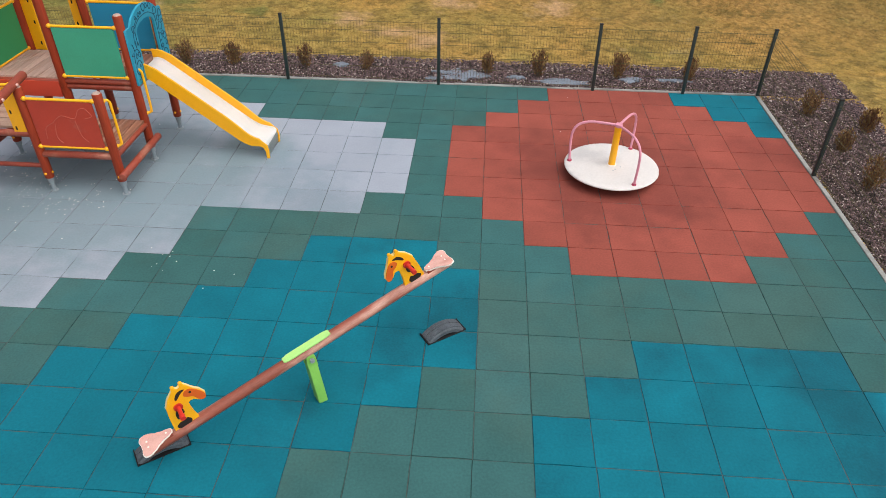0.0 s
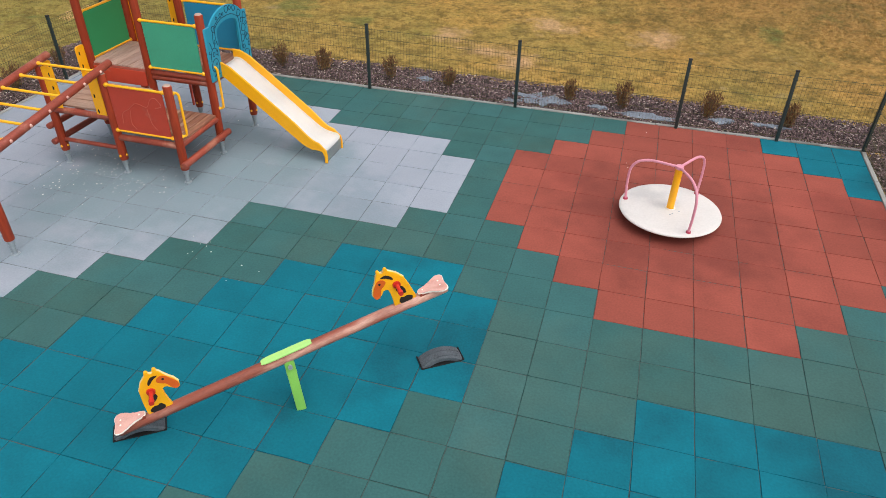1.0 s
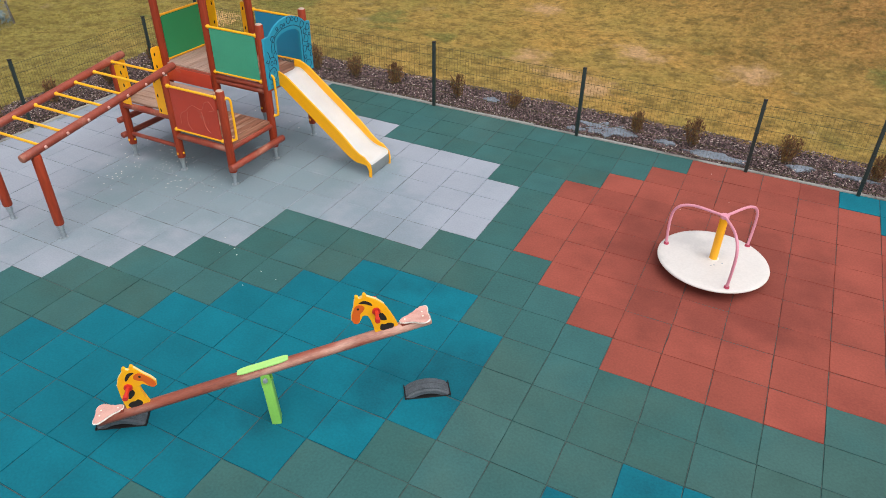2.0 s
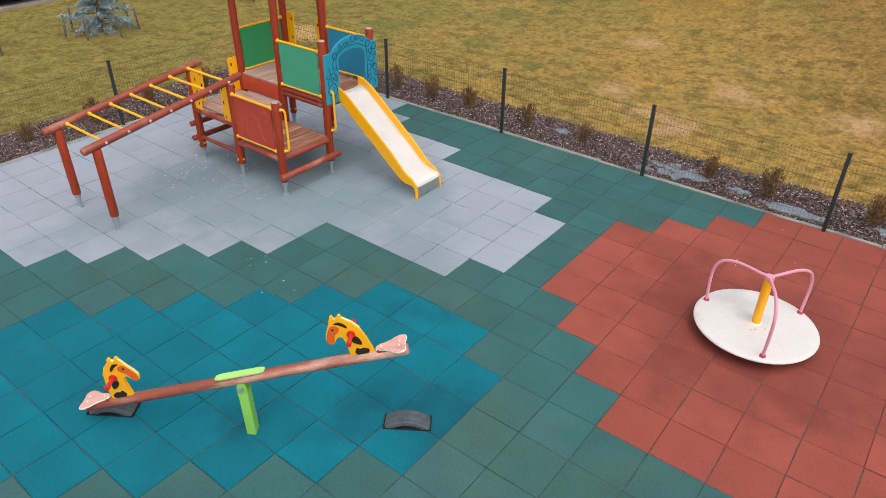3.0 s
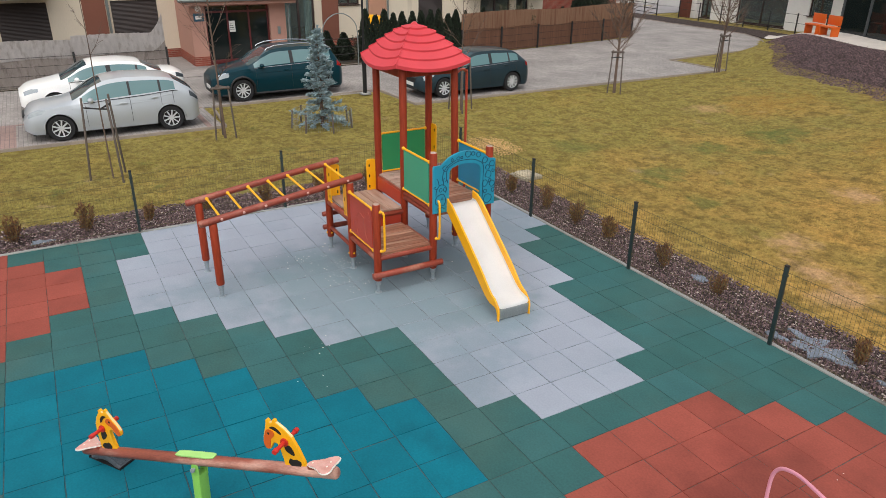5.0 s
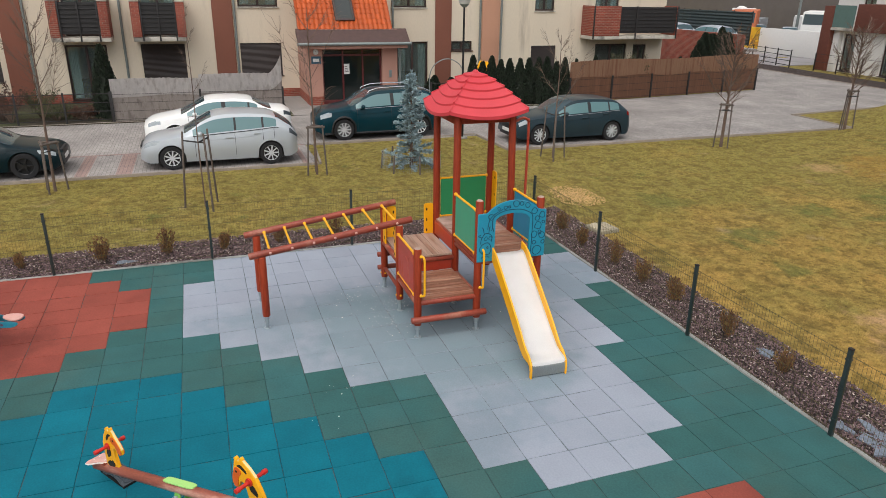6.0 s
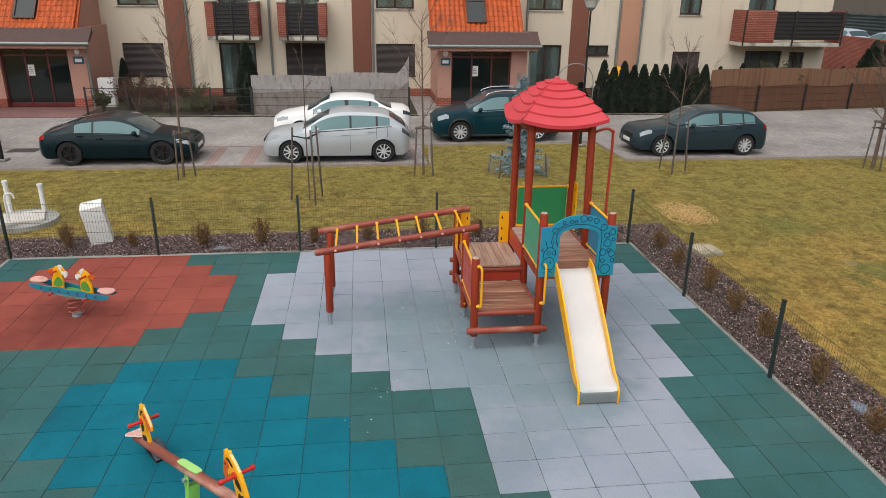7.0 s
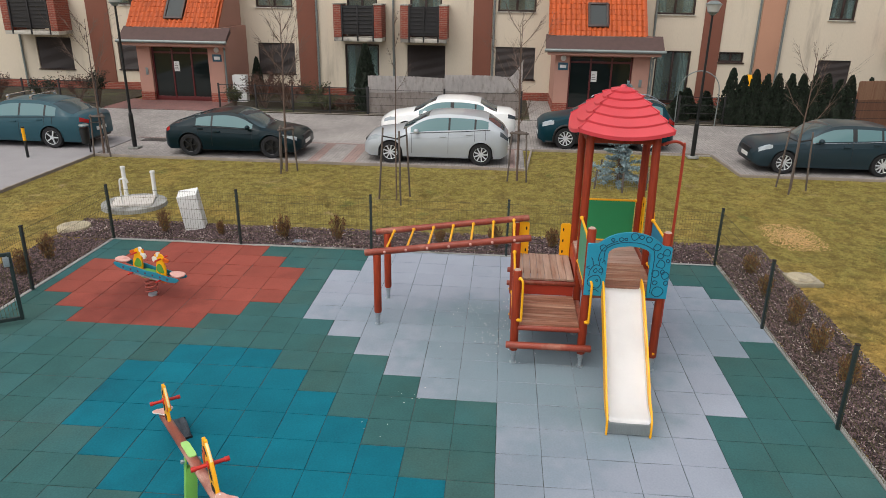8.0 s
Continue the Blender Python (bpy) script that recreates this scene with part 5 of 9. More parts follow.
def buried_tyre(x, y, turn):
    t = thing("buried_tyre", pose(x, y, 0, 0, 0, turn), "half-buried black car tyre in a cut-out of the tiles", "tyre", "tyres under the seesaw seats")
    bm = bmesh.new()
    box(bm, (-0.21, -0.085, -0.03), (0.21, 0.085, 0.005), 0.002)
    part("pit", bm, HOLE, t, "dark cut-out")
    R, w = 0.30, 0.075
    depth = -0.205
    bm = bmesh.new()
    cross = [(-w, R - 0.055), (-w * 1.02, R - 0.02), (-w * 0.8, R - 0.004), (-w * 0.3, R), (w * 0.3, R), (w * 0.8, R - 0.004), (w * 1.02, R - 0.02), (w, R - 0.055)]
    rows = []
    for a in np.linspace(-0.78, 0.78, 41):
        rows.append([bm.verts.new((r * math.sin(a), u, depth + r * math.cos(a))) for u, r in cross])
    for r, s in zip(rows, rows[1:]):
        for k in range(len(cross) - 1):
            bm.faces.new((r[k], r[k + 1], s[k + 1], s[k]))
    part("carcass", bm, TYRE, t)
    for k, a in enumerate(np.linspace(-0.66, 0.66, 27)):
        for s in (-1, 1):
            bm = bmesh.new()
            box(bm, (-0.007, s * 0.008 if s > 0 else -w * 0.85, -0.004), (0.007, w * 0.85 if s > 0 else -0.008, 0.007), 0.002)
            part("tread_block", bm, TYRE, t, m=pose(R * math.sin(a), 0, depth + R * math.cos(a)) @ pose(0, 0, 0, 0, math.degrees(a), 0) @ pose(0, 0, 0, 0, 0, s * 14))
    for s in (-1, 1):
        bm = bmesh.new()
        box(bm, (s * 0.203, -0.088, 0.0), (s * 0.213, 0.088, 0.022), 0.002)
        part("cut_edge", bm, HOLE, t)


buried_tyre(-0.34, -1.03, 35)
buried_tyre(-2.54, -2.58, 35)

# ---- merry-go-round ----
ring = thing("merry_go_round", pose(1.69, 2.20, 0.0), "white disc merry-go-round with pink handrails", "merry-go-round")
bm = bmesh.new()
profile = [(0.0, 0.165), (0.3, 0.162), (0.58, 0.158), (0.612, 0.155), (0.628, 0.148), (0.634, 0.137), (0.628, 0.127), (0.60, 0.122), (0.0, 0.117)]
seg = 72
profile = [(r * 0.98, z) for r, z in profile]
rows = [[bm.verts.new((r * math.cos(a), r * math.sin(a), z)) for a in (2 * math.pi * k / seg for k in range(seg))] if r else [bm.verts.new((0, 0, z))] for r, z in profile]
for r, s in zip(rows, rows[1:]):
    for k in range(seg):
        j = (k + 1) % seg
        if len(r) == 1:
            bm.faces.new((r[0], s[k], s[j]))
        elif len(s) == 1:
            bm.faces.new((r[k], r[j], s[0]))
        else:
            bm.faces.new((r[k], r[j], s[j], s[k]))
part("disc", bm, DISC, ring, "worn off-white disc platform")
bm = bmesh.new()
rod(bm, (0, 0, -0.01), (0, 0, 0.12), 0.09, seg=20)
rod(bm, (0, 0, 0.07), (0, 0, 0.12), 0.3, 0.42, seg=32)
part("bearing", bm, STEEL_DARK, ring, "dark steel bearing under the disc")
bm = bmesh.new()
rod(bm, (0, 0, 0.16), (0, -0.03, 0.75), 0.045, seg=24)
part("column", bm, YELLOW, ring, "yellow steel column")
bm = bmesh.new()
rod(bm, (0, 0, 0.162), (0, 0, 0.172), 0.062, seg=24)
part("collar", bm, WHITE_EDGE, ring)
bm = bmesh.new()
rod(bm, (0, -0.03, 0.732), (0, -0.03, 0.768), 0.05, 0.045, seg=20)
part("hub", bm, PINK_TUBE, ring, "pink hub cap")
for x, y in ((-0.55, 0.07), (0.22, -0.50), (0.32, 0.47)):
    r = math.hypot(x, y)
    u = Vector((x / r, y / r, 0))
    pts = [u * r + Vector((0, 0, 0.16)), u * (r + 0.015) + Vector((0, 0, 0.372)), u * (r + 0.01) + Vector((0, 0, 0.568)), u * (r - 0.04) + Vector((0, 0, 0.678)), u * (r - 0.13) + Vector((0, 0, 0.732)), u * (r - 0.25) + Vector((0, 0, 0.752)), u * 0.1 + Vector((0, -0.02, 0.752)), u * 0.02 + Vector((0, -0.03, 0.752))]
    bm = bmesh.new()
    sweep(bm, curve_points(pts, 5), 0.0165, 10)
    rail = part("handrail", bm, PINK_TUBE, ring, "pink bent steel handrail")
    bm = bmesh.new()
    rod(bm, u * r + Vector((0, 0, 0.158)), u * r + Vector((0, 0, 0.18)), 0.032, 0.026, seg=14)
    part("socket", bm, PINK_DARK, rail, "dark pink socket")
for x, y in ((0.03, -0.13), (0.11, -0.06), (0.0, -0.16)):
    bm = bmesh.new()
    bmesh.ops.create_icosphere(bm, subdivisions=1, radius=0.012, matrix=pose(x, y, 0.163) @ Matrix.Diagonal((1, 1, 0.5, 1)))
    part("bolt", bm, STEEL_DARK, ring)

# ---- spring rider ----
rider = thing("spring_rider", pose(-6.07, -4.66, 0, 0, 0, 74), "two-seat spring rider with coloured bird boards", "spring rider")
bm = bmesh.new()
coil = [(0.095 * math.cos(a), 0.095 * math.sin(a), 0.03 + 0.30 * a / (2 * math.pi * 4)) for a in np.linspace(0, 2 * math.pi * 4, 97)]
sweep(bm, coil, 0.011, 8)
part("spring", bm, material("worn_red_steel", srgb(160, 74, 62), 0.5, vary=0.3, scale=20), rider, "red steel coil spring")
bm = bmesh.new()
rod(bm, (0, 0, -0.01), (0, 0, 0.03), 0.075, 0.07, seg=24)
part("base", bm, STEEL_DARK, rider)
RIDER_BLUE = material("rider_blue", srgb(36, 128, 150), 0.45, vary=0.1)
LAMP_BOLT = material("plum_bolt", srgb(96, 60, 84), 0.5, vary=0.1)
RIDER_GREEN = material("rider_green", srgb(96, 152, 60), 0.45, vary=0.1)
bm = bmesh.new()
side = closed_outline([(-0.70, 0.45), (-0.62, 0.40), (-0.42, 0.375), (-0.2, 0.385), (0, 0.375), (0.2, 0.385), (0.42, 0.375), (0.62, 0.40), (0.70, 0.45), (0.66, 0.485), (0.4, 0.475), (0.2, 0.49), (0, 0.475), (-0.2, 0.49), (-0.4, 0.475), (-0.66, 0.485)], 4)
for s in (-1, 1):
    plate(bm, side, 0.022, Matrix.Translation((0, s * 0.11, 0)), bevel=0.003)
part("side_board", bm, RIDER_BLUE, rider, "blue wavy side boards")
bm = bmesh.new()
box(bm, (-0.3, -0.1, 0.33), (0.3, 0.1, 0.36), 0.005)
part("carrier", bm, STEEL_DARK, rider)
for k in range(7):
    for s in (-1, 1):
        bm = bmesh.new()
        plate(bm, disc_points(0.02, 10, 1, 1, -0.48 + 0.16 * k, 0.43), 0.006, Matrix.Translation((0, s * 0.124, 0)))
        part("dot", bm, LAMP_BOLT, rider, "dark plum bolt cap")
BIRD_TALL = 0.92
BIRD = [(-0.10, 0.0), (-0.08, -0.13), (0.06, -0.13), (0.10, 0.0), (0.11, 0.14), (0.09, 0.24), (0.14, 0.31), (0.13, 0.39), (0.06, 0.43), (-0.02, 0.41), (-0.07, 0.35), (-0.13, 0.33), (-0.12, 0.29), (-0.05, 0.27), (-0.09, 0.16)]
for end in (-1, 1):
    m = Matrix.Translation((end * 0.26, 0, 0.43)) @ Matrix.Diagonal((-end, 1, BIRD_TALL, 1))
    bm = bmesh.new()
    plate(bm, closed_outline(BIRD, 3), 0.03, m, bevel=0.003)
    g = part("bird_board", bm, YELLOW, rider, "yellow bird-shaped board")
    bm = bmesh.new()
    plate(bm, closed_outline([(-0.06, 0.04), (0.08, 0.05), (0.09, 0.16), (0.02, 0.22), (-0.04, 0.14)], 3), 0.038, m)
    part("wing", bm, RIDER_GREEN, g, "green wing")
    bm = bmesh.new()
    plate(bm, closed_outline([(0.06, 0.36), (0.16, 0.34), (0.19, 0.28), (0.15, 0.22), (0.12, 0.28), (0.08, 0.30), (0.1, 0.42), (0.04, 0.45)], 3), 0.034, m)
    part("crest", bm, WHITE_EDGE, g, "white crest")
    bm = bmesh.new()
    plate(bm, closed_outline([(-0.06, 0.36), (-0.15, 0.33), (-0.14, 0.28), (-0.05, 0.29)], 3), 0.036, m)
    part("beak", bm, ORANGE, g, "orange beak")
    bm = bmesh.new()
    plate(bm, closed_outline([(-0.09, -0.02), (-0.12, -0.12), (-0.05, -0.17), (0.04, -0.15), (0.08, -0.04)], 3), 0.036, m)
    part("tail", bm, ORANGE, g, "orange tail below the board")
    bm = bmesh.new()
    c = m @ Vector((0.0, 0, 0.33))
    rod(bm, c + Vector((0, -0.15, 0)), c + Vector((0, 0.15, 0)), 0.015, seg=10)
    part("handle", bm, RED_KNOB, g, "red hand grip")
    bm = bmesh.new()
    plate(bm, closed_outline([(-0.14, 0.0), (-0.1, 0.09), (0.06, 0.15), (0.14, 0.1), (0.16, 0.0), (0.14, -0.1), (0.06, -0.15), (-0.1, -0.09)], 4), 0.024, Matrix.Translation((end * 0.58, 0, 0.515)) @ pose(0, 0, 0, 90, 0, 0) @ Matrix.Diagonal((end * 0.9, 1, 0.75, 1)), bevel=0.006)
    part("seat", bm, PINK, rider, "pink plastic seat")
    bm = bmesh.new()
    rod(bm, (end * 0.3, -0.2, 0.36), (end * 0.3, 0.2, 0.36), 0.016, seg=10)
    part("foot_rest", bm, RED_KNOB, rider, "red foot rest")

bm = bmesh.new()
box(bm, (-0.14, -0.085, 0.30), (0.14, 0.085, 0.43), 0.02)
part("centre_block", bm, RIDER_GREEN, rider, "green block over the spring")
sag = pose(0, 0, 0.33, 0, 5, 0) @ Matrix.Diagonal((0.92, 0.9, 0.9, 1)) @ pose(0, 0, -0.33)
for piece in list(rider.children):
    if not piece.name.startswith(("spring", "base")):
        piece.matrix_basis = sag @ piece.matrix_basis

# white droppings and specks on the tiles
rnd = random.Random(9)
bm = bmesh.new()
for cx, cy, spread, count in ((-5.75, 1.25, 0.22, 60), (-5.3, 0.85, 0.22, 34), (-6.1, 0.7, 0.3, 34), (-4.9, 1.1, 0.2, 22), (-6.4, 1.5, 0.3, 20), (-3.5, -0.1, 0.12, 8), (-2.9, -0.5, 0.2, 4), (1.1, 3.6, 0.8, 4), (-5.6, 2.6, 0.5, 16)):
    for _ in range(count):
        r = rnd.uniform(0.004, 0.011)
        bmesh.ops.create_circle(bm, cap_ends=True, segments=7, radius=r, matrix=pose(rnd.gauss(cx, spread), rnd.gauss(cy, spread), 0.0045, 0, 0, rnd.uniform(0, 360)) @ Matrix.Diagonal((1, rnd.uniform(0.5, 1.0), 1, 1)))
tagged(part("white_specks", bm, WHITE_EDGE), "small white droppings and chips on the tiles", "specks", kind="stuff")

# ---- parked cars ----
GLASS_CAR = glass_pane("car_glass", srgb(92, 124, 127), 0.04)
GLASS_DARK = glass_pane("privacy_glass", srgb(20, 44, 49), 0.04)
LAMP_SMOKE = material("smoked_lamp", srgb(74, 80, 86), 0.12, vary=0.4, scale=30, bump=0)
SCREEN_GLASS = glass_pane("windscreen_glass", srgb(58, 76, 81), 0.05)
SCREEN_GLASS.node_tree.nodes["Principled BSDF"].inputs["Specular IOR Level"].default_value = 0.45
TRIM_BLACK = material("black_trim", srgb(24, 25, 27), 0.55, vary=0.1)
LAMP_CLEAR = material("headlamp", srgb(160, 168, 172), 0.12, vary=0.2, scale=9, bump=0)
LAMP_RED = material("tail_lamp", srgb(150, 24, 20), 0.2, vary=0.15, scale=20, bump=0)
RIM_ALLOY = material("alloy_rim", srgb(214, 217, 220), 0.35, metal=0.3, vary=0.1, bump=0)
RIM_BLACK = material("black_rim", srgb(26, 27, 29), 0.35, vary=0.1, bump=0)
TYRE_CAR = material("car_tyre", srgb(30, 30, 32), 0.85, vary=0.15)
CHROME = material("chrome_trim", srgb(200, 202, 204), 0.15, metal=0.9, vary=0.05, bump=0)
PLATE = material("plate_white", srgb(222, 222, 218), 0.5, vary=0.04)


def paint(name, colour, metal=0.35):
    """Car paint under a clear coat."""
    dark = max(colour[:3]) < 0.2
    m = material(name, colour, 0.38, metal=metal, vary=0.05, scale=2, bump=0, coat=0.45 if dark else 0.9)
    b = m.node_tree.nodes["Principled BSDF"]
    b.inputs["Specular IOR Level"].default_value, b.inputs["Coat Roughness"].default_value, b.inputs["Coat IOR"].default_value = 0.08 if dark else 0.3, 0.03, 1.42
    return m


def car(name, m, label, body_mat, L, W, top, belt, wheels, ra, cabin, pillars, rim_mat=None, rails=None, spokes=10, dark_sill=False, glass=None, tail=None):
    """A car, front towards +x. top and belt: lines of (x, z); cabin: x of rear glass foot and head, screen head and foot; pillars: x of door gaps."""
    rim_mat = rim_mat or RIM_ALLOY
    c = thing(name, m, label, "car", "cars parked along the lane")
    wr = ra - 0.045
    tx, tz = zip(*top)
    bx, bz = zip(*belt)
    xs = sorted(set(np.linspace(-L / 2, L / 2, 74).round(3)) | {round(w + s * ra, 3) for w in wheels for s in (-1, 1)})

    def soft(v, px, pz):
        return sum(np.interp(v + d, px, pz) for d in (-0.09, -0.045, 0, 0.045, 0.09)) / 5

    def ring(x):
        t, b = float(soft(x, tx, tz)), float(soft(x, bx, bz))
        e = abs(2 * x / L)
        w = W / 2 * (1 - 0.05 * e ** 3 - 0.22 * max(0, (e - 0.88) / 0.12) ** 2.2)
        low = 0.20 + 0.10 * max(0, (e - 0.9) / 0.1)
        for k in wheels:
            d = abs(x - k)
            if d < ra:
                low = max(low, wr + math.sqrt(max(ra * ra - d * d, 0)))
        b = max(b, low + 0.05)
        t = max(t, b + 0.01)
        pts = []
        for k in range(7):
            f = k / 6
            z = low + (b - low) * f
            s = min(max((z - 0.2) / max(b - 0.2, 0.1), 0), 1)
            pts.append((w * (0.935 + 0.075 * math.sin(math.pi * min(s * 0.9 + 0.08, 1)) - 0.015 * s), z))
        rise = t - b
        cab = min(max((rise - 0.10) / 0.25, 0), 1)
        ye = pts[-1][0]
        yt = ye - 0.06 - (0.30 * rise) * cab - 0.10 * (1 - cab)
        zt = b + rise * (0.45 + 0.46 * cab)
        for f in (0.09, 0.45, 0.80, 1.0):
            pts.append((ye + (yt - ye) * f ** 1.15, b + (zt - b) * f))
        for k in range(1, 6):
            f = k / 5
            pts.append((yt * (1 - f), zt + (t - zt) * math.sin(f * math.pi / 2) ** 0.8))
        return pts, rise

    rings = [(x, *ring(x)) for x in xs]

    def kind(i, k):
        x = (rings[i][0] + rings[i + 1][0]) / 2
        rise = min(rings[i][2], rings[i + 1][2])
        if 7 <= k <= 8 and rise > 0.12 and cabin[0] - 0.1 < x < cabin[3] + 0.1:
            for n, (lo, hi) in enumerate(pillars):
                if lo < x < hi:
                    return "side_window"
            if pillars[0][0] < x < pillars[-1][1]:
                return "pillar%d" % sum(x > lo for lo, hi in pillars)
        if 5 <= k <= 7 and L / 2 - 0.50 + 0.05 * (k - 5) < x < L / 2 - 0.10:
            return "headlight"
        if 5 <= k <= 6 and x < -L / 2 + 0.22:
            return "tail_light"
        if k >= 11 or k == 10:
            if cabin[2] < x < cabin[3] and k >= 10:
                return "windscreen"
            if cabin[0] < x < cabin[1] and k >= 10:
                return "rear_window"
        return "body"

    meshes = {}
    for side in (1, -1):
        for i in range(len(rings) - 1):
            for k in range(len(rings[0][1]) - 1):
                what = kind(i, k)
                key = what if what in ("body", "windscreen", "rear_window") else what + "_%d" % side
                bm, seen = meshes.setdefault(key, (bmesh.new(), {}))
                vs = []
                for a, b in ((i, k), (i + 1, k), (i + 1, k + 1), (i, k + 1)):
                    y, z = rings[a][1][b]
                    at = (rings[a][0], round(side * y, 4) if y > 1e-6 else 0.0, z)
                    if at not in seen:
                        seen[at] = bm.verts.new(at)
                    if seen[at] not in vs:
                        vs.append(seen[at])
                if len(vs) > 2:
                    bm.faces.new(vs)
    bm, seen = meshes["body"]
    for i in (0, -1):
        x, pts, _ = rings[i]
        loop = []
        for at in [(x, round(y, 4) if y > 1e-6 else 0.0, z) for y, z in pts] + [(x, round(-y, 4), z) for y, z in reversed(pts[:-1])]:
            if at not in seen:
                seen[at] = bm.verts.new(at)
            loop.append(seen[at])
        bm.faces.new(loop)
    body = part("body", meshes["body"][0], body_mat, c)
    for key, (bm, _) in meshes.items():
        if key != "body":
            if key.startswith("headlight"):
                part("headlight", bm, LAMP_CLEAR, c, "clear headlight")
            elif key.startswith("tail_light"):
                part("tail_light", bm, tail or LAMP_RED, c, "smoked tail light" if tail else "red tail light")
            elif key.startswith("pillar"):
                part("door_pillar", bm, TRIM_BLACK, c, "black door pillar")
            else:
                part(key.rsplit("_", 1)[0] if key.startswith("side") else key, bm, (glass or GLASS_CAR) if key.startswith("side") else SCREEN_GLASS, c, "dark tinted glass")
    bm = bmesh.new()
    box(bm, (-L / 2 + 0.14, -W / 2 + 0.11, 0.17), (L / 2 - 0.14, W / 2 - 0.11, 0.62), 0.05)
    part("underbody", bm, TRIM_BLACK, c)
    # wheels
    bm = bmesh.new()
    prof = [(wr * 0.66, -0.1), (wr * 0.95, -0.1), (wr, -0.075), (wr, 0.075), (wr * 0.95, 0.1), (wr * 0.66, 0.1)]
    seg = 32
    rows = [[bm.verts.new((r * math.cos(a), y, r * math.sin(a))) for a in (2 * math.pi * q / seg for q in range(seg))] for r, y in prof]
    for r, s in zip(rows, rows[1:]):
        for q in range(seg):
            bm.faces.new((r[q], r[(q + 1) % seg], s[(q + 1) % seg], s[q]))
    tyre_data = mesh_of("tyre", bm, TYRE_CAR)
    bm = bmesh.new()
    rod(bm, (0, -0.03, 0), (0, 0.02, 0), wr * 0.66, seg=28)
    well = mesh_of("rim_back", bm, TRIM_BLACK)
    bm = bmesh.new()
    for q in range(spokes):
        a = 2 * math.pi * q / spokes
        box(bm, (wr * 0.1, -0.095, -wr * 0.055), (wr * 0.67, -0.06, wr * 0.055), 0.006, Matrix.Rotation(a, 4, "Y"))
    rod(bm, (0, -0.1, 0), (0, -0.05, 0), wr * 0.17, seg=16)
    rows = [[bm.verts.new((r * math.cos(a), y, r * math.sin(a))) for a in (2 * math.pi * q / seg for q in range(seg))] for r, y in ((wr * 0.62, -0.085), (wr * 0.69, -0.1), (wr * 0.69, -0.07))]
    for r, s in zip(rows, rows[1:]):
        for q in range(seg):
            bm.faces.new((r[q], r[(q + 1) % seg], s[(q + 1) % seg], s[q]))
    rim_data = mesh_of("rim", bm, rim_mat)
    for x in wheels:
        for s in (1, -1):
            w = thing("wheel", pose(x, s * (W / 2 - 0.115), wr, 0, 0, 180 if s > 0 else 0))
            w.parent = c
            for n, data in (("tyre", tyre_data), ("rim_back", well), ("rim", rim_data)):
                o = new(n, data)
                o.parent = w
    # seams, lamps, mirrors, handles, grille, plates

    def on(x, k):
        pts, _ = ring(x)
        return pts[k]

    gaps = sorted({lo for lo, hi in pillars[1:]} | {pillars[-1][1] - 0.02, pillars[0][0] + 0.1})
    for s in (1, -1):
        for x in gaps:
            bm = bmesh.new()
            pts, _ = ring(x)
            sweep(bm, [(x, s * (y + 0.001), z) for y, z in pts[1:7]], 0.005, 5)
            part("door_gap", bm, TRIM_BLACK, body)
        bm = bmesh.new()
        line = [x for x in xs if pillars[0][0] - 0.05 < x < pillars[-1][1] + 0.05]
        sweep(bm, [(x, s * (on(x, 6)[0] + 0.004), on(x, 6)[1]) for x in line], 0.010, 6)
        part("window_trim", bm, CHROME if spokes == 10 else TRIM_BLACK, body)
        for lo, hi in pillars[-2:]:
            bm = bmesh.new()
            x = lo + 0.16
            y, z = on(x, 5)
            box(bm, (x - 0.09, s * (y + 0.015) - 0.018, z - 0.02), (x + 0.09, s * (y + 0.015) + 0.018, z + 0.015), 0.008)
            part("door_handle", bm, body_mat, body)
        x = cabin[3] - 0.42
        y, z = on(x, 6)
        bm = bmesh.new()
        bmesh.ops.create_icosphere(bm, subdivisions=2, radius=0.1, matrix=pose(x, s * (y + 0.11), z + 0.07) @ Matrix.Diagonal((0.75, 1.0, 0.72, 1)))
        rod(bm, (x, s * (y - 0.02), z), (x, s * (y + 0.09), z + 0.04), 0.025, seg=8)
        part("mirror", bm, body_mat, c)
        for wx in wheels:
            bm = bmesh.new()
            sweep(bm, [(wx + ra * 1.01 * math.cos(t), s * (W / 2 * 0.985 + 0.004), wr + ra * 1.01 * math.sin(t)) for t in np.linspace(0.05, math.pi - 0.05, 22)], 0.012, 6)
            part("arch_lip", bm, TRIM_BLACK if dark_sill else body_mat, body)
        bm = bmesh.new()
        crease = [q for q in xs if wheels[0] - ra * 0.6 < q < wheels[1] + ra]
        sweep(bm, [(q, s * (ring(q)[0][5][0] + 0.001), ring(q)[0][5][1] - 0.03) for q in crease], 0.011, 6)
        part("crease", bm, body_mat, body)
        bm = bmesh.new()
        box(bm, (L / 2 - 0.16, s * (W / 2 - 0.42) - 0.14, 0.27), (L / 2 - 0.035, s * (W / 2 - 0.42) + 0.14, 0.40), 0.03)
        part("air_intake", bm, TRIM_BLACK, c, "dark air intake")
        if dark_sill:
            bm = bmesh.new()
            sweep(bm, [(x, s * (on(x, 0)[0] + 0.005), on(x, 0)[1] + 0.03) for x in xs if wheels[0] - ra - 0.3 < x < wheels[1] + ra + 0.3], 0.035, 6)
            part("sill_trim", bm, TRIM_BLACK, body)
    for s, z0 in ((1, 0.36), (-1, 0.48)):
        bm = bmesh.new()
        x = s * (L / 2)
        box(bm, (x - 0.03, -0.26, z0), (x + 0.012, 0.26, z0 + 0.11), 0.004)
        part("number_plate", bm, PLATE, c, "white number plate")
    bm = bmesh.new()
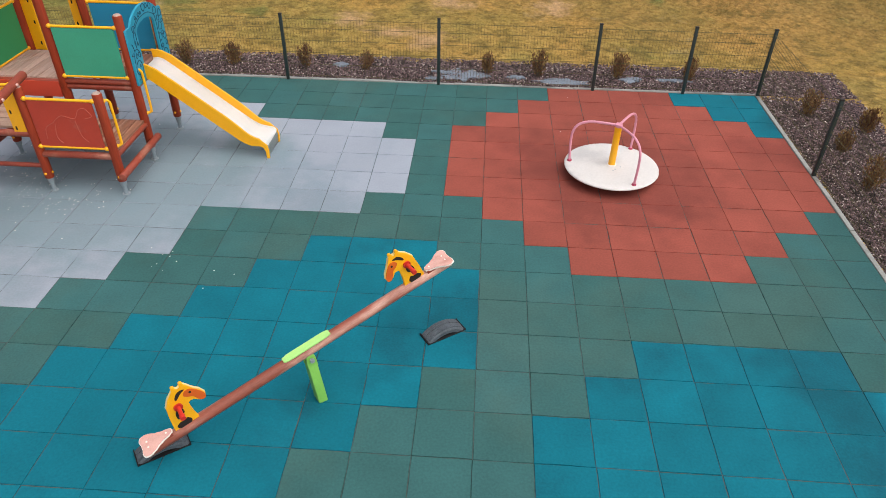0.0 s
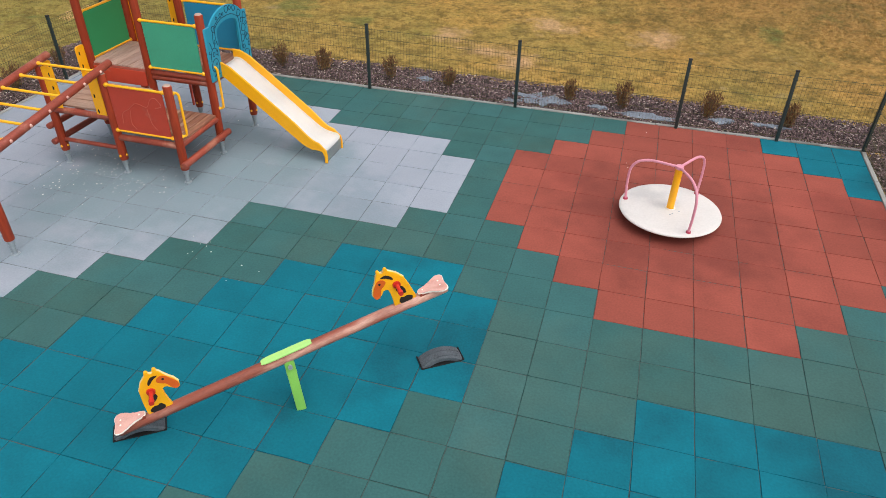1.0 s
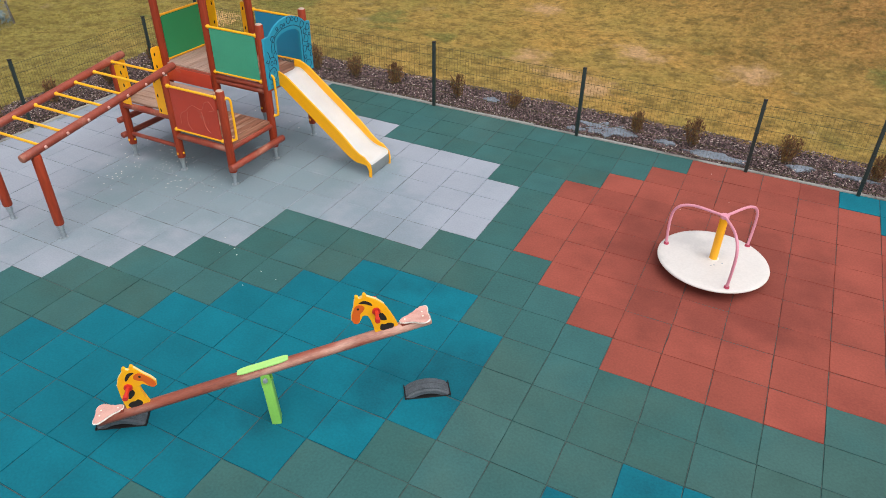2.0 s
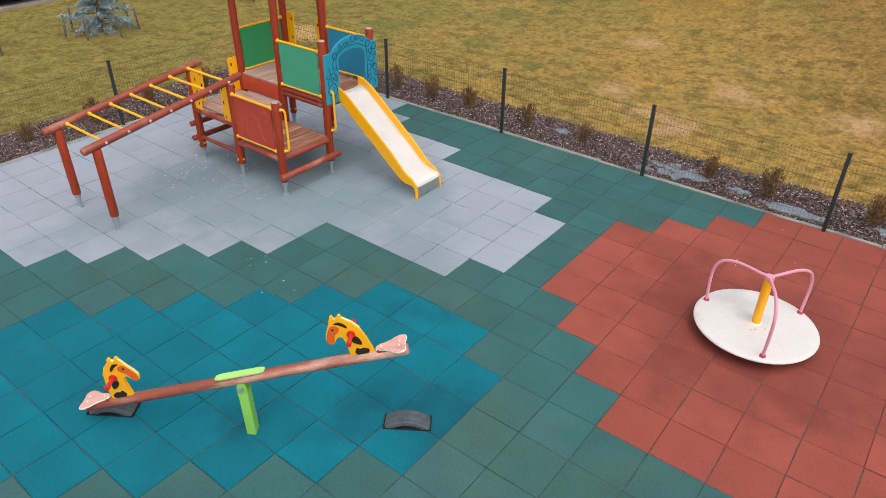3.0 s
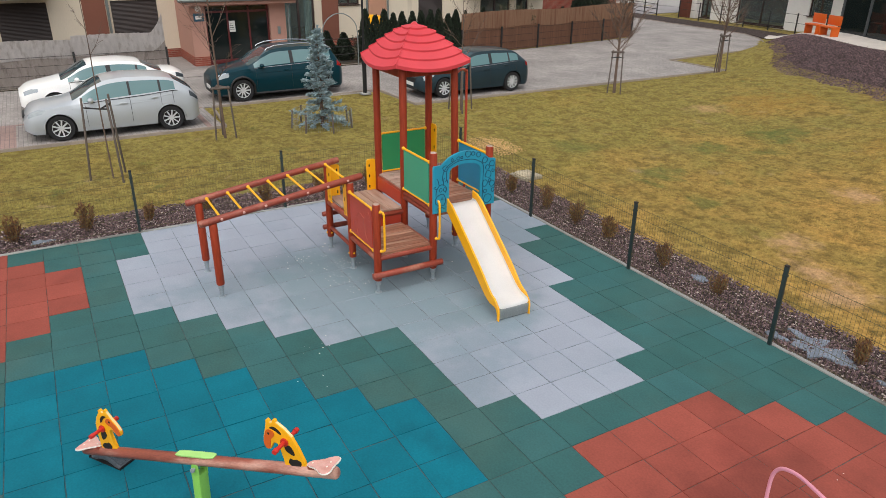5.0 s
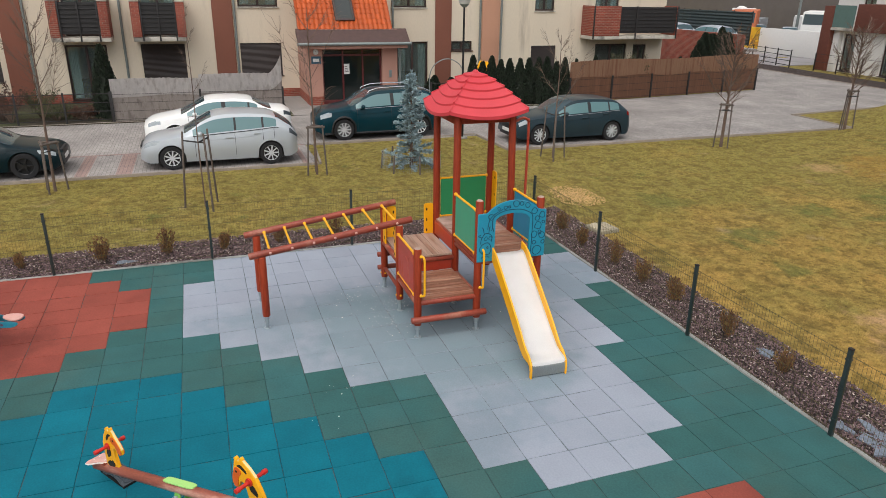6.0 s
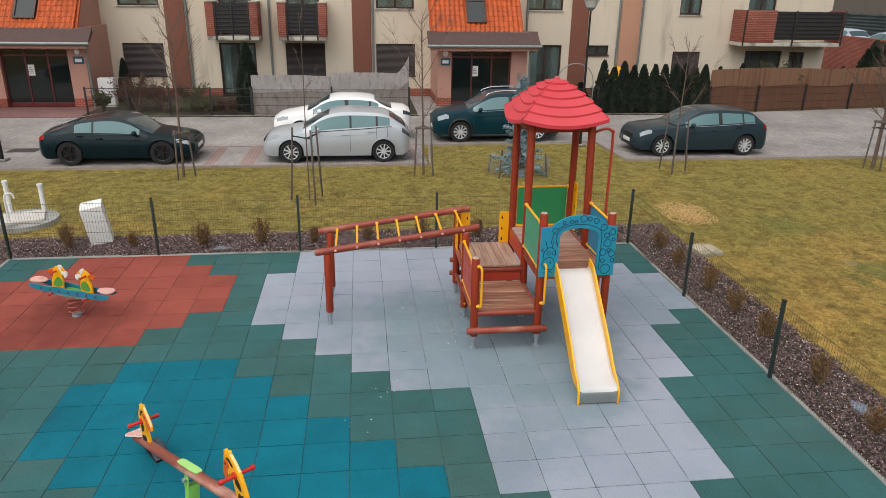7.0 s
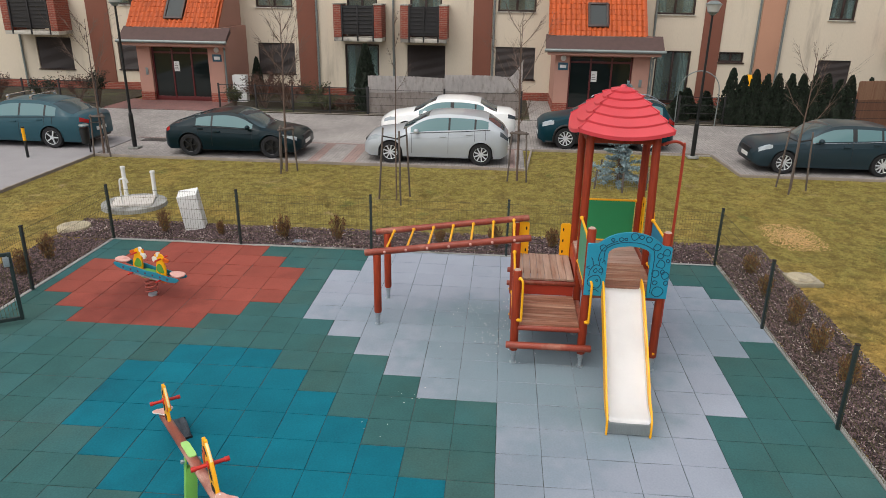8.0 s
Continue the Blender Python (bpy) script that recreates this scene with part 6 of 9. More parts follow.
    box(bm, (L / 2 - 0.08, -0.40, 0.48), (L / 2 + 0.008, 0.40, 0.64), 0.03)
    box(bm, (L / 2 - 0.08, -0.5, 0.24), (L / 2 + 0.004, 0.5, 0.33), 0.02)
    part("grille", bm, TRIM_BLACK, c)
    if rails:
        for s in (1, -1):
            bm = bmesh.new()
            x0, x1 = cabin[1] - 0.05, cabin[2] + 0.05
            pts = [(x, s * (W / 2 - 0.34), float(soft(x, tx, tz)) + 0.035) for x in np.linspace(x0, x1, 9)]
            pts = [(pts[0][0] - 0.05, pts[0][1], pts[0][2] - 0.06)] + pts + [(pts[-1][0] + 0.05, pts[-1][1], pts[-1][2] - 0.06)]
            sweep(bm, pts, 0.018, 8)
            part("roof_rail", bm, rails, c)
    return c


def stand(x, y, turn):
    return pose(x, y, ST + 0.002, 0, 0, turn)


HATCH_TOP = [(-2.1, 0.78), (-2.06, 0.95), (-1.98, 1.06), (-1.6, 1.32), (-1.3, 1.40), (-0.8, 1.455), (-0.3, 1.47), (0.0, 1.45), (0.25, 1.39), (0.6, 1.20), (0.98, 1.0), (1.15, 0.96), (1.7, 0.88), (1.98, 0.79), (2.07, 0.66), (2.1, 0.5)]
HATCH_BELT = [(-2.1, 0.72), (-1.95, 0.98), (-1.5, 1.03), (-0.8, 0.97), (0.7, 0.88), (1.2, 0.85), (1.8, 0.78), (2.0, 0.70), (2.07, 0.58), (2.1, 0.44)]
silver = car("hatchback", stand(-16.72, -0.99, -90), "silver hatchback parked on block paving", paint("silver_paint", srgb(176, 182, 187), 0.2), 4.2, 1.75, HATCH_TOP, HATCH_BELT, (-1.33, 1.31), 0.365, (-1.98, -1.5, 0.2, 0.96), ((-1.55, -1.2), (-1.14, -0.45), (-0.38, 0.70)), spokes=9, tail=LAMP_SMOKE)
SHORT_TOP = [(-2.16, 0.82), (-2.1, 0.98), (-2.0, 1.06), (-1.65, 1.30), (-1.35, 1.375), (-0.7, 1.42), (-0.2, 1.415), (0.1, 1.37), (0.45, 1.20), (0.86, 0.99), (1.0, 0.955), (1.6, 0.90), (1.98, 0.82), (2.12, 0.70), (2.16, 0.5)]
SHORT_BELT = [(-2.16, 0.76), (-2.0, 0.97), (-1.5, 1.0), (-0.8, 0.95), (0.6, 0.89), (1.1, 0.86), (1.8, 0.80), (2.05, 0.70), (2.12, 0.58), (2.16, 0.44)]
car("hatchback", stand(-17.02, 10.25, -90), "dark blue-grey hatchback with light alloy wheels", paint("dark_grey_paint", srgb(40, 55, 62), 0.0), 4.32, 1.77, SHORT_TOP, SHORT_BELT, (-1.36, 1.33), 0.37, (-2.04, -1.54, 0.08, 0.86), ((-1.62, -1.3), (-1.24, -0.54), (-0.46, 0.6)), spokes=10)
SEDAN_TOP = [(-2.25, 0.9), (-2.15, 1.02), (-1.75, 1.06), (-1.6, 1.08), (-1.0, 1.36), (-0.5, 1.43), (0.1, 1.43), (0.4, 1.38), (1.15, 1.0), (1.4, 0.95), (1.95, 0.85), (2.18, 0.76), (2.25, 0.64)]
SEDAN_BELT = [(-2.25, 0.84), (-2.1, 0.97), (-1.4, 0.96), (0.9, 0.89), (1.2, 0.87), (1.95, 0.76), (2.18, 0.66), (2.25, 0.56)]
car("saloon_car", stand(-19.95, -0.9, -90), "white saloon car parked beyond a silver hatchback", paint("white_paint", srgb(240, 240, 237), 0.0), 4.5, 1.8, SEDAN_TOP, SEDAN_BELT, (-1.36, 1.36), 0.36, (-1.62, -1.05, 0.4, 1.15), ((-1.2, -0.95), (-0.9, -0.2), (-0.12, 0.95)), spokes=9, tail=LAMP_SMOKE)
SUV_TOP = [(-2.15, 0.95), (-2.05, 1.1), (-1.8, 1.42), (-1.6, 1.55), (-0.8, 1.62), (0.0, 1.6), (0.25, 1.56), (1.0, 1.14), (1.2, 1.09), (1.8, 1.0), (2.08, 0.9), (2.15, 0.74)]
SUV_BELT = [(-2.15, 0.9), (-1.95, 1.07), (-1.2, 1.07), (0.9, 1.0), (1.2, 0.98), (1.8, 0.88), (2.08, 0.78), (2.15, 0.66)]
car("suv", stand(-19.42, 4.25, -90), "dark green sport utility car with roof rails", paint("dark_green_paint", srgb(5, 47, 57), 0.0), 4.3, 1.8, SUV_TOP, SUV_BELT, (-1.32, 1.28), 0.39, (-2.05, -1.72, 0.3, 1.06), ((-1.7, -1.2), (-1.12, -0.42), (-0.34, 0.84)), rails=CHROME, spokes=10, dark_sill=True)
COUPE_TOP = [(-2.08, 0.80), (-2.0, 0.95), (-1.75, 1.03), (-1.35, 1.18), (-0.9, 1.32), (-0.5, 1.395), (-0.15, 1.42), (0.15, 1.385), (0.5, 1.23), (0.9, 0.99), (1.15, 0.92), (1.75, 0.82), (2.0, 0.71), (2.08, 0.58)]
COUPE_BELT = [(-2.08, 0.76), (-1.9, 0.9), (-1.2, 0.93), (0.7, 0.87), (1.1, 0.84), (1.75, 0.73), (2.0, 0.63), (2.08, 0.53)]
car("coupe", stand(-16.78, -7.08, 90), "black coupe with a rounded roof", paint("black_paint", srgb(6, 30, 36), 0.0), 4.17, 1.84, [(x, z * 0.94) for x, z in COUPE_TOP], [(x, z * 0.95) for x, z in COUPE_BELT], (-1.24, 1.23), 0.375, (-1.72, -0.75, 0.22, 0.98), ((-1.08, -0.62), (-0.56, 0.68)), rim_mat=RIM_BLACK, spokes=5)
WAGON_TOP = [(-2.3, 0.92), (-2.2, 1.04), (-1.85, 1.07), (-1.25, 1.36), (-0.8, 1.46), (0.0, 1.47), (0.35, 1.42), (1.15, 1.03), (1.35, 0.97), (1.95, 0.87), (2.22, 0.78), (2.3, 0.66)]
wagon = car("liftback", stand(-17.12, -14.08, -90), "teal blue liftback with silver roof bars", paint("teal_paint", srgb(44, 78, 88), 0.0), 4.6, 1.8, WAGON_TOP, [(x * 1.02, z) for x, z in SEDAN_BELT], (-1.18, 1.45), 0.37, (-1.85, -1.2, 0.42, 1.2), ((-1.35, -1.05), (-1.0, -0.25), (-0.17, 1.0)), spokes=5)
for x in (-0.55, 0.2):
    bm = bmesh.new()
    box(bm, (x - 0.035, -0.62, 1.535), (x + 0.035, 0.62, 1.56), 0.01)
    for s in (-1, 1):
        box(bm, (x - 0.04, s * 0.6 - 0.03, 1.43), (x + 0.04, s * 0.6 + 0.03, 1.545), 0.01)
    part("roof_bar", bm, CHROME, wagon, "silver roof bar")

# ---- the terrace of houses beyond the lane ----
STUCCO = material("cream_stucco", srgb(214, 201, 180), 0.9, vary=0.07, scale=0.8, fine=50, bump=0.3, second=srgb(170, 158, 140), second_scale=1.3, second_cut=(0.56, 0.80), stretch=(1, 1, 0.14))
STUCCO_BROWN = material("brown_stucco", srgb(132, 84, 68), 0.9, vary=0.08, scale=0.8, fine=50, bump=0.3)
STUCCO_BLUE = material("pale_blue_stucco", srgb(158, 178, 194), 0.9, vary=0.08, scale=0.8, fine=50, bump=0.3)
STUCCO_TAN = material("tan_stucco", srgb(194, 146, 120), 0.9, vary=0.08, scale=0.8, fine=50, bump=0.3)
STUCCO_PINK = material("pinkish_stucco", srgb(180, 136, 120), 0.9, vary=0.08, scale=0.8, fine=50, bump=0.3)
PLINTH = paving("brick_plinth", srgb(140, 66, 48), srgb(110, 76, 64), 2.0, 0.5, 0.15, srgb(124, 58, 44))


def brickwork(name, colour, second, joint):
    """Clay brick courses that follow an upright wall facing any way."""
    m = paving(name, colour, joint, 1.0, 0.25, 0.077, second)
    nt = m.node_tree
    geo = next(n for n in nt.nodes if n.type == "NEW_GEOMETRY")
    split, join, add = nt.nodes.new("ShaderNodeSeparateXYZ"), nt.nodes.new("ShaderNodeCombineXYZ"), nt.nodes.new("ShaderNodeMath")
    mapping = next(n for n in nt.nodes if n.type == "MAPPING")
    nt.links.new(geo.outputs["Position"], split.inputs[0])
    nt.links.new(split.outputs["X"], add.inputs[0])
    nt.links.new(split.outputs["Y"], add.inputs[1])
    nt.links.new(add.outputs[0], join.inputs["X"])
    nt.links.new(split.outputs["Z"], join.inputs["Y"])
    nt.links.new(join.outputs[0], mapping.inputs["Vector"])
    next(n for n in nt.nodes if n.type == "TEX_BRICK").inputs["Mortar Size"].default_value = 0.008
    return m


BRICK = brickwork("red_brick", srgb(150, 70, 52), srgb(128, 56, 42), srgb(150, 120, 104))
FRAME_BROWN = material("brown_window_frame", srgb(58, 42, 36), 0.5, vary=0.1)
SHUTTER = material("brown_shutter", srgb(54, 46, 44), 0.6, vary=0.12)
WINDOW_GLASS = glass_pane("window_glass", srgb(196, 212, 208), 0.02)
WINDOW_GLASS.node_tree.nodes["Principled BSDF"].inputs["Transmission Weight"].default_value = 0.9
WINDOW_GLASS.node_tree.nodes["Principled BSDF"].inputs["Specular IOR Level"].default_value = 0.5
DOOR_GLASS = glass_pane("dark_door_glass", srgb(26, 33, 32), 0.05)
SKYLIGHT_GLASS = glass_pane("skylight_glass", srgb(70, 74, 74), 0.25)
SKYLIGHT_GLASS.node_tree.nodes["Principled BSDF"].inputs["Specular IOR Level"].default_value = 0.12
CURTAIN = material("white_curtain", srgb(198, 208, 208), 0.9, vary=0.2, scale=9, stretch=(1, 1, 0.05))
ZINC = material("zinc_pipe", srgb(132, 140, 138), 0.45, metal=0.5, vary=0.15)
SLAB_GREY = material("balcony_slab", srgb(190, 184, 172), 0.85, vary=0.15, second=srgb(130, 126, 118), second_scale=1.2)
RAIL_DARK = material("dark_railing", srgb(40, 38, 38), 0.6, vary=0.15)
ROOF_ORANGE = material("clay_roof_tile", srgb(176, 76, 18), 0.6, vary=0.15, scale=5, bump=0.1, by_object=0.14)
ROOF_DARK = material("dark_lean_to_roof", srgb(80, 60, 56), 0.8, vary=0.2, scale=5)
DOOR_RED = material("dark_red_frame", srgb(92, 30, 30), 0.45, vary=0.1)
PAPER = material("paper_white", srgb(226, 226, 222), 0.7)
SIGN_BLUE = material("sign_blue", srgb(30, 80, 100), 0.4)
HX = -29.0
house = thing("terraced_house", pose(HX, 0, 0), "cream rendered terrace with brown bands, balconies and orange porch roofs", "house")


def wall_cells(bm, y0, y1, z0, z1, holes, x0=-0.35, x1=0.0):
    """One upright wall across x with openings (y0, y1, z0, z1) that go through it."""
    ys = sorted({y0, y1} | {v for h in holes for v in h[:2] if y0 < v < y1})
    zs = sorted({z0, z1} | {v for h in holes for v in h[2:4] if z0 < v < z1})
    made = {}

    def solid(i, j):
        if not (0 <= i < len(ys) - 1 and 0 <= j < len(zs) - 1):
            return False
        y, z = (ys[i] + ys[i + 1]) / 2, (zs[j] + zs[j + 1]) / 2
        return not any(h[0] < y < h[1] and h[2] < z < h[3] for h in holes)

    def at(i, j, x):
        if (i, j, x) not in made:
            made[(i, j, x)] = bm.verts.new((x, ys[i], zs[j]))
        return made[(i, j, x)]

    for i in range(len(ys) - 1):
        for j in range(len(zs) - 1):
            if not solid(i, j):
                continue
            for x in (x0, x1):
                bm.faces.new((at(i, j, x), at(i + 1, j, x), at(i + 1, j + 1, x), at(i, j + 1, x)))
            for di, dj, p, q in ((-1, 0, (i, j), (i, j + 1)), (1, 0, (i + 1, j), (i + 1, j + 1)), (0, -1, (i, j), (i + 1, j)), (0, 1, (i, j + 1), (i + 1, j + 1))):
                if not solid(i + di, j + dj):
                    bm.faces.new((at(*p, x0), at(*q, x0), at(*q, x1), at(*p, x1)))


def window(y0, y1, z0, z1, look_kind="curtain", x=0.0, parent=None):
    w = thing("window", pose(x, (y0 + y1) / 2, z0))
    w.parent = parent or house
    hw, h = (y1 - y0) / 2, z1 - z0
    bm = bmesh.new()
    t = 0.07
    for lo, hi in (((-0.16, -hw, 0), (-0.08, -hw + t, h)), ((-0.16, hw - t, 0), (-0.08, hw, h)), ((-0.16, -hw + t, 0), (-0.08, hw - t, t)), ((-0.16, -hw + t, h - t), (-0.08, hw - t, h)), ((-0.155, -0.05, t), (-0.085, 0.05, h - t))):
        box(bm, lo, hi, 0.006)
    part("frame", bm, FRAME_BROWN, w)
    for s in (-1, 1):
        bm = bmesh.new()
        a, b = sorted((s * 0.05, s * (hw - t)))
        box(bm, (-0.135, a, t), (-0.125, b, h - t))
        part("pane", bm, WINDOW_GLASS, w)
        if look_kind == "curtain":
            bm = bmesh.new()
            rows = [[bm.verts.new((-0.19 + 0.012 * math.sin(k * 1.9), a + (b - a) * (0.40 + 0.55 * k / 18 if s > 0 else 0.05 + 0.5 * k / 18), z)) for k in range(19)] for z in (t + 0.02, h - t - 0.02)]
            for k in range(18):
                bm.faces.new((rows[0][k], rows[0][k + 1], rows[1][k + 1], rows[1][k]))
            part("curtain", bm, CURTAIN, w, "pale curtain behind the glass")
    if look_kind == "shutter":
        bm = bmesh.new()
        count = round(h / 0.05)
        rows = []
        for k in range(count * 2 + 1):
            z = h * k / (count * 2)
            rows.append([bm.verts.new((-0.055 + (0.012 if k % 2 else 0.0), u, z)) for u in (-hw + 0.01, hw - 0.01)])
        for r, s2 in zip(rows, rows[1:]):
            bm.faces.new((r[0], r[1], s2[1], s2[0]))
        part("roller_shutter", bm, SHUTTER, w, "closed brown roller shutter")
    bm = bmesh.new()
    box(bm, (-0.08, -hw - 0.05, -0.05), (0.06, hw + 0.05, 0.0), 0.008)
    part("sill", bm, SLAB_GREY if z0 > 3 else FRAME_BROWN, w)
    return w


OPEN = []          # openings of the long wall
SPEC = []          # (y0, y1, z0, z1, kind)
for mid in (4.95, -13.05):
    SPEC += [(mid - 4.46, mid - 2.67, 0.95, 2.37, "shutter"), (mid - 4.43, mid - 2.73, 3.90, 5.25, "curtain"),
             (mid - 8.53, mid - 6.77, 0.90, 2.37, "shutter"), (mid + 2.72, mid + 4.25, 0.12, 2.36, "curtain") if mid > 0 else (mid + 2.42, mid + 4.17, 0.94, 2.33, "shutter"), (mid + 2.46, mid + 4.18, 3.90, 5.25, "curtain")]
SPEC += [(-6.49, -4.9, 0.10, 2.36, "curtain"), (-6.35, -4.95, 2.72, 5.0, "dark"), (-3.45, -2.0, 2.72, 5.0, "curtain"),
         (10.40, 11.48, 1.92, 2.36, "dark"), (14.70, 16.1, 0.10, 2.10, "shutter"), (14.80, 15.87, 3.78, 5.1, "curtain"), (18.4, 20.3, 0.5, 2.15, "dark"), (20.7, 21.5, 0.05, 2.1, "dark"), (18.2, 19.6, 2.75, 4.9, "curtain"),
         (-26.2, -24.6, 0.9, 2.37, "dark"), (-22.6, -21.0, 2.72, 5.0, "dark")]
seen_spans = []
for s in SPEC:
    if any(s[0] < q[1] and s[1] > q[0] and s[2] < q[3] and s[3] > q[2] for q in seen_spans):
        continue
    seen_spans.append(s)
# front wall; its unseen top runs up to 9.4 so cars reflect cream
bm = bmesh.new()
wall_cells(bm, -30.0, 22.5, 0.36, 9.4, [s[:4] for s in seen_spans])
part("wall", bm, STUCCO, house, "cream rendered front wall")
bm = bmesh.new()
wall_cells(bm, -30.0, 22.5, -0.3, 0.36, [s[:4] for s in seen_spans], -0.33, 0.03)
part("plinth", bm, BRICK, house, "red brick plinth")
# unseen end walls, back wall and floor slab, added to keep the rooms dark
bm = bmesh.new()
box(bm, (-9.5, 22.1, -0.3), (-0.36, 22.45, 9.4))
part("wall", bm, STUCCO, house, "unseen cream rendered end wall")
bm = bmesh.new()
box(bm, (-9.5, -30.0, -0.3), (-0.36, -29.65, 9.4))
part("wall", bm, STUCCO, house, "unseen cream rendered end wall")
bm = bmesh.new()
box(bm, (-9.9, -30.0, -0.3), (-9.51, 22.45, 9.4))
part("wall", bm, STUCCO, house, "unseen cream rendered back wall")
bm = bmesh.new()
box(bm, (-9.5, -29.64, 2.45), (-0.37, 22.09, 2.6))
part("floor_slab", bm, SLAB_GREY, house)
for s in seen_spans:
    window(*s[:4], s[4])
for y0, y1, mat in ((-0.57, 0.28, STUCCO_BROWN), (-8.67, -7.82, STUCCO_BROWN), (-18.8, -17.73, STUCCO_BROWN), (9.56, 10.38, STUCCO_BROWN), (11.95, 12.9, STUCCO_TAN), (-26.9, -26.3, STUCCO_BROWN)):
    bm = bmesh.new()
    box(bm, (0.004, y0, 0.36), (0.05, y1, 9.4), 0.006)
    part("band", bm, mat, house, "brown rendered band")
for mid in (4.95, -13.05):
    for y0, y1 in ((-2.15, -1.38), (1.17, 1.85)):
        bm = bmesh.new()
        box(bm, (0.004, mid + y0, 4.21), (0.04, mid + y1, 7.0), 0.006)
        part("band", bm, STUCCO_BLUE, house, "pale blue rendered panel")
for y in (-4.2, 0.36, -7.74, 12.96, 11.85, -22.3, 7.45):
    bm = bmesh.new()
    rod(bm, (0.08, y, 0.0), (0.08, y, 9.3), 0.05, seg=10)
    for z in (0.6, 2.2, 3.8, 5.4):
        rod(bm, (0.08, y, z - 0.02), (0.08, y, z + 0.02), 0.062, seg=10)
    part("downpipe", bm, ZINC, house, "zinc downpipe")
# unseen long tiled roof, set high to keep its orange out of car reflections
bm = bmesh.new()
rows = [[bm.verts.new((x, y, z)) for x, z in ((0.5, 9.25), (-4.5, 12.8), (-10.2, 9.25), (-10.2, 9.1), (-4.5, 12.6), (0.5, 9.1))] for y in (-30.4, 22.9)]
for k in range(6):
    bm.faces.new((rows[0][k], rows[0][(k + 1) % 6], rows[1][(k + 1) % 6], rows[1][k]))
bm.faces.new(rows[0][::-1]); bm.faces.new(rows[1])
part("roof", bm, ROOF_ORANGE, house, "unseen orange tiled roof")


def balcony(y0, y1, deep, z, top, piers=True, parent=house):
    b = thing("balcony", pose(0, (y0 + y1) / 2, z), "balcony with brick piers and dark screens")
    b.parent = parent
    hw = (y1 - y0) / 2
    bm = bmesh.new()
    box(bm, (0.0, -hw, 0), (deep, hw, 0.17), 0.01)
    part("slab", bm, SLAB_GREY, b, "stained pale concrete slab")
    w = 0.34 if piers else 0.0
    if piers:
        for s in (-1, 1):
            bm = bmesh.new()
            a, c2 = sorted((s * hw, s * (hw - w)))
            box(bm, (0.06, a, 0.17), (deep + 0.02, c2, top - z), 0.006)
            part("pier", bm, BRICK, b, "red brick pier")
            bm = bmesh.new()
            box(bm, (0.04, a - 0.02, top - z), (deep + 0.04, c2 + 0.02, top - z + 0.05), 0.006)
            part("coping", bm, SLAB_GREY, b)
    bm = bmesh.new()
    box(bm, (deep - 0.06, -hw + w + 0.02, 0.30), (deep - 0.035, hw - w - 0.02, top - z - 0.04))
    part("screen", bm, RAIL_DARK, b, "dark privacy screen")
    for k in range(7):
        bm = bmesh.new()
        zz = 0.42 + k * (top - z - 0.55) / 6
        box(bm, (deep - 0.03, -hw + w + 0.02, zz - 0.02), (deep - 0.008, hw - w - 0.02, zz + 0.02), 0.003)
        part("slat", bm, RAIL_DARK, b)
    for u in (-hw + w + 0.05, 0, hw - w - 0.05):
        bm = bmesh.new()
        box(bm, (deep - 0.02, u - 0.03, 0.02), (deep + 0.03, u + 0.03, top - z), 0.004)
        part("post", bm, RAIL_DARK, b)
    return b


balcony(-6.72, -4.56, 1.15, 2.55, 4.10)
balcony(-3.73, -1.67, 1.15, 2.55, 4.10)
balcony(-22.2, -19.6, 1.15, 2.55, 4.10)
big = balcony(17.45, 22.45, 1.2, 2.45, 4.05, False)
bm = bmesh.new()
box(bm, (0.05, -2.5, 0.17), (1.18, -2.4, 1.6), 0.006)
box(bm, (1.09, -2.4, 0.17), (1.215, -0.95, 1.6), 0.006)
part("parapet", bm, BRICK, big, "red brick parapet")
bm = bmesh.new()
box(bm, (0.05, 2.4, 0.17), (1.18, 2.5, 1.6), 0.006)
part("parapet", bm, BRICK, big, "red brick parapet")


def pantile():
    bm = bmesh.new()
    prof = [(0.15 - 0.30 * k / 10, 0.028 * math.cos(2 * math.pi * k / 10 + 0.6)) for k in range(11)]
    rows = [[bm.verts.new((s, y, z + lift)) for y, z in prof] for s, lift in ((0.0, 0.0), (0.37, 0.022), (0.372, -0.006))]
    for r, s in zip(rows, rows[1:]):
        for k in range(10):
            bm.faces.new((r[k], r[k + 1], s[k + 1], s[k]))
    return mesh_of("roof_tile", bm, ROOF_ORANGE, 50)


TILE = pantile()


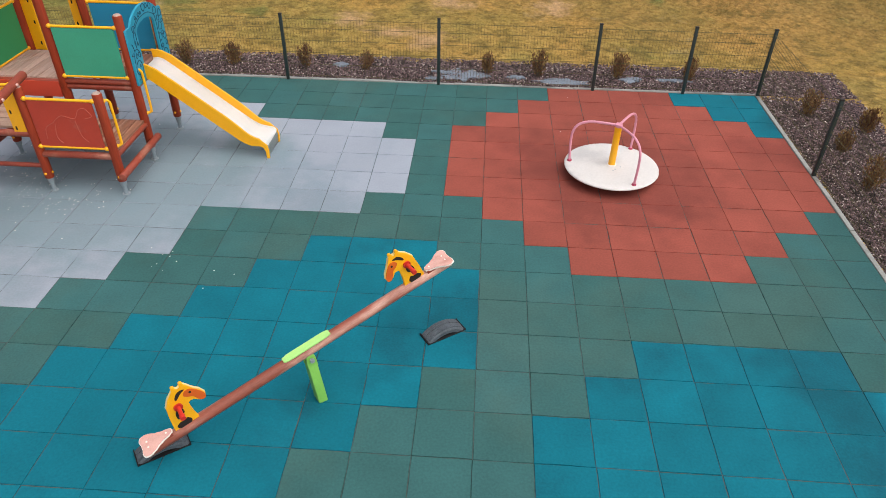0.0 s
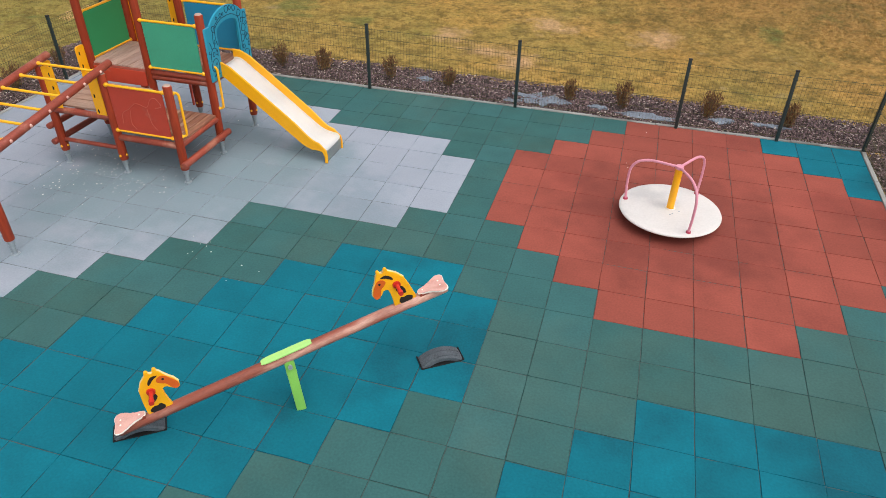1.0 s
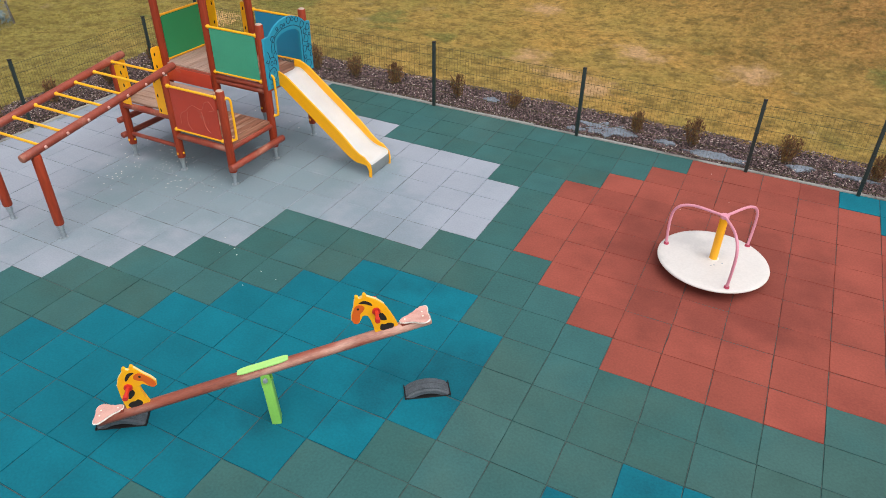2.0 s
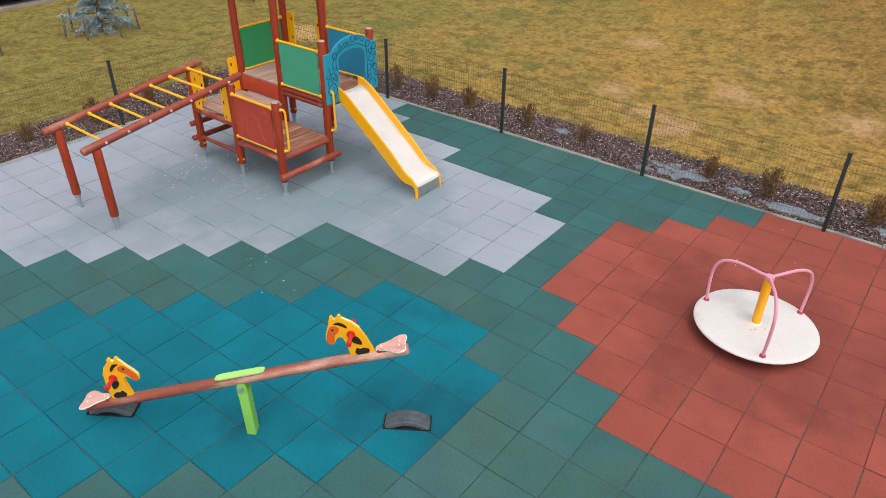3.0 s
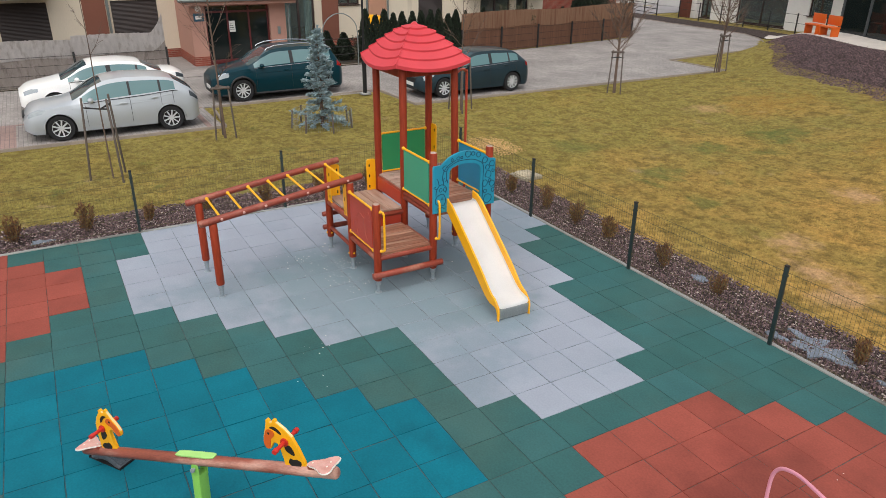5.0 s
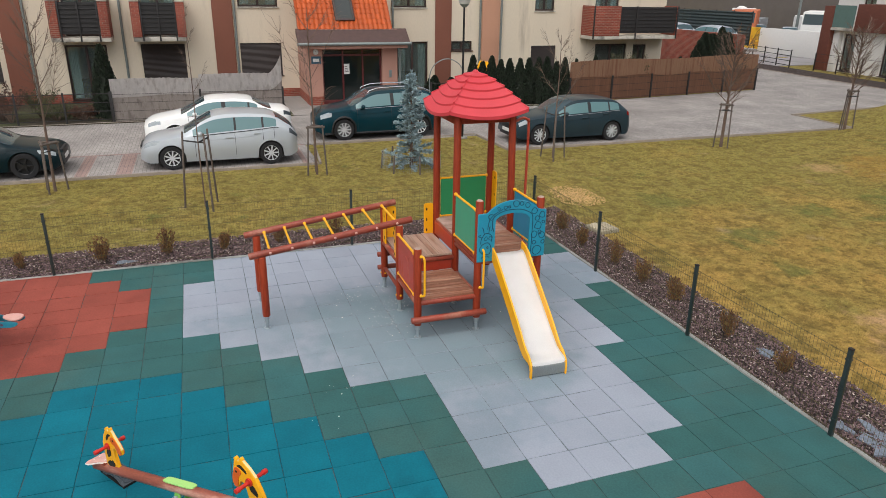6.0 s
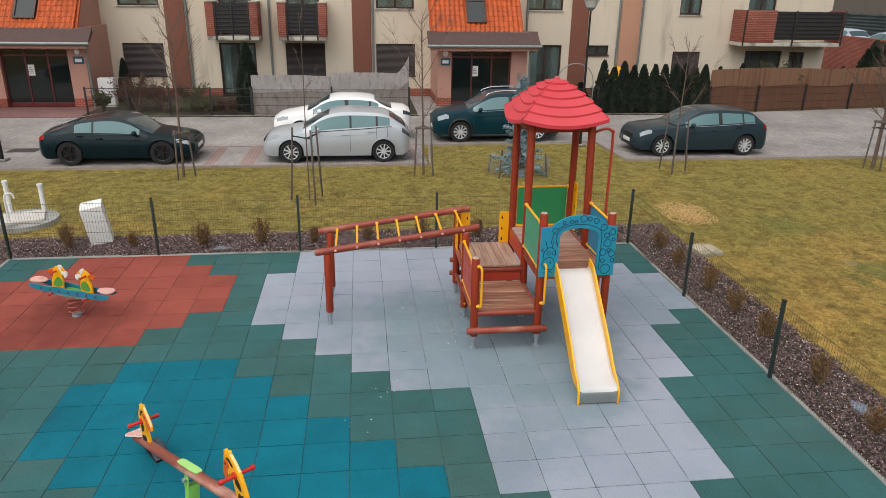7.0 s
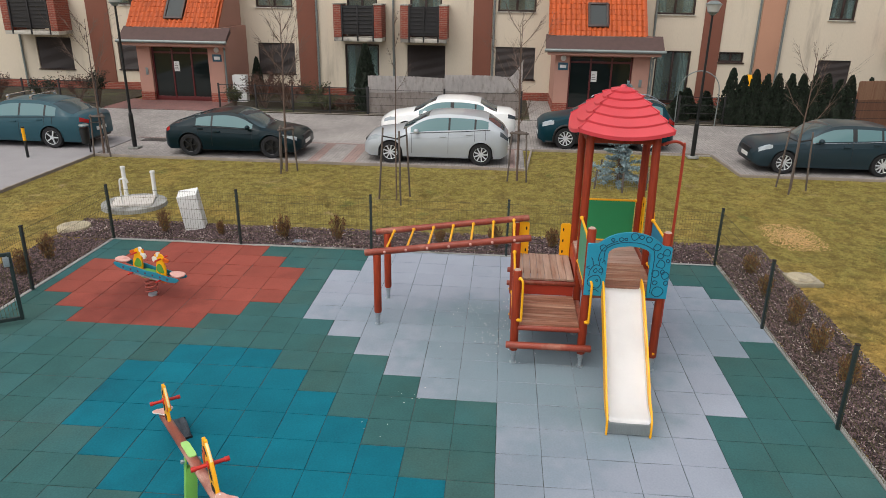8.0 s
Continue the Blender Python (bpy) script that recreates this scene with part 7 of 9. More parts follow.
def porch(mid, sign_side):
    p = thing("porch", pose(HX, mid, 0), "entrance porch with a glazed door, dark lean-to and steep orange roof", "porch", "house entrances")
    dx = 3.0
    bm = bmesh.new()
    wall_cells(bm, -1.95, 1.9, 0.36, 3.1, [(-1.36, 1.22, 0.0, 2.28)], dx - 0.3, dx)
    part("wall", bm, STUCCO_PINK, p, "pinkish brown rendered wall")
    for s in (-1.95, 1.75):
        bm = bmesh.new()
        box(bm, (0.02, s, 0.36), (dx - 0.31, s + 0.15, 3.1))
        part("side_wall", bm, STUCCO_PINK, p)
    for a, b in ((-1.97, -1.36), (1.22, 1.92)):
        bm = bmesh.new()
        box(bm, (dx - 0.32, a, -0.1), (dx + 0.02, b, 0.36))
        part("plinth", bm, BRICK, p, "red brick plinth")
    for s in (-1.97, 1.74):
        bm = bmesh.new()
        box(bm, (0.04, s, -0.1), (dx - 0.33, s + 0.18, 0.36))
        part("plinth", bm, BRICK, p, "red brick plinth")
    bm = bmesh.new()
    t = 0.07
    for y in (-1.36, -0.5, 0.36, 1.15):
        box(bm, (dx - 0.24, y, 0.0), (dx - 0.16, y + t, 2.28), 0.006)
    box(bm, (dx - 0.235, -1.36, 2.0), (dx - 0.165, 1.22, 2.08), 0.006)
    box(bm, (dx - 0.235, -1.36, 0.0), (dx - 0.165, 1.22, 0.18), 0.006)
    part("door_frame", bm, DOOR_RED, p, "dark red door frame")
    for a, b in ((-1.29, -0.5), (-0.43, 0.36), (0.43, 1.15)):
        bm = bmesh.new()
        box(bm, (dx - 0.205, a, 0.18), (dx - 0.195, b, 2.0))
        part("pane", bm, DOOR_GLASS, p, "dark door glass")
        bm = bmesh.new()
        box(bm, (dx - 0.205, a, 2.08), (dx - 0.195, b, 2.24))
        part("pane", bm, DOOR_GLASS, p, "dark door glass")
    bm = bmesh.new()
    box(bm, (dx - 0.19, -0.42, 1.25), (dx - 0.18, -0.18, 1.68), 0.002)
    note = part("notice", bm, PAPER, p, "white paper notice on the glass")
    for k in range(4):
        bm = bmesh.new()
        box(bm, (dx - 0.181, -0.39, 1.34 + k * 0.07), (dx - 0.177, -0.22 - 0.02 * k, 1.36 + k * 0.07))
        part("print_bar", bm, RAIL_DARK, note)
    s = sign_side
    bm = bmesh.new()
    box(bm, (dx + 0.004, s * 1.62 - 0.2, 1.72), (dx + 0.02, s * 1.62 + 0.2, 2.02), 0.004)
    plate_ob = part("number_sign", bm, SIGN_BLUE, p, "dark blue enamel number sign")
    bm = bmesh.new()
    box(bm, (dx + 0.021, s * 1.62 - 0.13, 1.8), (dx + 0.026, s * 1.62 + 0.13, 1.93))
    part("number_bar", bm, PAPER, plate_ob)
    bm = bmesh.new()
    rod(bm, (dx, s * 1.62, 2.2), (dx + 0.06, s * 1.62, 2.2), 0.12, 0.1, seg=16)
    part("round_lamp", bm, PAPER, p, "round white wall lamp")
    bm = bmesh.new()
    box(bm, (dx + 0.004, -s * 1.58 - 0.06, 1.1), (dx + 0.03, -s * 1.58 + 0.06, 1.4), 0.004)
    part("entry_phone", bm, ZINC, p)
    # lean-to
    bm = bmesh.new()
    a = [(dx - 0.05, 3.12), (dx + 0.62, 2.62), (dx + 0.62, 2.5), (dx - 0.05, 2.9)]
    f = [bm.verts.new((x, -2.4, z)) for x, z in a]
    g = [bm.verts.new((x, 2.3, z)) for x, z in a]
    for k in range(4):
        bm.faces.new((f[k - 1], f[k], g[k], g[k - 1]))
    bm.faces.new(f); bm.faces.new(g[::-1])
    part("lean_to", bm, ROOF_DARK, p, "dark brown lean-to roof")
    bm = bmesh.new()
    rod(bm, (dx + 0.68, -2.45, 2.55), (dx + 0.68, 2.35, 2.55), 0.065, seg=12)
    rod(bm, (dx + 0.6, 2.2, 2.5), (dx + 0.08, 2.0, 2.25), 0.04, seg=8)
    rod(bm, (dx + 0.08, 2.0, 0.0), (dx + 0.08, 2.0, 2.26), 0.04, seg=8)
    part("gutter", bm, ZINC, p, "zinc gutter and pipe")
    bm = bmesh.new()
    box(bm, (dx, -2.3, 2.36), (dx + 0.58, 2.2, 2.48), 0.005)
    part("soffit", bm, STUCCO_PINK, p)
    # steep tiled roof with a skylight
    slope = math.atan2(2.9, 2.35)
    base = Vector((dx - 0.02, 0, 3.1))
    up = Vector((-math.cos(slope), 0, math.sin(slope)))
    out = Vector((math.sin(slope), 0, math.cos(slope)))
    bm = bmesh.new()
    c = [base + out * -0.06, base + up * 3.7 + out * -0.06, base + up * 3.7 + out * -0.16, base + out * -0.16]
    f = [bm.verts.new(v + Vector((0, -2.28, 0))) for v in c]
    g = [bm.verts.new(v + Vector((0, 1.72, 0))) for v in c]
    for k in range(4):
        bm.faces.new((f[k - 1], f[k], g[k], g[k - 1]))
    bm.faces.new(f); bm.faces.new(g[::-1])
    part("roof_deck", bm, ROOF_ORANGE, p, "orange clay tile roof")
    roof_m = Matrix((( -up.x, 0, out.x, base.x), (0, 1, 0, 0), (-up.z, 0, out.z, base.z), (0, 0, 0, 1)))
    tiles = thing("tile_field", roof_m)
    tiles.parent = p
    for j in range(14):
        for k in range(19):
            y, s2 = -2.18 + 0.206 * k, -0.26 * (j + 1) + 0.268
            if -0.68 < y < 0.12 and -1.58 < s2 - 0.13 < -0.42:
                continue
            o = new("roof_tile", TILE)
            o.parent = tiles
            o.matrix_basis = pose(s2 - 0.268, y, random.uniform(0, 0.006), 0, 0, random.uniform(-0.6, 0.6)) @ Matrix.Diagonal((0.74, 0.69, 0.9, 1))
    sky_w = thing("skylight", roof_m @ pose(-0.98, -0.28, 0.0) @ Matrix.Diagonal((0.95, 0.86, 1, 1)))
    sky_w.parent = p
    bm = bmesh.new()
    for lo, hi in (((-0.62, -0.48, -0.06), (-0.52, 0.48, 0.09)), ((0.52, -0.48, -0.06), (0.62, 0.48, 0.09)), ((-0.52, -0.48, -0.06), (0.52, -0.38, 0.09)), ((-0.52, 0.38, -0.06), (0.52, 0.48, 0.09))):
        box(bm, lo, hi, 0.01)
    part("frame", bm, FRAME_BROWN, sky_w, "brown skylight frame")
    bm = bmesh.new()
    box(bm, (-0.52, -0.38, 0.03), (0.52, 0.38, 0.045))
    part("pane", bm, SKYLIGHT_GLASS, sky_w)
    # side walls under the steep roof
    for y in (-1.95, 1.6):
        bm = bmesh.new()
        f = [bm.verts.new((x, y, z)) for x, z in ((dx - 0.2, 3.1), (0.02, 3.1), (0.02, 5.9), (0.55, 5.75))]
        g = [bm.verts.new((x, y + 0.1, z)) for x, z in ((dx - 0.2, 3.1), (0.02, 3.1), (0.02, 5.9), (0.55, 5.75))]
        for k in range(4):
            bm.faces.new((f[k - 1], f[k], g[k], g[k - 1]))
        bm.faces.new(f); bm.faces.new(g[::-1])
        part("gable_side", bm, STUCCO_PINK, p)
    return p


porch(4.95, -1)
porch(-13.05, 1)
bm = bmesh.new()
box(bm, (0, -0.3, 0), (0.35, 0.3, 1.15), 0.02)
tagged(part("meter_cabinet", bm, PLATE, None, m=pose(-26.5, -10.6, 0)), "pale grey meter cabinet by a house entrance", "cabinet")

# garden screens and fences
REED_GREY = material("grey_reed", srgb(206, 200, 196), 0.9, vary=0.18, scale=3, fine=60, bump=0.6, stretch=(3, 3, 1.2), second=srgb(184, 176, 170), second_scale=2)
REED_LOW = material("dirty_grey_reed", srgb(172, 162, 155), 0.9, vary=0.2, scale=3, fine=60, bump=0.6, stretch=(3, 3, 1.2), second=srgb(146, 137, 130), second_scale=2)
REED_BROWN = material("brown_reed", srgb(132, 96, 76), 0.9, vary=0.2, scale=3, fine=60, bump=0.6, stretch=(6, 6, 0.2), second=srgb(140, 100, 78), second_scale=1.5)

REED_PALE = material("pale_brown_reed", srgb(164, 126, 100), 0.9, vary=0.2, scale=3, fine=60, bump=0.6, stretch=(6, 6, 0.3), second=srgb(140, 98, 76), second_scale=1.5)


def screen(x0, y0, x1, y1, tall, mat, label, step=2.3, upper=None, peak=0.0):
    """A reed mat tied to a wire fence with dark posts."""
    a, b = Vector((x0, y0, 0)), Vector((x1, y1, 0))
    d = b - a
    s = thing("garden_screen", pose(x0, y0, 0, 0, 0, math.degrees(math.atan2(d.y, d.x))), label, "garden screen", "screens along the front gardens")
    L = d.length
    bm = bmesh.new()
    n_col = int(L / 0.06)
    rows = []
    rnd = random.Random(int(y0 * 10) + 7)
    wave = [tall + 0.04 * math.sin(k * 0.05) + rnd.uniform(-0.012, 0.012) + peak * max(0.0, 1 - L * k / n_col / 0.5) ** 1.5 for k in range(n_col + 1)]
    for lvl in (0.02, 0.5, 1.0):
        rows.append([bm.verts.new((L * k / n_col, 0.02 + 0.012 * (k % 2), lvl * wave[k])) for k in range(n_col + 1)])
    for r, q in zip(rows, rows[1:]):
        for k in range(n_col):
            bm.faces.new((r[k], r[k + 1], q[k + 1], q[k]))
    bmesh.ops.solidify(bm, geom=bm.faces[:], thickness=0.012)
    part("reed_mat", bm, mat, s)
    if upper:
        bm = bmesh.new()
        rows = [[bm.verts.new((L * k / n_col, 0.042 + 0.012 * (k % 2), wave[k] * (0.60 + 0.02 * math.sin(k * 0.11)) if lvl == 0 else wave[k] + 0.02)) for k in range(n_col + 1)] for lvl in (0, 1)]
        for k in range(n_col):
            bm.faces.new((rows[0][k], rows[0][k + 1], rows[1][k + 1], rows[1][k]))
        bmesh.ops.solidify(bm, geom=bm.faces[:], thickness=0.008)
        part("upper_mat", bm, upper, s, "paler upper reed mat")
    count = max(2, round(L / step) + 1)
    for k in range(count):
        bm = bmesh.new()
        u = L * k / (count - 1)
        box(bm, (u - 0.035, 0.05, 0), (u + 0.035, 0.11, 1.12), 0.004)
        part("post", bm, RAIL_DARK, s)
    bm = bmesh.new()
    for z in (0.1, 0.4, 0.7, 1.0):
        rod(bm, (0, 0.062, z), (L, 0.062, z), 0.006, seg=5)
    part("wire", bm, RAIL_DARK, s)
    return s


screen(-23.85, 1.63, -23.85, -1.4, 1.60, REED_LOW, "grey weathered reed screen with a raised corner", upper=REED_GREY, peak=0.65)
screen(-23.86, -1.4, -23.86, -4.45, 1.50, REED_LOW, "grey weathered reed screen on a wire fence", upper=REED_GREY)
screen(-25.6, 26.0, -23.95, 14.2, 1.78, REED_BROWN, "tall brown reed screen with dark posts", 2.4, REED_PALE)
for y0, y1 in ((-4.5, -10.6), (9.4, 7.7), (-15.8, -27)):
    f = thing("garden_fence", pose(-23.85, y0, 0, 0, 0, -90 if y1 < y0 else 90), "low dark steel garden fence", "fence", "low fences of the front gardens")
    L = abs(y1 - y0)
    for k in range(round(L / 1.5) + 1):
        bm = bmesh.new()
        box(bm, (L * k / round(L / 1.5) - 0.03, -0.03, 0), (L * k / round(L / 1.5) + 0.03, 0.03, 1.1), 0.004)
        part("post", bm, RAIL_DARK, f)
    for z in (0.12, 0.42, 0.73, 1.04):
        bm = bmesh.new()
        box(bm, (0, -0.012, z - 0.012), (L, 0.012, z + 0.012))
        part("rail", bm, RAIL_DARK, f)
bm = bmesh.new()
sweep(bm, curve_points([(0, -0.75, 0), (0, -0.75, 1.3), (0, -0.6, 1.75), (0, -0.3, 1.98), (0, 0, 2.05), (0, 0.3, 1.98), (0, 0.6, 1.75), (0, 0.75, 1.3), (0, 0.75, 0)], 5), 0.02, 8)
tagged(part("garden_arch", bm, ZINC, m=pose(-23.6, 8.3, 0)), "bent grey metal garden arch", "garden arch")

# ---- things beyond: second house, car park wall ----
far_house = thing("far_house", pose(-33.6, 38.9, 0, 0, 0, -96.5), "white house with brown cladding and a glass balcony", "house")
WHITE_WALL = material("white_render", srgb(222, 220, 216), 0.9, vary=0.05)
CLAD = material("brown_cladding", srgb(104, 58, 45), 0.8, vary=0.18, scale=3, stretch=(1, 1, 4))
FAR_OPEN = [(1.55, 2.55, 0.05, 2.35), (4.9, 8.9, 0.05, 2.35), (10.5, 12.0, 0.9, 2.3)]
bm = bmesh.new()
wall_cells(bm, 0.0, 16.0, -0.2, 2.55, FAR_OPEN, -0.3, 0.0)
part("wall", bm, WHITE_WALL, far_house, "white ground floor wall")
bm = bmesh.new()
wall_cells(bm, -0.6, 16.0, 2.55, 7.0, [(1.6, 2.6, 2.7, 4.6), (6.3, 7.4, 4.5, 6.3)], -1.2, -0.9)
part("wall", bm, WHITE_WALL, far_house, "white upper wall set back")
bm = bmesh.new()
box(bm, (-10, -0.6, -0.2), (-1.21, -0.3, 7.0))
part("wall", bm, WHITE_WALL, far_house, "white side wall")
bm = bmesh.new()
box(bm, (-0.25, -0.05, -0.15), (0.55, 0.85, 4.05), 0.01)
part("cladding", bm, CLAD, far_house, "brown clad pier")
bm = bmesh.new()
box(bm, (-0.89, 2.75, 2.56), (0.5, 16.0, 4.2), 0.01)
part("cladding", bm, CLAD, far_house, "brown clad upper storey")
bm = bmesh.new()
box(bm, (0.02, 0.9, -0.1), (0.3, 1.4, 2.54), 0.01)
part("pier", bm, WHITE_WALL, far_house)
# added inner wall and ceiling; their dark colour stands in for an unlit room
bm = bmesh.new()
box(bm, (-3.4, 0.0, -0.2), (-3.2, 16.0, 2.5))
box(bm, (-3.2, 0.0, 2.4), (-0.31, 16.0, 2.54))
part("inner_wall", bm, SHUTTER, far_house, "dark room behind the glazing")
for a in FAR_OPEN:
    window(*a, "dark", 0.0, far_house)
window(1.6, 2.6, 2.7, 4.6, "curtain", -0.9, far_house)
window(6.3, 7.4, 4.5, 6.3, "curtain", -0.9, far_house)
bm = bmesh.new()
box(bm, (-0.88, 0.86, 2.56), (0.6, 2.74, 2.72), 0.01)
part("balcony_slab", bm, SLAB_GREY, far_house)
bm = bmesh.new()
box(bm, (0.54, 0.9, 2.75), (0.56, 2.7, 4.1))
part("balcony_glass", bm, material("green_glass_panel", srgb(92, 118, 114), 0.2, vary=0.1, bump=0), far_house, "greenish balcony glass")
bm = bmesh.new()
box(bm, (-10.2, -0.8, 7.0), (-0.6, 16.2, 7.25), 0.02)
part("flat_roof", bm, ROOF_DARK, far_house)
bm = bmesh.new()
box(bm, (-46.4, 45.0, -0.1), (-36.5, 45.25, 2.0), 0.02)
tagged(part("boundary_wall", bm, WHITE_WALL), "long white rendered boundary wall", "wall", kind="structure")
bm = bmesh.new()
box(bm, (-46, 31.0, -0.1), (-32.6, 31.25, 2.3), 0.02)
tagged(part("brick_wall", bm, BRICK), "red brick yard wall", "wall", kind="structure")
bm = bmesh.new()
box(bm, (-120, 66.0, -0.1), (-30, 66.4, 11.0), 0.02)
tagged(part("shed_wall", bm, material("dark_shed", srgb(104, 97, 92), 0.8, vary=0.15, scale=1)), "dark grey wall of a distant hall", "hall", kind="structure")
slab("yard", -75, -36.0, 22.5, 62, -0.03, ASPHALT, "pale asphalt yard behind the houses", "yard")

# ---- far things seen past the houses ----
slab("yard_deck", -52, -36, 31.6, 35.4, 1.15, ASPHALT, "raised pale parking deck behind a brick wall", "yard")
copy_thing(silver, pose(-39.0, 33.6, 1.16, 0, 0, 186))
copy_thing(silver, pose(-43.6, 33.8, 1.16, 0, 0, 176))
YELLOW_SKIP = material("yellow_skip", srgb(226, 176, 40), 0.6, vary=0.2, scale=1.5, second=srgb(200, 140, 40), second_scale=2)
bm = bmesh.new()
outline = [(-1.1, 0.9), (1.1, 0.9), (1.3, 2.0), (-1.3, 2.0)]
plate(bm, outline, 1.6, bevel=0.03)
for u in (-0.8, 0.0, 0.8):
    box(bm, (u - 0.06, -0.86, 0.9), (u + 0.06, -0.8, 1.95), 0.01)
box(bm, (-1.2, -0.8, 0.0), (1.2, 0.8, 0.9), 0.03)
tagged(part("skip", bm, YELLOW_SKIP, m=pose(-48.0, 44.6, 0)), "yellow steel skip standing in a yard", "skip")


LORRY_GREY = material("lorry_grey", srgb(140, 142, 144), 0.6, vary=0.25, scale=1.5)


def lorry(x, y, turn, cab_mat, label):
    l = thing("lorry", pose(x, y, 0.55, 0, 0, turn), label, "lorry", "lorries in the far yard")
    bm = bmesh.new()
    plate(bm, [(2.0, 0.6), (4.1, 0.6), (4.15, 1.6), (3.85, 2.7), (2.0, 2.8)], 2.3, bevel=0.06)
    part("cab", bm, cab_mat, l)
    bm = bmesh.new()
    plate(bm, [(3.9, 1.6), (4.16, 1.6), (3.93, 2.5), (3.8, 2.5)], 2.0)
    part("windscreen", bm, GLASS_DARK, l)
    bm = bmesh.new()
    box(bm, (-4.2, -1.2, 1.0), (1.85, 1.2, 1.9), 0.05)
    part("tipper_body", bm, LORRY_GREY, l, "grey tipper body")
    bm = bmesh.new()
    box(bm, (-4.2, -0.5, 0.6), (3.9, 0.5, 0.98), 0.02)
    part("chassis", bm, TRIM_BLACK, l)
    for wx in (-3.0, 2.9):
        for s in (-1, 1):
            bm = bmesh.new()
            rod(bm, (wx, s * 1.1 - 0.14, 0.48), (wx, s * 1.1 + 0.14, 0.48), 0.48, seg=20)
            part("wheel", bm, TYRE_CAR, l)
    return l


slab("yard_deck", -78, -36.0, 45.6, 63, 0.55, ASPHALT, "raised pale works yard behind a white wall", "yard")
mixer = lorry(-58.6, 53.5, -38, PLATE, "white concrete mixer lorry in a works yard")
bm = bmesh.new()
sweep(bm, [(-3.9, 0, 2.45), (-3.2, 0, 2.35), (-1.6, 0, 2.15), (0.3, 0, 2.0), (1.5, 0, 1.9)], [0.35, 0.6, 0.8, 0.75, 0.4], 20)
part("mixing_drum", bm, WHITE_WALL, mixer, "white mixing drum")
lorry(-54.6, 51.0, -50, material("orange_cab", srgb(190, 104, 66), 0.5), "lorry with an orange cab in a works yard")
lorry(-49.5, 55.5, -60, PLATE, "white lorry with a grey tipper body in a works yard")


def van(x, y, turn):
    """A plain panel van."""
    v = thing("van", pose(x, y, 0.55, 0, 0, turn), "white panel van in a works yard", "van", "vans in the works yard")
    bm = bmesh.new()
    plate(bm, [(-2.5, 0.35), (2.4, 0.35), (2.5, 0.9), (2.1, 1.15), (1.5, 1.95), (1.1, 2.1), (-2.4, 2.15), (-2.5, 1.9)], 1.9, bevel=0.08)
    part("body", bm, PLATE, v)
    bm = bmesh.new()
    plate(bm, [(2.08, 1.2), (2.2, 1.2), (1.6, 1.93), (1.5, 1.9)], 1.6)
    part("windscreen", bm, GLASS_DARK, v)
    for s in (-1, 1):
        bm = bmesh.new()
        plate(bm, [(0.7, 1.2), (1.9, 1.2), (1.4, 1.85), (0.7, 1.85)], 0.02, Matrix.Translation((0, s * 0.95, 0)))
        part("side_window", bm, GLASS_DARK, v)
        for wx in (-1.6, 1.6):
            bm = bmesh.new()
            rod(bm, (wx, s * 0.86 - 0.1, 0.33), (wx, s * 0.86 + 0.1, 0.33), 0.33, seg=18)
            part("wheel", bm, TYRE_CAR, v)


for spot in ((-53.6, 58.2, -20), (-61.8, 56.5, -40)):
    van(*spot)
for x, y, turn in ((-51.8, 49.6, -30), (-47.0, 48.8, -44)):
    copy_thing(silver, pose(x, y, 0.56, 0, 0, turn))
bm = bmesh.new()
rod(bm, (0, 0, 0), (0, 0, 9.5), 0.14, 0.08, seg=12)
rod(bm, (0, 0, 9.4), (0.9, -0.5, 9.7), 0.05, seg=8)
tagged(part("yard_lamp", bm, ZINC, m=pose(-49.9, 52.4, 0.55)), "tall galvanised lamp post in a works yard", "lamp post")
rack = thing("scaffold", pose(-47.5, 57.0, 0.55, 0, 0, -40), "white tubular scaffold frame in a works yard", "scaffold")
for x in (0, 1.6, 3.2):
    for y in (0, 1.1):
        bm = bmesh.new()
        rod(bm, (x, y, 0), (x, y, 4.4), 0.06, seg=8)
        part("upright", bm, PLATE, rack)
for z in (1.2, 2.6, 4.0):
    for y in (0, 1.1):
        bm = bmesh.new()
        rod(bm, (-0.2, y, z), (3.4, y, z), 0.05, seg=8)
        part("ledger", bm, PLATE, rack)
    bm = bmesh.new()
    box(bm, (-0.1, 0.05, z + 0.05), (3.3, 1.05, z + 0.1), 0.01)
    part("scaffold_board", bm, SLAB_GREY, rack)
hoarding = thing("corrugated_fence", pose(-52.0, 36.6, 1.15), "dark grey-green corrugated metal fence behind parked cars", "fence")
CORRUGATED = material("corrugated_sheet", srgb(92, 104, 104), 0.5, metal=0.3, vary=0.15, scale=2)
for k in range(14):
    bm = bmesh.new()
    sheet_line = [(0.0 + 0.03 * math.sin(q * math.pi / 2), 0.04 + 2.3 * q / 40) for q in range(41)]
    rows = [[bm.verts.new((u, y, z)) for y, z in sheet_line] for u in (k * 0.98, k * 0.98 + 0.97)]
    for q in range(40):
        bm.faces.new((rows[0][q], rows[1][q], rows[1][q + 1], rows[0][q + 1]))
    bmesh.ops.solidify(bm, geom=bm.faces[:], thickness=0.01)
    part("metal_sheet", bm, CORRUGATED, hoarding)
for k in range(8):
    bm = bmesh.new()
    box(bm, (k * 1.95 - 0.04, 0.05, 0), (k * 1.95 + 0.04, 0.13, 2.4), 0.006)
    part("post", bm, RAIL_DARK, hoarding)
toy = thing("playhouse", pose(-26.4, 11.15, 0.04, 0, 0, 12) @ Matrix.Diagonal((0.75, 0.75, 0.93, 1)), "yellow plastic garden playhouse behind a row of thujas", "playhouse")
bm = bmesh.new()
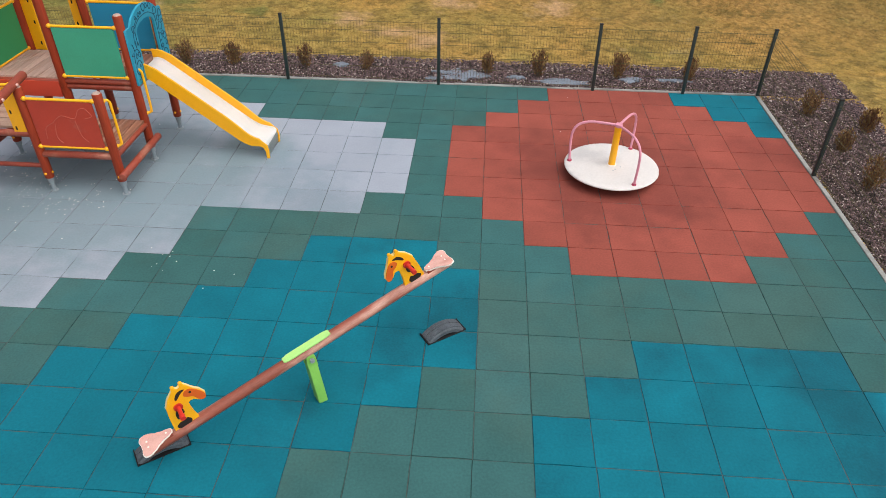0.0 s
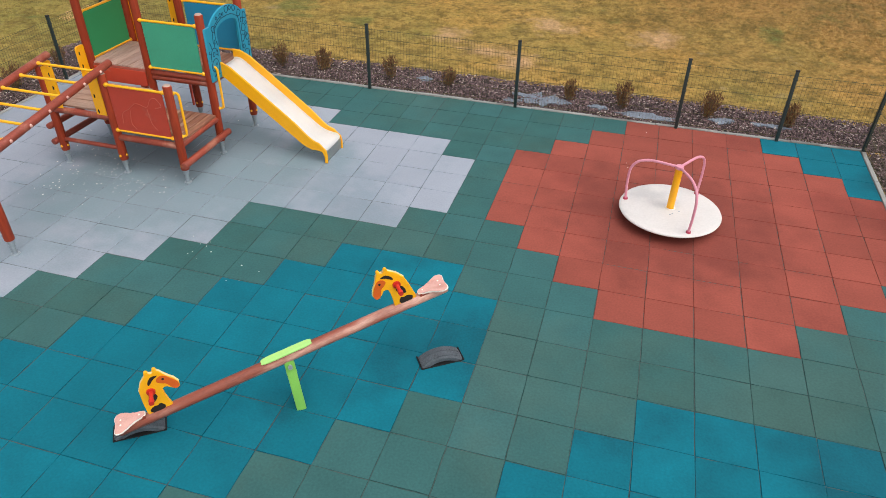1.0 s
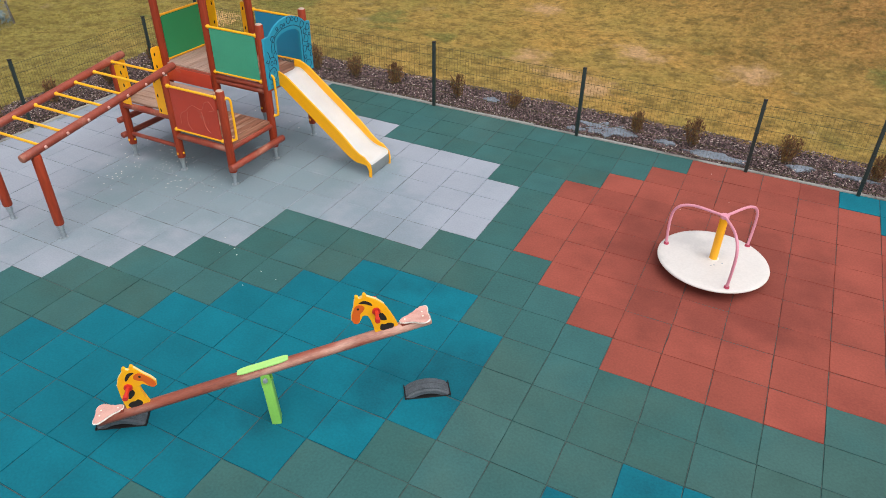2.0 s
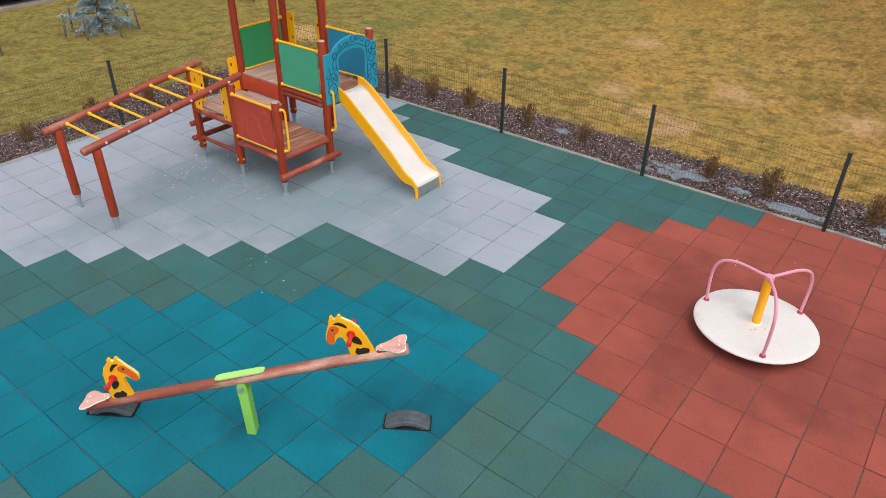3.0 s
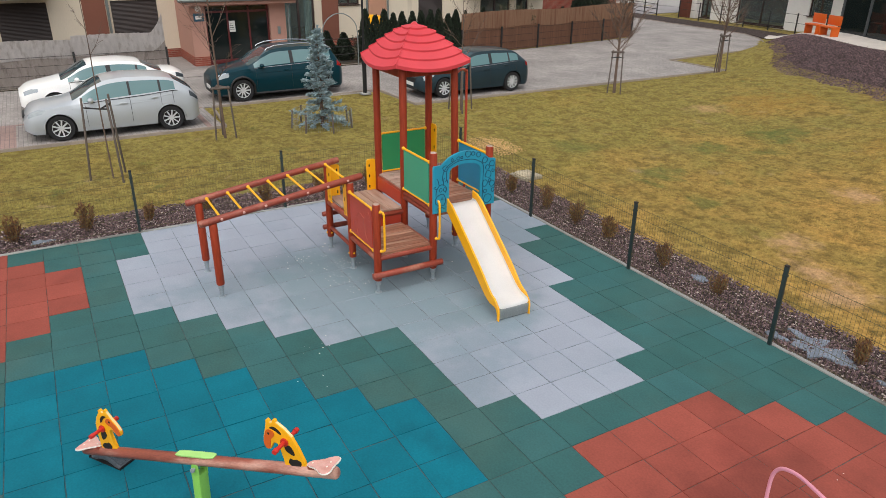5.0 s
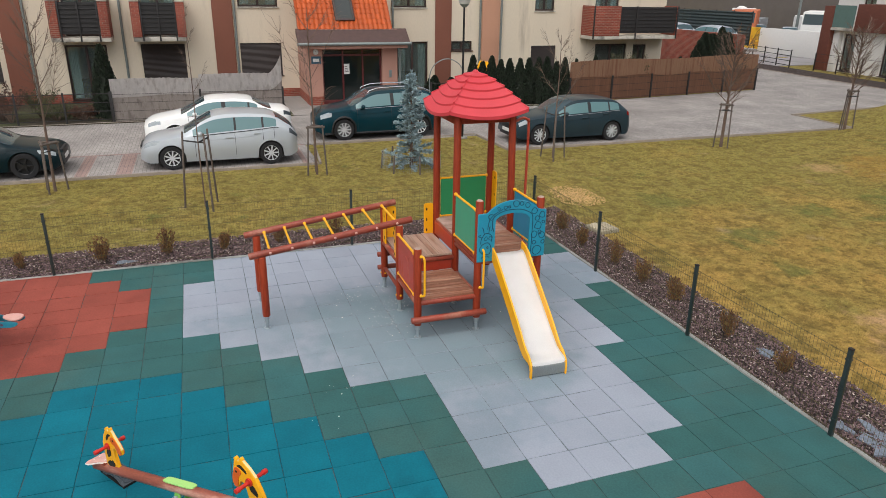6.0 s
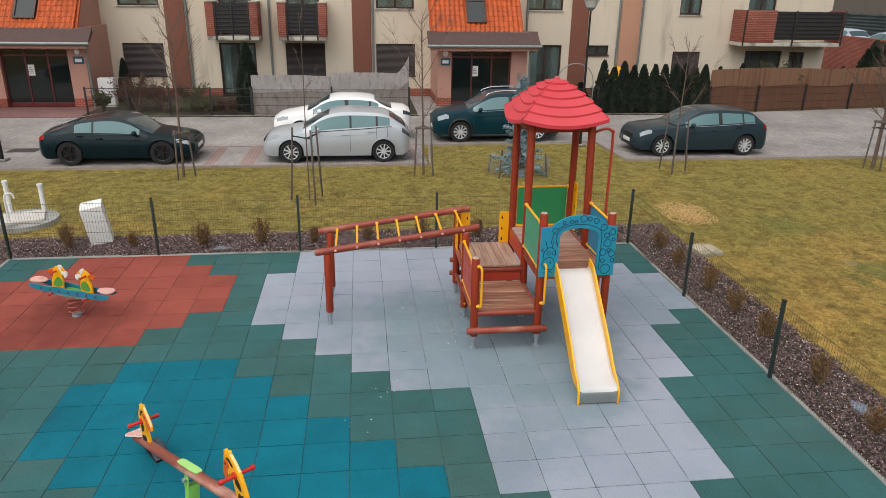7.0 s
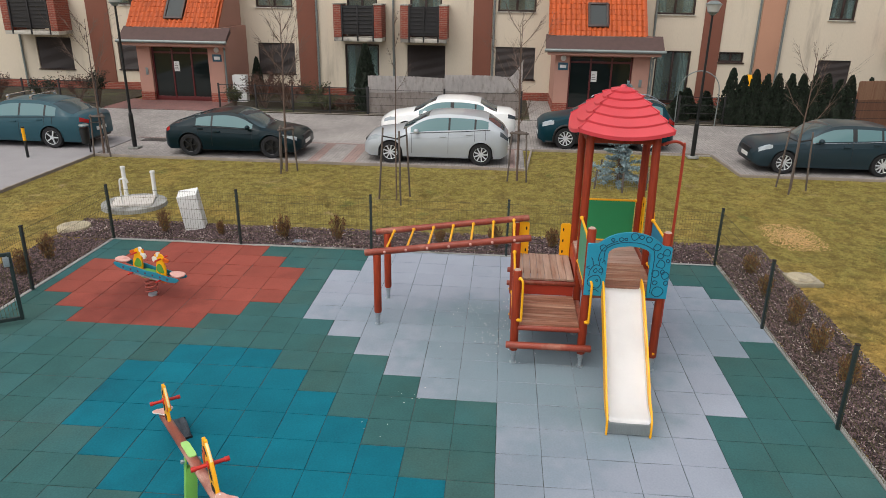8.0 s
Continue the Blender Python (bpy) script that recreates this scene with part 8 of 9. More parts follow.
box(bm, (-0.42, -0.42, 0.0), (0.42, 0.42, 1.15), 0.03)
part("body", bm, YELLOW, toy)
bm = bmesh.new()
plate(bm, [(-0.55, 1.1), (0.55, 1.1), (0.08, 1.72), (-0.08, 1.72)], 1.05, pose(0, 0, 0, 0, 0, 90), bevel=0.03)
part("roof", bm, YELLOW, toy)
for s in (-1, 1):
    bm = bmesh.new()
    box(bm, (0.415, s * 0.2 - 0.11, 0.5), (0.44, s * 0.2 + 0.11, 0.85), 0.01)
    part("shutter", bm, RIDER_GREEN, toy)

# glazed building above the mulch bank
TURN = -22.8
glazed = thing("glazed_building", pose(-16.3, 30.0, 0.95, 0, 0, TURN), "low building with dark glazing above a bank", "building")
FRAME_GREY = material("grey_frame", srgb(70, 74, 76), 0.5, vary=0.1)
for k in range(14):
    bm = bmesh.new()
    box(bm, (k * 1.8 + 0.06, 0.0, 0.2), (k * 1.8 + 1.74, 0.03, 4.6))
    part("pane", bm, DOOR_GLASS, glazed, "dark shop glass")
    bm = bmesh.new()
    box(bm, (k * 1.8 - 0.06, -0.05, 0.1), (k * 1.8 + 0.06, 0.08, 4.6), 0.006)
    part("mullion", bm, FRAME_GREY, glazed)
bm = bmesh.new()
box(bm, (-0.4, -0.3, 4.6), (25.6, 8.0, 5.4), 0.02)
part("roof_slab", bm, SLAB_GREY, glazed)
bm = bmesh.new()
box(bm, (-0.3, 0.04, -1.2), (25.5, 8.0, 0.2))
part("base", bm, FRAME_GREY, glazed)
for u in (0.5, 1.6):
    bm = bmesh.new()
    box(bm, (-0.45, -0.2, 0.4), (0.45, 0.2, 0.46), 0.01)
    box(bm, (-0.45, 0.15, 0.5), (0.45, 0.2, 0.9), 0.01)
    for s in (-0.4, 0.4):
        box(bm, (s - 0.03, -0.18, 0.0), (s + 0.03, 0.18, 0.4), 0.005)
    tagged(part("bench", bm, ORANGE, m=glazed.matrix_basis @ pose(u, -1.6, 0.08)), "orange wooden bench before dark glazing", "bench", "benches by the glazed building")

# dark planted strip and fences along the far side of the turning place
bm = bmesh.new()
rim = [bm.verts.new((x, y, 0.02)) for x, y in ((-45, 35.3), (-34.6, 34.6), (-28.0, 33.9), (-24.0, 33.6), (-22.0, 32.6), (-20.5, 31.2), (-17.8, 33.5), (-21.0, 35.2), (-26.0, 36.0), (-34.0, 36.8), (-45, 37.4))]
low = [bm.verts.new((v.co.x, v.co.y, -0.1)) for v in rim]
bm.faces.new(rim)
for k in range(len(rim)):
    bm.faces.new((rim[k - 1], low[k - 1], low[k], rim[k]))
bmesh.ops.triangulate(bm, faces=bm.faces[:])
tagged(part("mulch_bed", bm, MULCH_BASE), "dark mulched strip between a kerb and a house garden", "mulch bed", kind="structure")
front_fence = thing("garden_fence", pose(-32.6, 37.2, 0, 0, 0, -6.5), "low dark wire fence before a white house", "fence", "low fences of the front gardens")
for k in range(7):
    bm = bmesh.new()
    box(bm, (2.0 * k - 0.03, -0.03, 0), (2.0 * k + 0.03, 0.03, 1.15), 0.004)
    part("post", bm, RAIL_DARK, front_fence)
for z in (0.1, 0.6, 1.08):
    bm = bmesh.new()
    box(bm, (0, -0.008, z - 0.01), (12.0, 0.008, z + 0.01))
    part("rail", bm, RAIL_DARK, front_fence)
far_fence = thing("garden_fence", pose(-34.5, 37.0, 0, 0, 0, 168), "dark steel fence along the lane", "fence", "low fences of the front gardens")
for k in range(8):
    bm = bmesh.new()
    box(bm, (1.6 * k - 0.03, -0.03, 0), (1.6 * k + 0.03, 0.03, 1.2), 0.004)
    part("post", bm, RAIL_DARK, far_fence)
for z in (0.15, 0.45, 0.78, 1.1):
    bm = bmesh.new()
    box(bm, (0, -0.012, z - 0.02), (11.2, 0.012, z + 0.02))
    part("rail", bm, RAIL_DARK, far_fence)

# ---- plants ----
def leaf_cloud(points, size, rng, shape="needle"):
    """Vertices and faces for many small pointed leaves, one at each (place, direction)."""
    verts, faces = [], []
    for p, d in points:
        d = Vector(d).normalized()
        side = d.orthogonal().normalized()
        side.rotate(Matrix.Rotation(rng.uniform(0, 6.28), 3, d))
        l = size * rng.uniform(0.6, 1.3)
        w = l * (0.16 if shape == "needle" else 0.42)
        k = len(verts)
        p = Vector(p)
        n = d.cross(side) * w * 0.5
        verts += [p - side * w * 0.4, p + d * l * 0.45 - side * w + n, p + d * l, p + d * l * 0.45 + side * w + n]
        faces += [(k, k + 1, k + 2), (k, k + 2, k + 3)]
    return verts, faces


def leaf_part(name, points, size, mat, parent, seed, shape="needle", label=""):
    rng = random.Random(seed)
    v, f = leaf_cloud(points, size, rng, shape)
    data = bpy.data.meshes.new(name)
    data.from_pydata([tuple(q) for q in v], [], f)
    data.materials.append(mat)
    ob = new(name, data)
    ob.parent = parent
    return tagged(ob, label)


def dry_shrub(seed, tall, wide):
    """A small bushy browned conifer: many upright sprays."""
    rng = random.Random(seed)
    s = thing("shrub", Matrix(), "small browned conifer shrub in bark mulch", "shrub", "shrubs in the mulch beds")
    bm = bmesh.new()
    pts = []
    for k in range(15):
        a = k * 2.4 + rng.uniform(-0.4, 0.4)
        out = wide * rng.uniform(0.05, 0.5)
        tip = Vector((math.cos(a) * out, math.sin(a) * out, tall * (1.0 - 0.8 * (out / wide) ** 1.6) * rng.uniform(0.8, 1.05)))
        base = Vector((math.cos(a) * 0.02, math.sin(a) * 0.02, -0.03))
        bend = base.lerp(tip, 0.5) + Vector((math.cos(a), math.sin(a), 0)) * out * 0.25
        sweep(bm, [base, bend, tip], [0.006, 0.004, 0.0015], 5)
        for _ in range(46):
            f = rng.uniform(0.15, 1.0)
            p = (base.lerp(bend, f * 2) if f < 0.5 else bend.lerp(tip, f * 2 - 1)) + Vector((rng.gauss(0, 0.018), rng.gauss(0, 0.018), rng.gauss(0, 0.02)))
            pts.append((p, (tip - base).normalized() + Vector((rng.gauss(0, 0.55), rng.gauss(0, 0.55), rng.uniform(-0.1, 0.5)))))
    part("stem", bm, TWIG, s)
    leaf_part("foliage", pts, 0.055, DRY_SHRUB, s, seed)
    return s


SHRUBS = [dry_shrub(30 + k, t, w) for k, (t, w) in enumerate(((0.40, 0.30), (0.33, 0.24), (0.46, 0.30)))]
spots = [(x, NORTH + 0.53) for x in (-8.2, -7.25, -6.25, -5.28, -4.43, -3.2, -2.17, 0.04, 0.89, 2.17, 3.4)]
spots += [(WEST - 0.55, y) for y in (4.2, 3.1, 2.0, 0.9, -0.2, -1.25, -2.3, -3.4, -4.7, -5.9)]
spots += [(EAST + 0.62, y) for y in (4.34, 3.2, 2.13, 1.0, -0.1, -1.2)] + [(EAST + 1.25, 2.7), (EAST + 1.3, 3.8)]
spots += [(-7.4, SOUTH - 0.6), (-6.6, SOUTH - 0.55), (-5.6, SOUTH - 0.6)]
rnd = random.Random(3)
for k, (x, y) in enumerate(spots):
    m = pose(x + rnd.uniform(-0.06, 0.06), y + rnd.uniform(-0.06, 0.06), 0, rnd.uniform(-6, 6), rnd.uniform(-6, 6), rnd.uniform(0, 360)) @ Matrix.Diagonal((1, 1, 1, 1))
    if k < 3:
        SHRUBS[k].matrix_basis = m
    else:
        o = copy_thing(SHRUBS[k % 3], m)
        s = rnd.uniform(0.8, 1.15)
        o.scale = (s, s, s)


def branch_tree(parent, seed, tall, r0, crown_from, crown_wide, count):
    """A bare young tree: a thin leader with forked limbs and twigs."""
    rng = random.Random(seed)
    bm = bmesh.new()
    lean = Vector((rng.uniform(-0.06, 0.06), rng.uniform(-0.06, 0.06), 0))
    trunk = [Vector((0, 0, -0.05)), lean * 0.4 + Vector((0, 0, tall * 0.35)), lean * 0.8 + Vector((0.02, -0.02, tall * 0.7)), lean + Vector((0, 0, tall))]
    line = curve_points(trunk, 6)
    sweep(bm, line, [r0 * (1 - 0.85 * k / (len(line) - 1)) for k in range(len(line))], 8)
    part("trunk", bm, TWIG, parent)
    for k in range(count):
        bm = bmesh.new()
        z = crown_from + (tall * 0.92 - crown_from) * k / max(1, count - 1)
        f = z / tall
        base = line[min(len(line) - 1, int(f * (len(line) - 1)))].copy()
        a = k * 2.4 + rng.uniform(-0.5, 0.5)
        reach = crown_wide * (1.15 - 0.8 * k / count) * rng.uniform(0.7, 1.2)
        tip = base + Vector((math.cos(a) * reach, math.sin(a) * reach, reach * rng.uniform(1.1, 2.2)))
        mid = base.lerp(tip, 0.5) + Vector((math.cos(a), math.sin(a), -0.2)) * reach * 0.12
        limb = curve_points([base, mid, tip], 5)
        sweep(bm, limb, [r0 * 0.28 * (1 - 0.8 * j / (len(limb) - 1)) for j in range(len(limb))], 6)
        for _ in range(22):
            p = limb[rng.randrange(2, len(limb))]
            b = a + rng.uniform(-1.1, 1.1)
            t = p + Vector((math.cos(b), math.sin(b), rng.uniform(0.3, 1.4))) * reach * rng.uniform(0.25, 0.6)
            sweep(bm, [p, p.lerp(t, 0.5) + Vector((rng.uniform(-0.1, 0.1), rng.uniform(-0.1, 0.1), rng.uniform(-0.06, 0.1))) * reach, t], [r0 * 0.1, r0 * 0.08, r0 * 0.04], 5)
        part("limb", bm, TWIG, parent)


def staked_tree(x, y, seed, tall, r0, crown_from, crown_wide, count, stake, spread, frame, label):
    t = thing("young_tree", pose(x, y, height(x, y), 0, 0, seed * 37 % 120), label, "tree", "young trees on the lawn")
    branch_tree(t, seed, tall, r0, crown_from, crown_wide, count)
    s = thing("tree_stakes", pose(x, y, height(x, y), 0, 0, seed * 37 % 120 + 30), "three wooden stakes tied round a young tree", "tree stakes", "stakes of the young trees")
    tops = []
    for k in range(3):
        a = 2 * math.pi * k / 3
        foot, top = Vector((math.cos(a) * spread, math.sin(a) * spread, -0.1)), Vector((math.cos(a) * spread * 0.72, math.sin(a) * spread * 0.72, stake))
        bm = bmesh.new()
        pole(bm, foot, top, 0.023, 10, 0.3)
        part("stake", bm, STAKE_WOOD, s)
        tops.append(top)
    if frame:
        for k in range(3):
            for dz in ((-0.06, -0.24) if frame > 1 else (-0.05,)):
                bm = bmesh.new()
                a, b = tops[k] + Vector((0, 0, dz)), tops[(k + 1) % 3] + Vector((0, 0, dz))
                u = (b - a).normalized() * 0.06
                pole(bm, a - u, b + u, 0.028 if dz > -0.1 else 0.012, 8, 0.3)
                part("cross_bar" if dz > -0.1 else "strap", bm, STAKE_WOOD if dz > -0.1 else TRIM_BLACK, s)
    else:
        for k in range(3):
            bm = bmesh.new()
            sweep(bm, [tops[k] + Vector((0, 0, -0.2)), Vector((0, 0, stake - 0.25)), tops[(k + 1) % 3] + Vector((0, 0, -0.2))], 0.018, 6)
            part("strap", bm, TRIM_BLACK, s, "dark strap")


for x, y, seed, tall, r0, cf, cw, cn, st, sp, fr, lab in (
    (-15.6, -10.9, 1, 3.9, 0.035, 1.8, 0.75, 8, 1.25, 0.28, 2, "bare young tree with thin grey branches"),
    (-14.55, -5.0, 2, 4.2, 0.04, 1.75, 0.9, 10, 1.25, 0.3, 2, "bare young tree with a forked crown"),
    (-12.15, -1.55, 3, 4.4, 0.02, 2.6, 0.25, 4, 1.75, 0.45, 0, "thin leafless whip of a tree between stakes"),
    (-14.45, 1.38, 4, 4.3, 0.035, 1.6, 0.8, 9, 1.35, 0.3, 1, "bare young tree with upright branches"),
    (-14.4, 8.5, 5, 3.6, 0.03, 1.5, 0.6, 7, 1.55, 0.42, 0, "thin bare young tree beside a dark car"),
    (-14.4, 14.7, 6, 3.5, 0.055, 1.3, 0.68, 26, 1.45, 0.26, 2, "bare young tree with a dense twiggy crown"),
    (-14.8, 20.4, 7, 3.5, 0.055, 1.3, 0.68, 26, 1.45, 0.26, 2, "bare young tree with a dense twiggy crown")):
    staked_tree(x, y, seed, tall, r0, cf, cw, cn, st, sp, fr, lab)


def spruce(x, y, tall, wide, seed):
    rng = random.Random(seed)
    t = thing("blue_spruce", pose(x, y, height(x, y)), "young silver blue spruce with drooping lower branches", "tree")
    bm = bmesh.new()
    sweep(bm, [(0, 0, -0.05), (0.02, 0, tall * 0.5), (0, 0, tall)], [0.05, 0.03, 0.008], 8)
    part("trunk", bm, TWIG, t)
    pts = []
    limbs = bmesh.new()
    for k in range(96):
        f = k / 95
        z = 0.10 + f * (tall - 0.2)
        skirt = max(0.0, 1 - f / 0.32)
        reach = wide * (0.62 * (1 - f) ** 0.8 + 0.45 * skirt) * rng.choice((0.3, 0.55, 0.8, 1.0, 1.3)) * rng.uniform(0.85, 1.1) + 0.05
        a = k * 2.39 + rng.uniform(-0.3, 0.3)
        u = Vector((math.cos(a), math.sin(a), 0))
        base = Vector((0, 0, z))
        mid, tip = base + u * reach * 0.55 + Vector((0, 0, 0.02)), base + u * reach + Vector((0, 0, (rng.uniform(-0.25, 0.1) + 0.5 * f) * reach))
        sweep(limbs, [base, mid, tip], [0.012, 0.008, 0.003], 5)
        for _ in range(int(26 + 120 * reach)):
            g = rng.uniform(0.25, 1.0)
            p = (base.lerp(mid, g * 2) if g < 0.5 else mid.lerp(tip, g * 2 - 1)) + Vector((rng.gauss(0, 0.03), rng.gauss(0, 0.03), rng.gauss(0, 0.02)))
            side = u.cross(Vector((0, 0, 1))) * rng.uniform(-1.1, 1.1)
            pts.append((p, u * 0.8 + side + Vector((0, 0, rng.uniform(-0.2, 0.5)))))
    for _ in range(30):
        pts.append((Vector((0, 0, tall - rng.uniform(0, 0.25))), (rng.gauss(0, 0.4), rng.gauss(0, 0.4), 1)))
    part("branch_work", limbs, TWIG, t)
    leaf_part("needle_cover", pts, 0.085, SPRUCE, t, seed, "needle", "silver blue needles")
    leaf_part("needle_cover", [(p, (d[1], d[2], -d[0])) for p, d in ((Vector(q), Vector(e)) for q, e in pts)], 0.06, SPRUCE, t, seed + 1, "leaf")
    return t


spruce(-14.45, 4.05, 2.66, 0.8, 21)
guard = thing("tree_guard", pose(-14.45, 4.05, -0.05), "ring of short grey stakes round a spruce", "tree guard")
for k in range(7):
    a = 2 * math.pi * k / 7
    bm = bmesh.new()
    pole(bm, (math.cos(a) * 0.85, math.sin(a) * 0.85, -0.05), (math.cos(a) * 0.8, math.sin(a) * 0.8, 0.5), 0.025, 8, 0.3)
    part("stake", bm, STAKE_WOOD, guard)
bm = bmesh.new()
for z in (0.16, 0.32, 0.46):
    sweep(bm, [(0.83 * math.cos(2 * math.pi * k / 42), 0.83 * math.sin(2 * math.pi * k / 42), z) for k in range(42)], 0.002, 5, True)
for k in range(90):
    a = 2 * math.pi * k / 90
    rod(bm, (math.cos(a) * 0.84, math.sin(a) * 0.84, 0.03), (math.cos(a) * 0.82, math.sin(a) * 0.82, 0.48), 0.0018, seg=4, cap=False)
part("netting", bm, STEEL_DARK, guard, "pale wire netting")


def thuja(tall, wide, seed):
    rng = random.Random(seed)
    t = thing("thuja", Matrix(), "dark green columnar thuja", "hedge tree", "thujas in a row before the house")
    bm = bmesh.new()
    sweep(bm, [(0, 0, -0.05), (0, 0, tall * 0.8)], [0.04, 0.01], 6)
    part("trunk", bm, TWIG, t)
    bm = bmesh.new()
    rings = []
    for k in range(9):
        f = k / 8
        r = wide * (0.55 + 0.45 * math.sin(math.pi * min(0.25 + f * 0.75, 1)) if f < 0.4 else (1 - f) ** 0.75 * 1.15) * 0.78
        rings.append([bm.verts.new((r * rng.uniform(0.8, 1.1) * math.cos(a), r * rng.uniform(0.8, 1.1) * math.sin(a), 0.05 + f * tall * 0.93)) for a in (2 * math.pi * q / 10 for q in range(10))])
    for r, s in zip(rings, rings[1:]):
        for q in range(10):
            bm.faces.new((r[q], r[(q + 1) % 10], s[(q + 1) % 10], s[q]))
    part("core", bm, THUJA, t)
    pts = []
    for _ in range(900):
        f = rng.random() ** 0.85
        r = wide * (0.95 if f < 0.35 else max(0.04, (1 - f) ** 0.75 * 1.25)) * rng.uniform(0.75, 1.05)
        a = rng.uniform(0, 6.28)
        pts.append(((r * math.cos(a), r * math.sin(a), 0.02 + f * tall), (math.cos(a) * 0.5, math.sin(a) * 0.5, 1.2)))
    leaf_part("foliage", pts, 0.11, THUJA, t, seed, "leaf")
    return t


rnd = random.Random(6)
base_thuja = [thuja(1.95, 0.32, 60), thuja(1.8, 0.34, 61)]
rows = [(-24.1 + rnd.uniform(-0.08, 0.08), 9.62 + 0.44 * k) for k in range(11)] + [(-25.0, 9.0), (-25.2, 8.3), (-24.6, 7.9), (-24.6, -4.68), (-25.9, 15.6), (-26.2, 16.8), (-26.0, 21.5), (-27.4, -10.2)]
rows += [(-27.0 - 0.62 * k, 23.4 + 0.78 * k) for k in range(8)]
for k, (x, y) in enumerate(rows):
    s = rnd.uniform(0.92, 1.08)
    m = pose(x, y, 0.0, 0, 0, rnd.uniform(0, 360))
    o = base_thuja[k] if k < 2 else copy_thing(base_thuja[k % 2], m)
    o.matrix_basis = m
    o.scale = (1.1, 1.1, s) if k < 11 else (1.2, 1.2, 0.6) if k < 14 else (1.45, 1.45, 1.32) if k == 14 else (0.9, 0.9, 0.9) if k < 19 else (1.8, 1.8, 1.35 * s)


def low_bush(x, y, tall, wide, seed, mat, label):
    rng = random.Random(seed)
    t = thing("garden_bush", pose(x, y, 0), label, "bush", "bushes in the front gardens")
    bm = bmesh.new()
    pts = []
    for k in range(16):
        a = rng.uniform(0, 6.28)
        tip = Vector((math.cos(a) * wide * rng.uniform(0.3, 1), math.sin(a) * wide * rng.uniform(0.3, 1), tall * rng.uniform(0.5, 1)))
        mid = tip * 0.5 + Vector((0, 0, 0.1 * tall))
        sweep(bm, [(0, 0, -0.03), mid, tip], [0.015, 0.01, 0.004], 5)
        for _ in range(70):
            f = rng.uniform(0.1, 1)
            p = mid.lerp(tip, f) + Vector((rng.gauss(0, 0.07), rng.gauss(0, 0.07), rng.gauss(0, 0.07)))
            pts.append((p, (rng.gauss(0, 1), rng.gauss(0, 1), rng.gauss(0.4, 0.8))))
    part("stem", bm, TWIG, t)
    leaf_part("foliage", pts, 0.058, mat, t, seed, "leaf")


RUST_LEAF = material("rust_leaf", srgb(84, 58, 46), 0.85, vary=0.3, bump=0, by_island=0.4)
for x, y, h, w, mat, lab in ((-25.2, -8.3, 1.25, 0.9, RUST_LEAF, "twiggy rust brown garden bush"), (-24.7, -10.3, 0.9, 0.4, IVY, "dull green garden bush"), (-25.5, -9.4, 1.35, 1.0, RUST_LEAF, "twiggy rust brown garden bush"), (-25.4, -7.1, 1.0, 0.9, IVY, "dull green garden bush"), (-24.7, -9.0, 1.45, 0.85, RUST_LEAF, "twiggy rust brown garden bush"), (-24.5, -7.9, 1.2, 0.8, RUST_LEAF, "twiggy rust brown garden bush"), (-24.5, -6.4, 0.7, 0.75, IVY, "low dull green bush"), (-24.4, -5.5, 0.5, 0.55, RUST_LEAF, "low rust brown bush"), (-25.3, -6.3, 0.45, 0.6, IVY, "low dull green bush"), (-25.6, -5.2, 0.4, 0.5, IVY, "low dull green bush"),
                             (-25.0, -17.3, 1.2, 0.8, RUST_LEAF, "twiggy rust brown garden bush"), (-24.6, -16.2, 1.5, 0.5, THUJA, "dark evergreen bush by a porch"), (-25.2, -19.0, 1.0, 0.8, THUJA, "dark evergreen bush in a front garden"), (-25.0, -21.0, 1.1, 0.7, RUST_LEAF, "twiggy rust brown garden bush"),
                             (-25.6, 10.2, 0.9, 0.6, THUJA, "dark evergreen bush in a front garden"), (-24.72, 17.2, 2.1, 0.6, IVY, "dull climbing plant over a screen"), (-24.9, 18.5, 2.0, 0.6, IVY, "dull climbing plant over a screen"), (-27.5, 24.4, 1.8, 1.2, THUJA, "dark evergreen hedge bush"), (-28.5, 26.0, 1.8, 1.2, THUJA, "dark evergreen hedge bush"), (-30, 27.5, 1.8, 1.3, THUJA, "dark evergreen hedge bush")):
    low_bush(x, y, h, w, int(abs(x * 10 + y * 7)), mat, lab)

# ---- lamps, bollards and the well ----
POST_BLACK = material("black_post", srgb(22, 24, 25), 0.45, vary=0.1)
LAMP_GLASS = material("lamp_diffuser", srgb(196, 198, 196), 0.3, vary=0.05)
for x, y in ((-16.6, -10.46), (-17.9, 6.85)):
    l = thing("street_lamp", pose(x, y, ST), "black street lamp with a flat lantern head", "street lamp", "street lamps along the lane")
    bm = bmesh.new()
    rod(bm, (0, 0, -0.02), (0, 0, 1.05), 0.068, seg=16)
    rod(bm, (0, 0, 1.05), (0, 0, 1.12), 0.068, 0.042, seg=16)
    rod(bm, (0, 0, 1.12), (0, 0, 4.2), 0.042, 0.03, seg=14)
    part("pole", bm, POST_BLACK, l)
    bm = bmesh.new()
    box(bm, (-0.16, -0.16, 0.0), (0.16, 0.16, 0.06), 0.01)
    part("footing", bm, CONCRETE, l)
    bm = bmesh.new()
    rod(bm, (0, 0, 4.2), (0, 0, 4.3), 0.06, 0.16, seg=16)
    rod(bm, (0, 0, 4.5), (0, 0, 4.6), 0.25, 0.1, seg=20)
    part("head", bm, ZINC, l, "grey lamp head")
    bm = bmesh.new()
    rod(bm, (0, 0, 4.3), (0, 0, 4.5), 0.15, 0.22, seg=20)
    part("diffuser", bm, LAMP_GLASS, l)
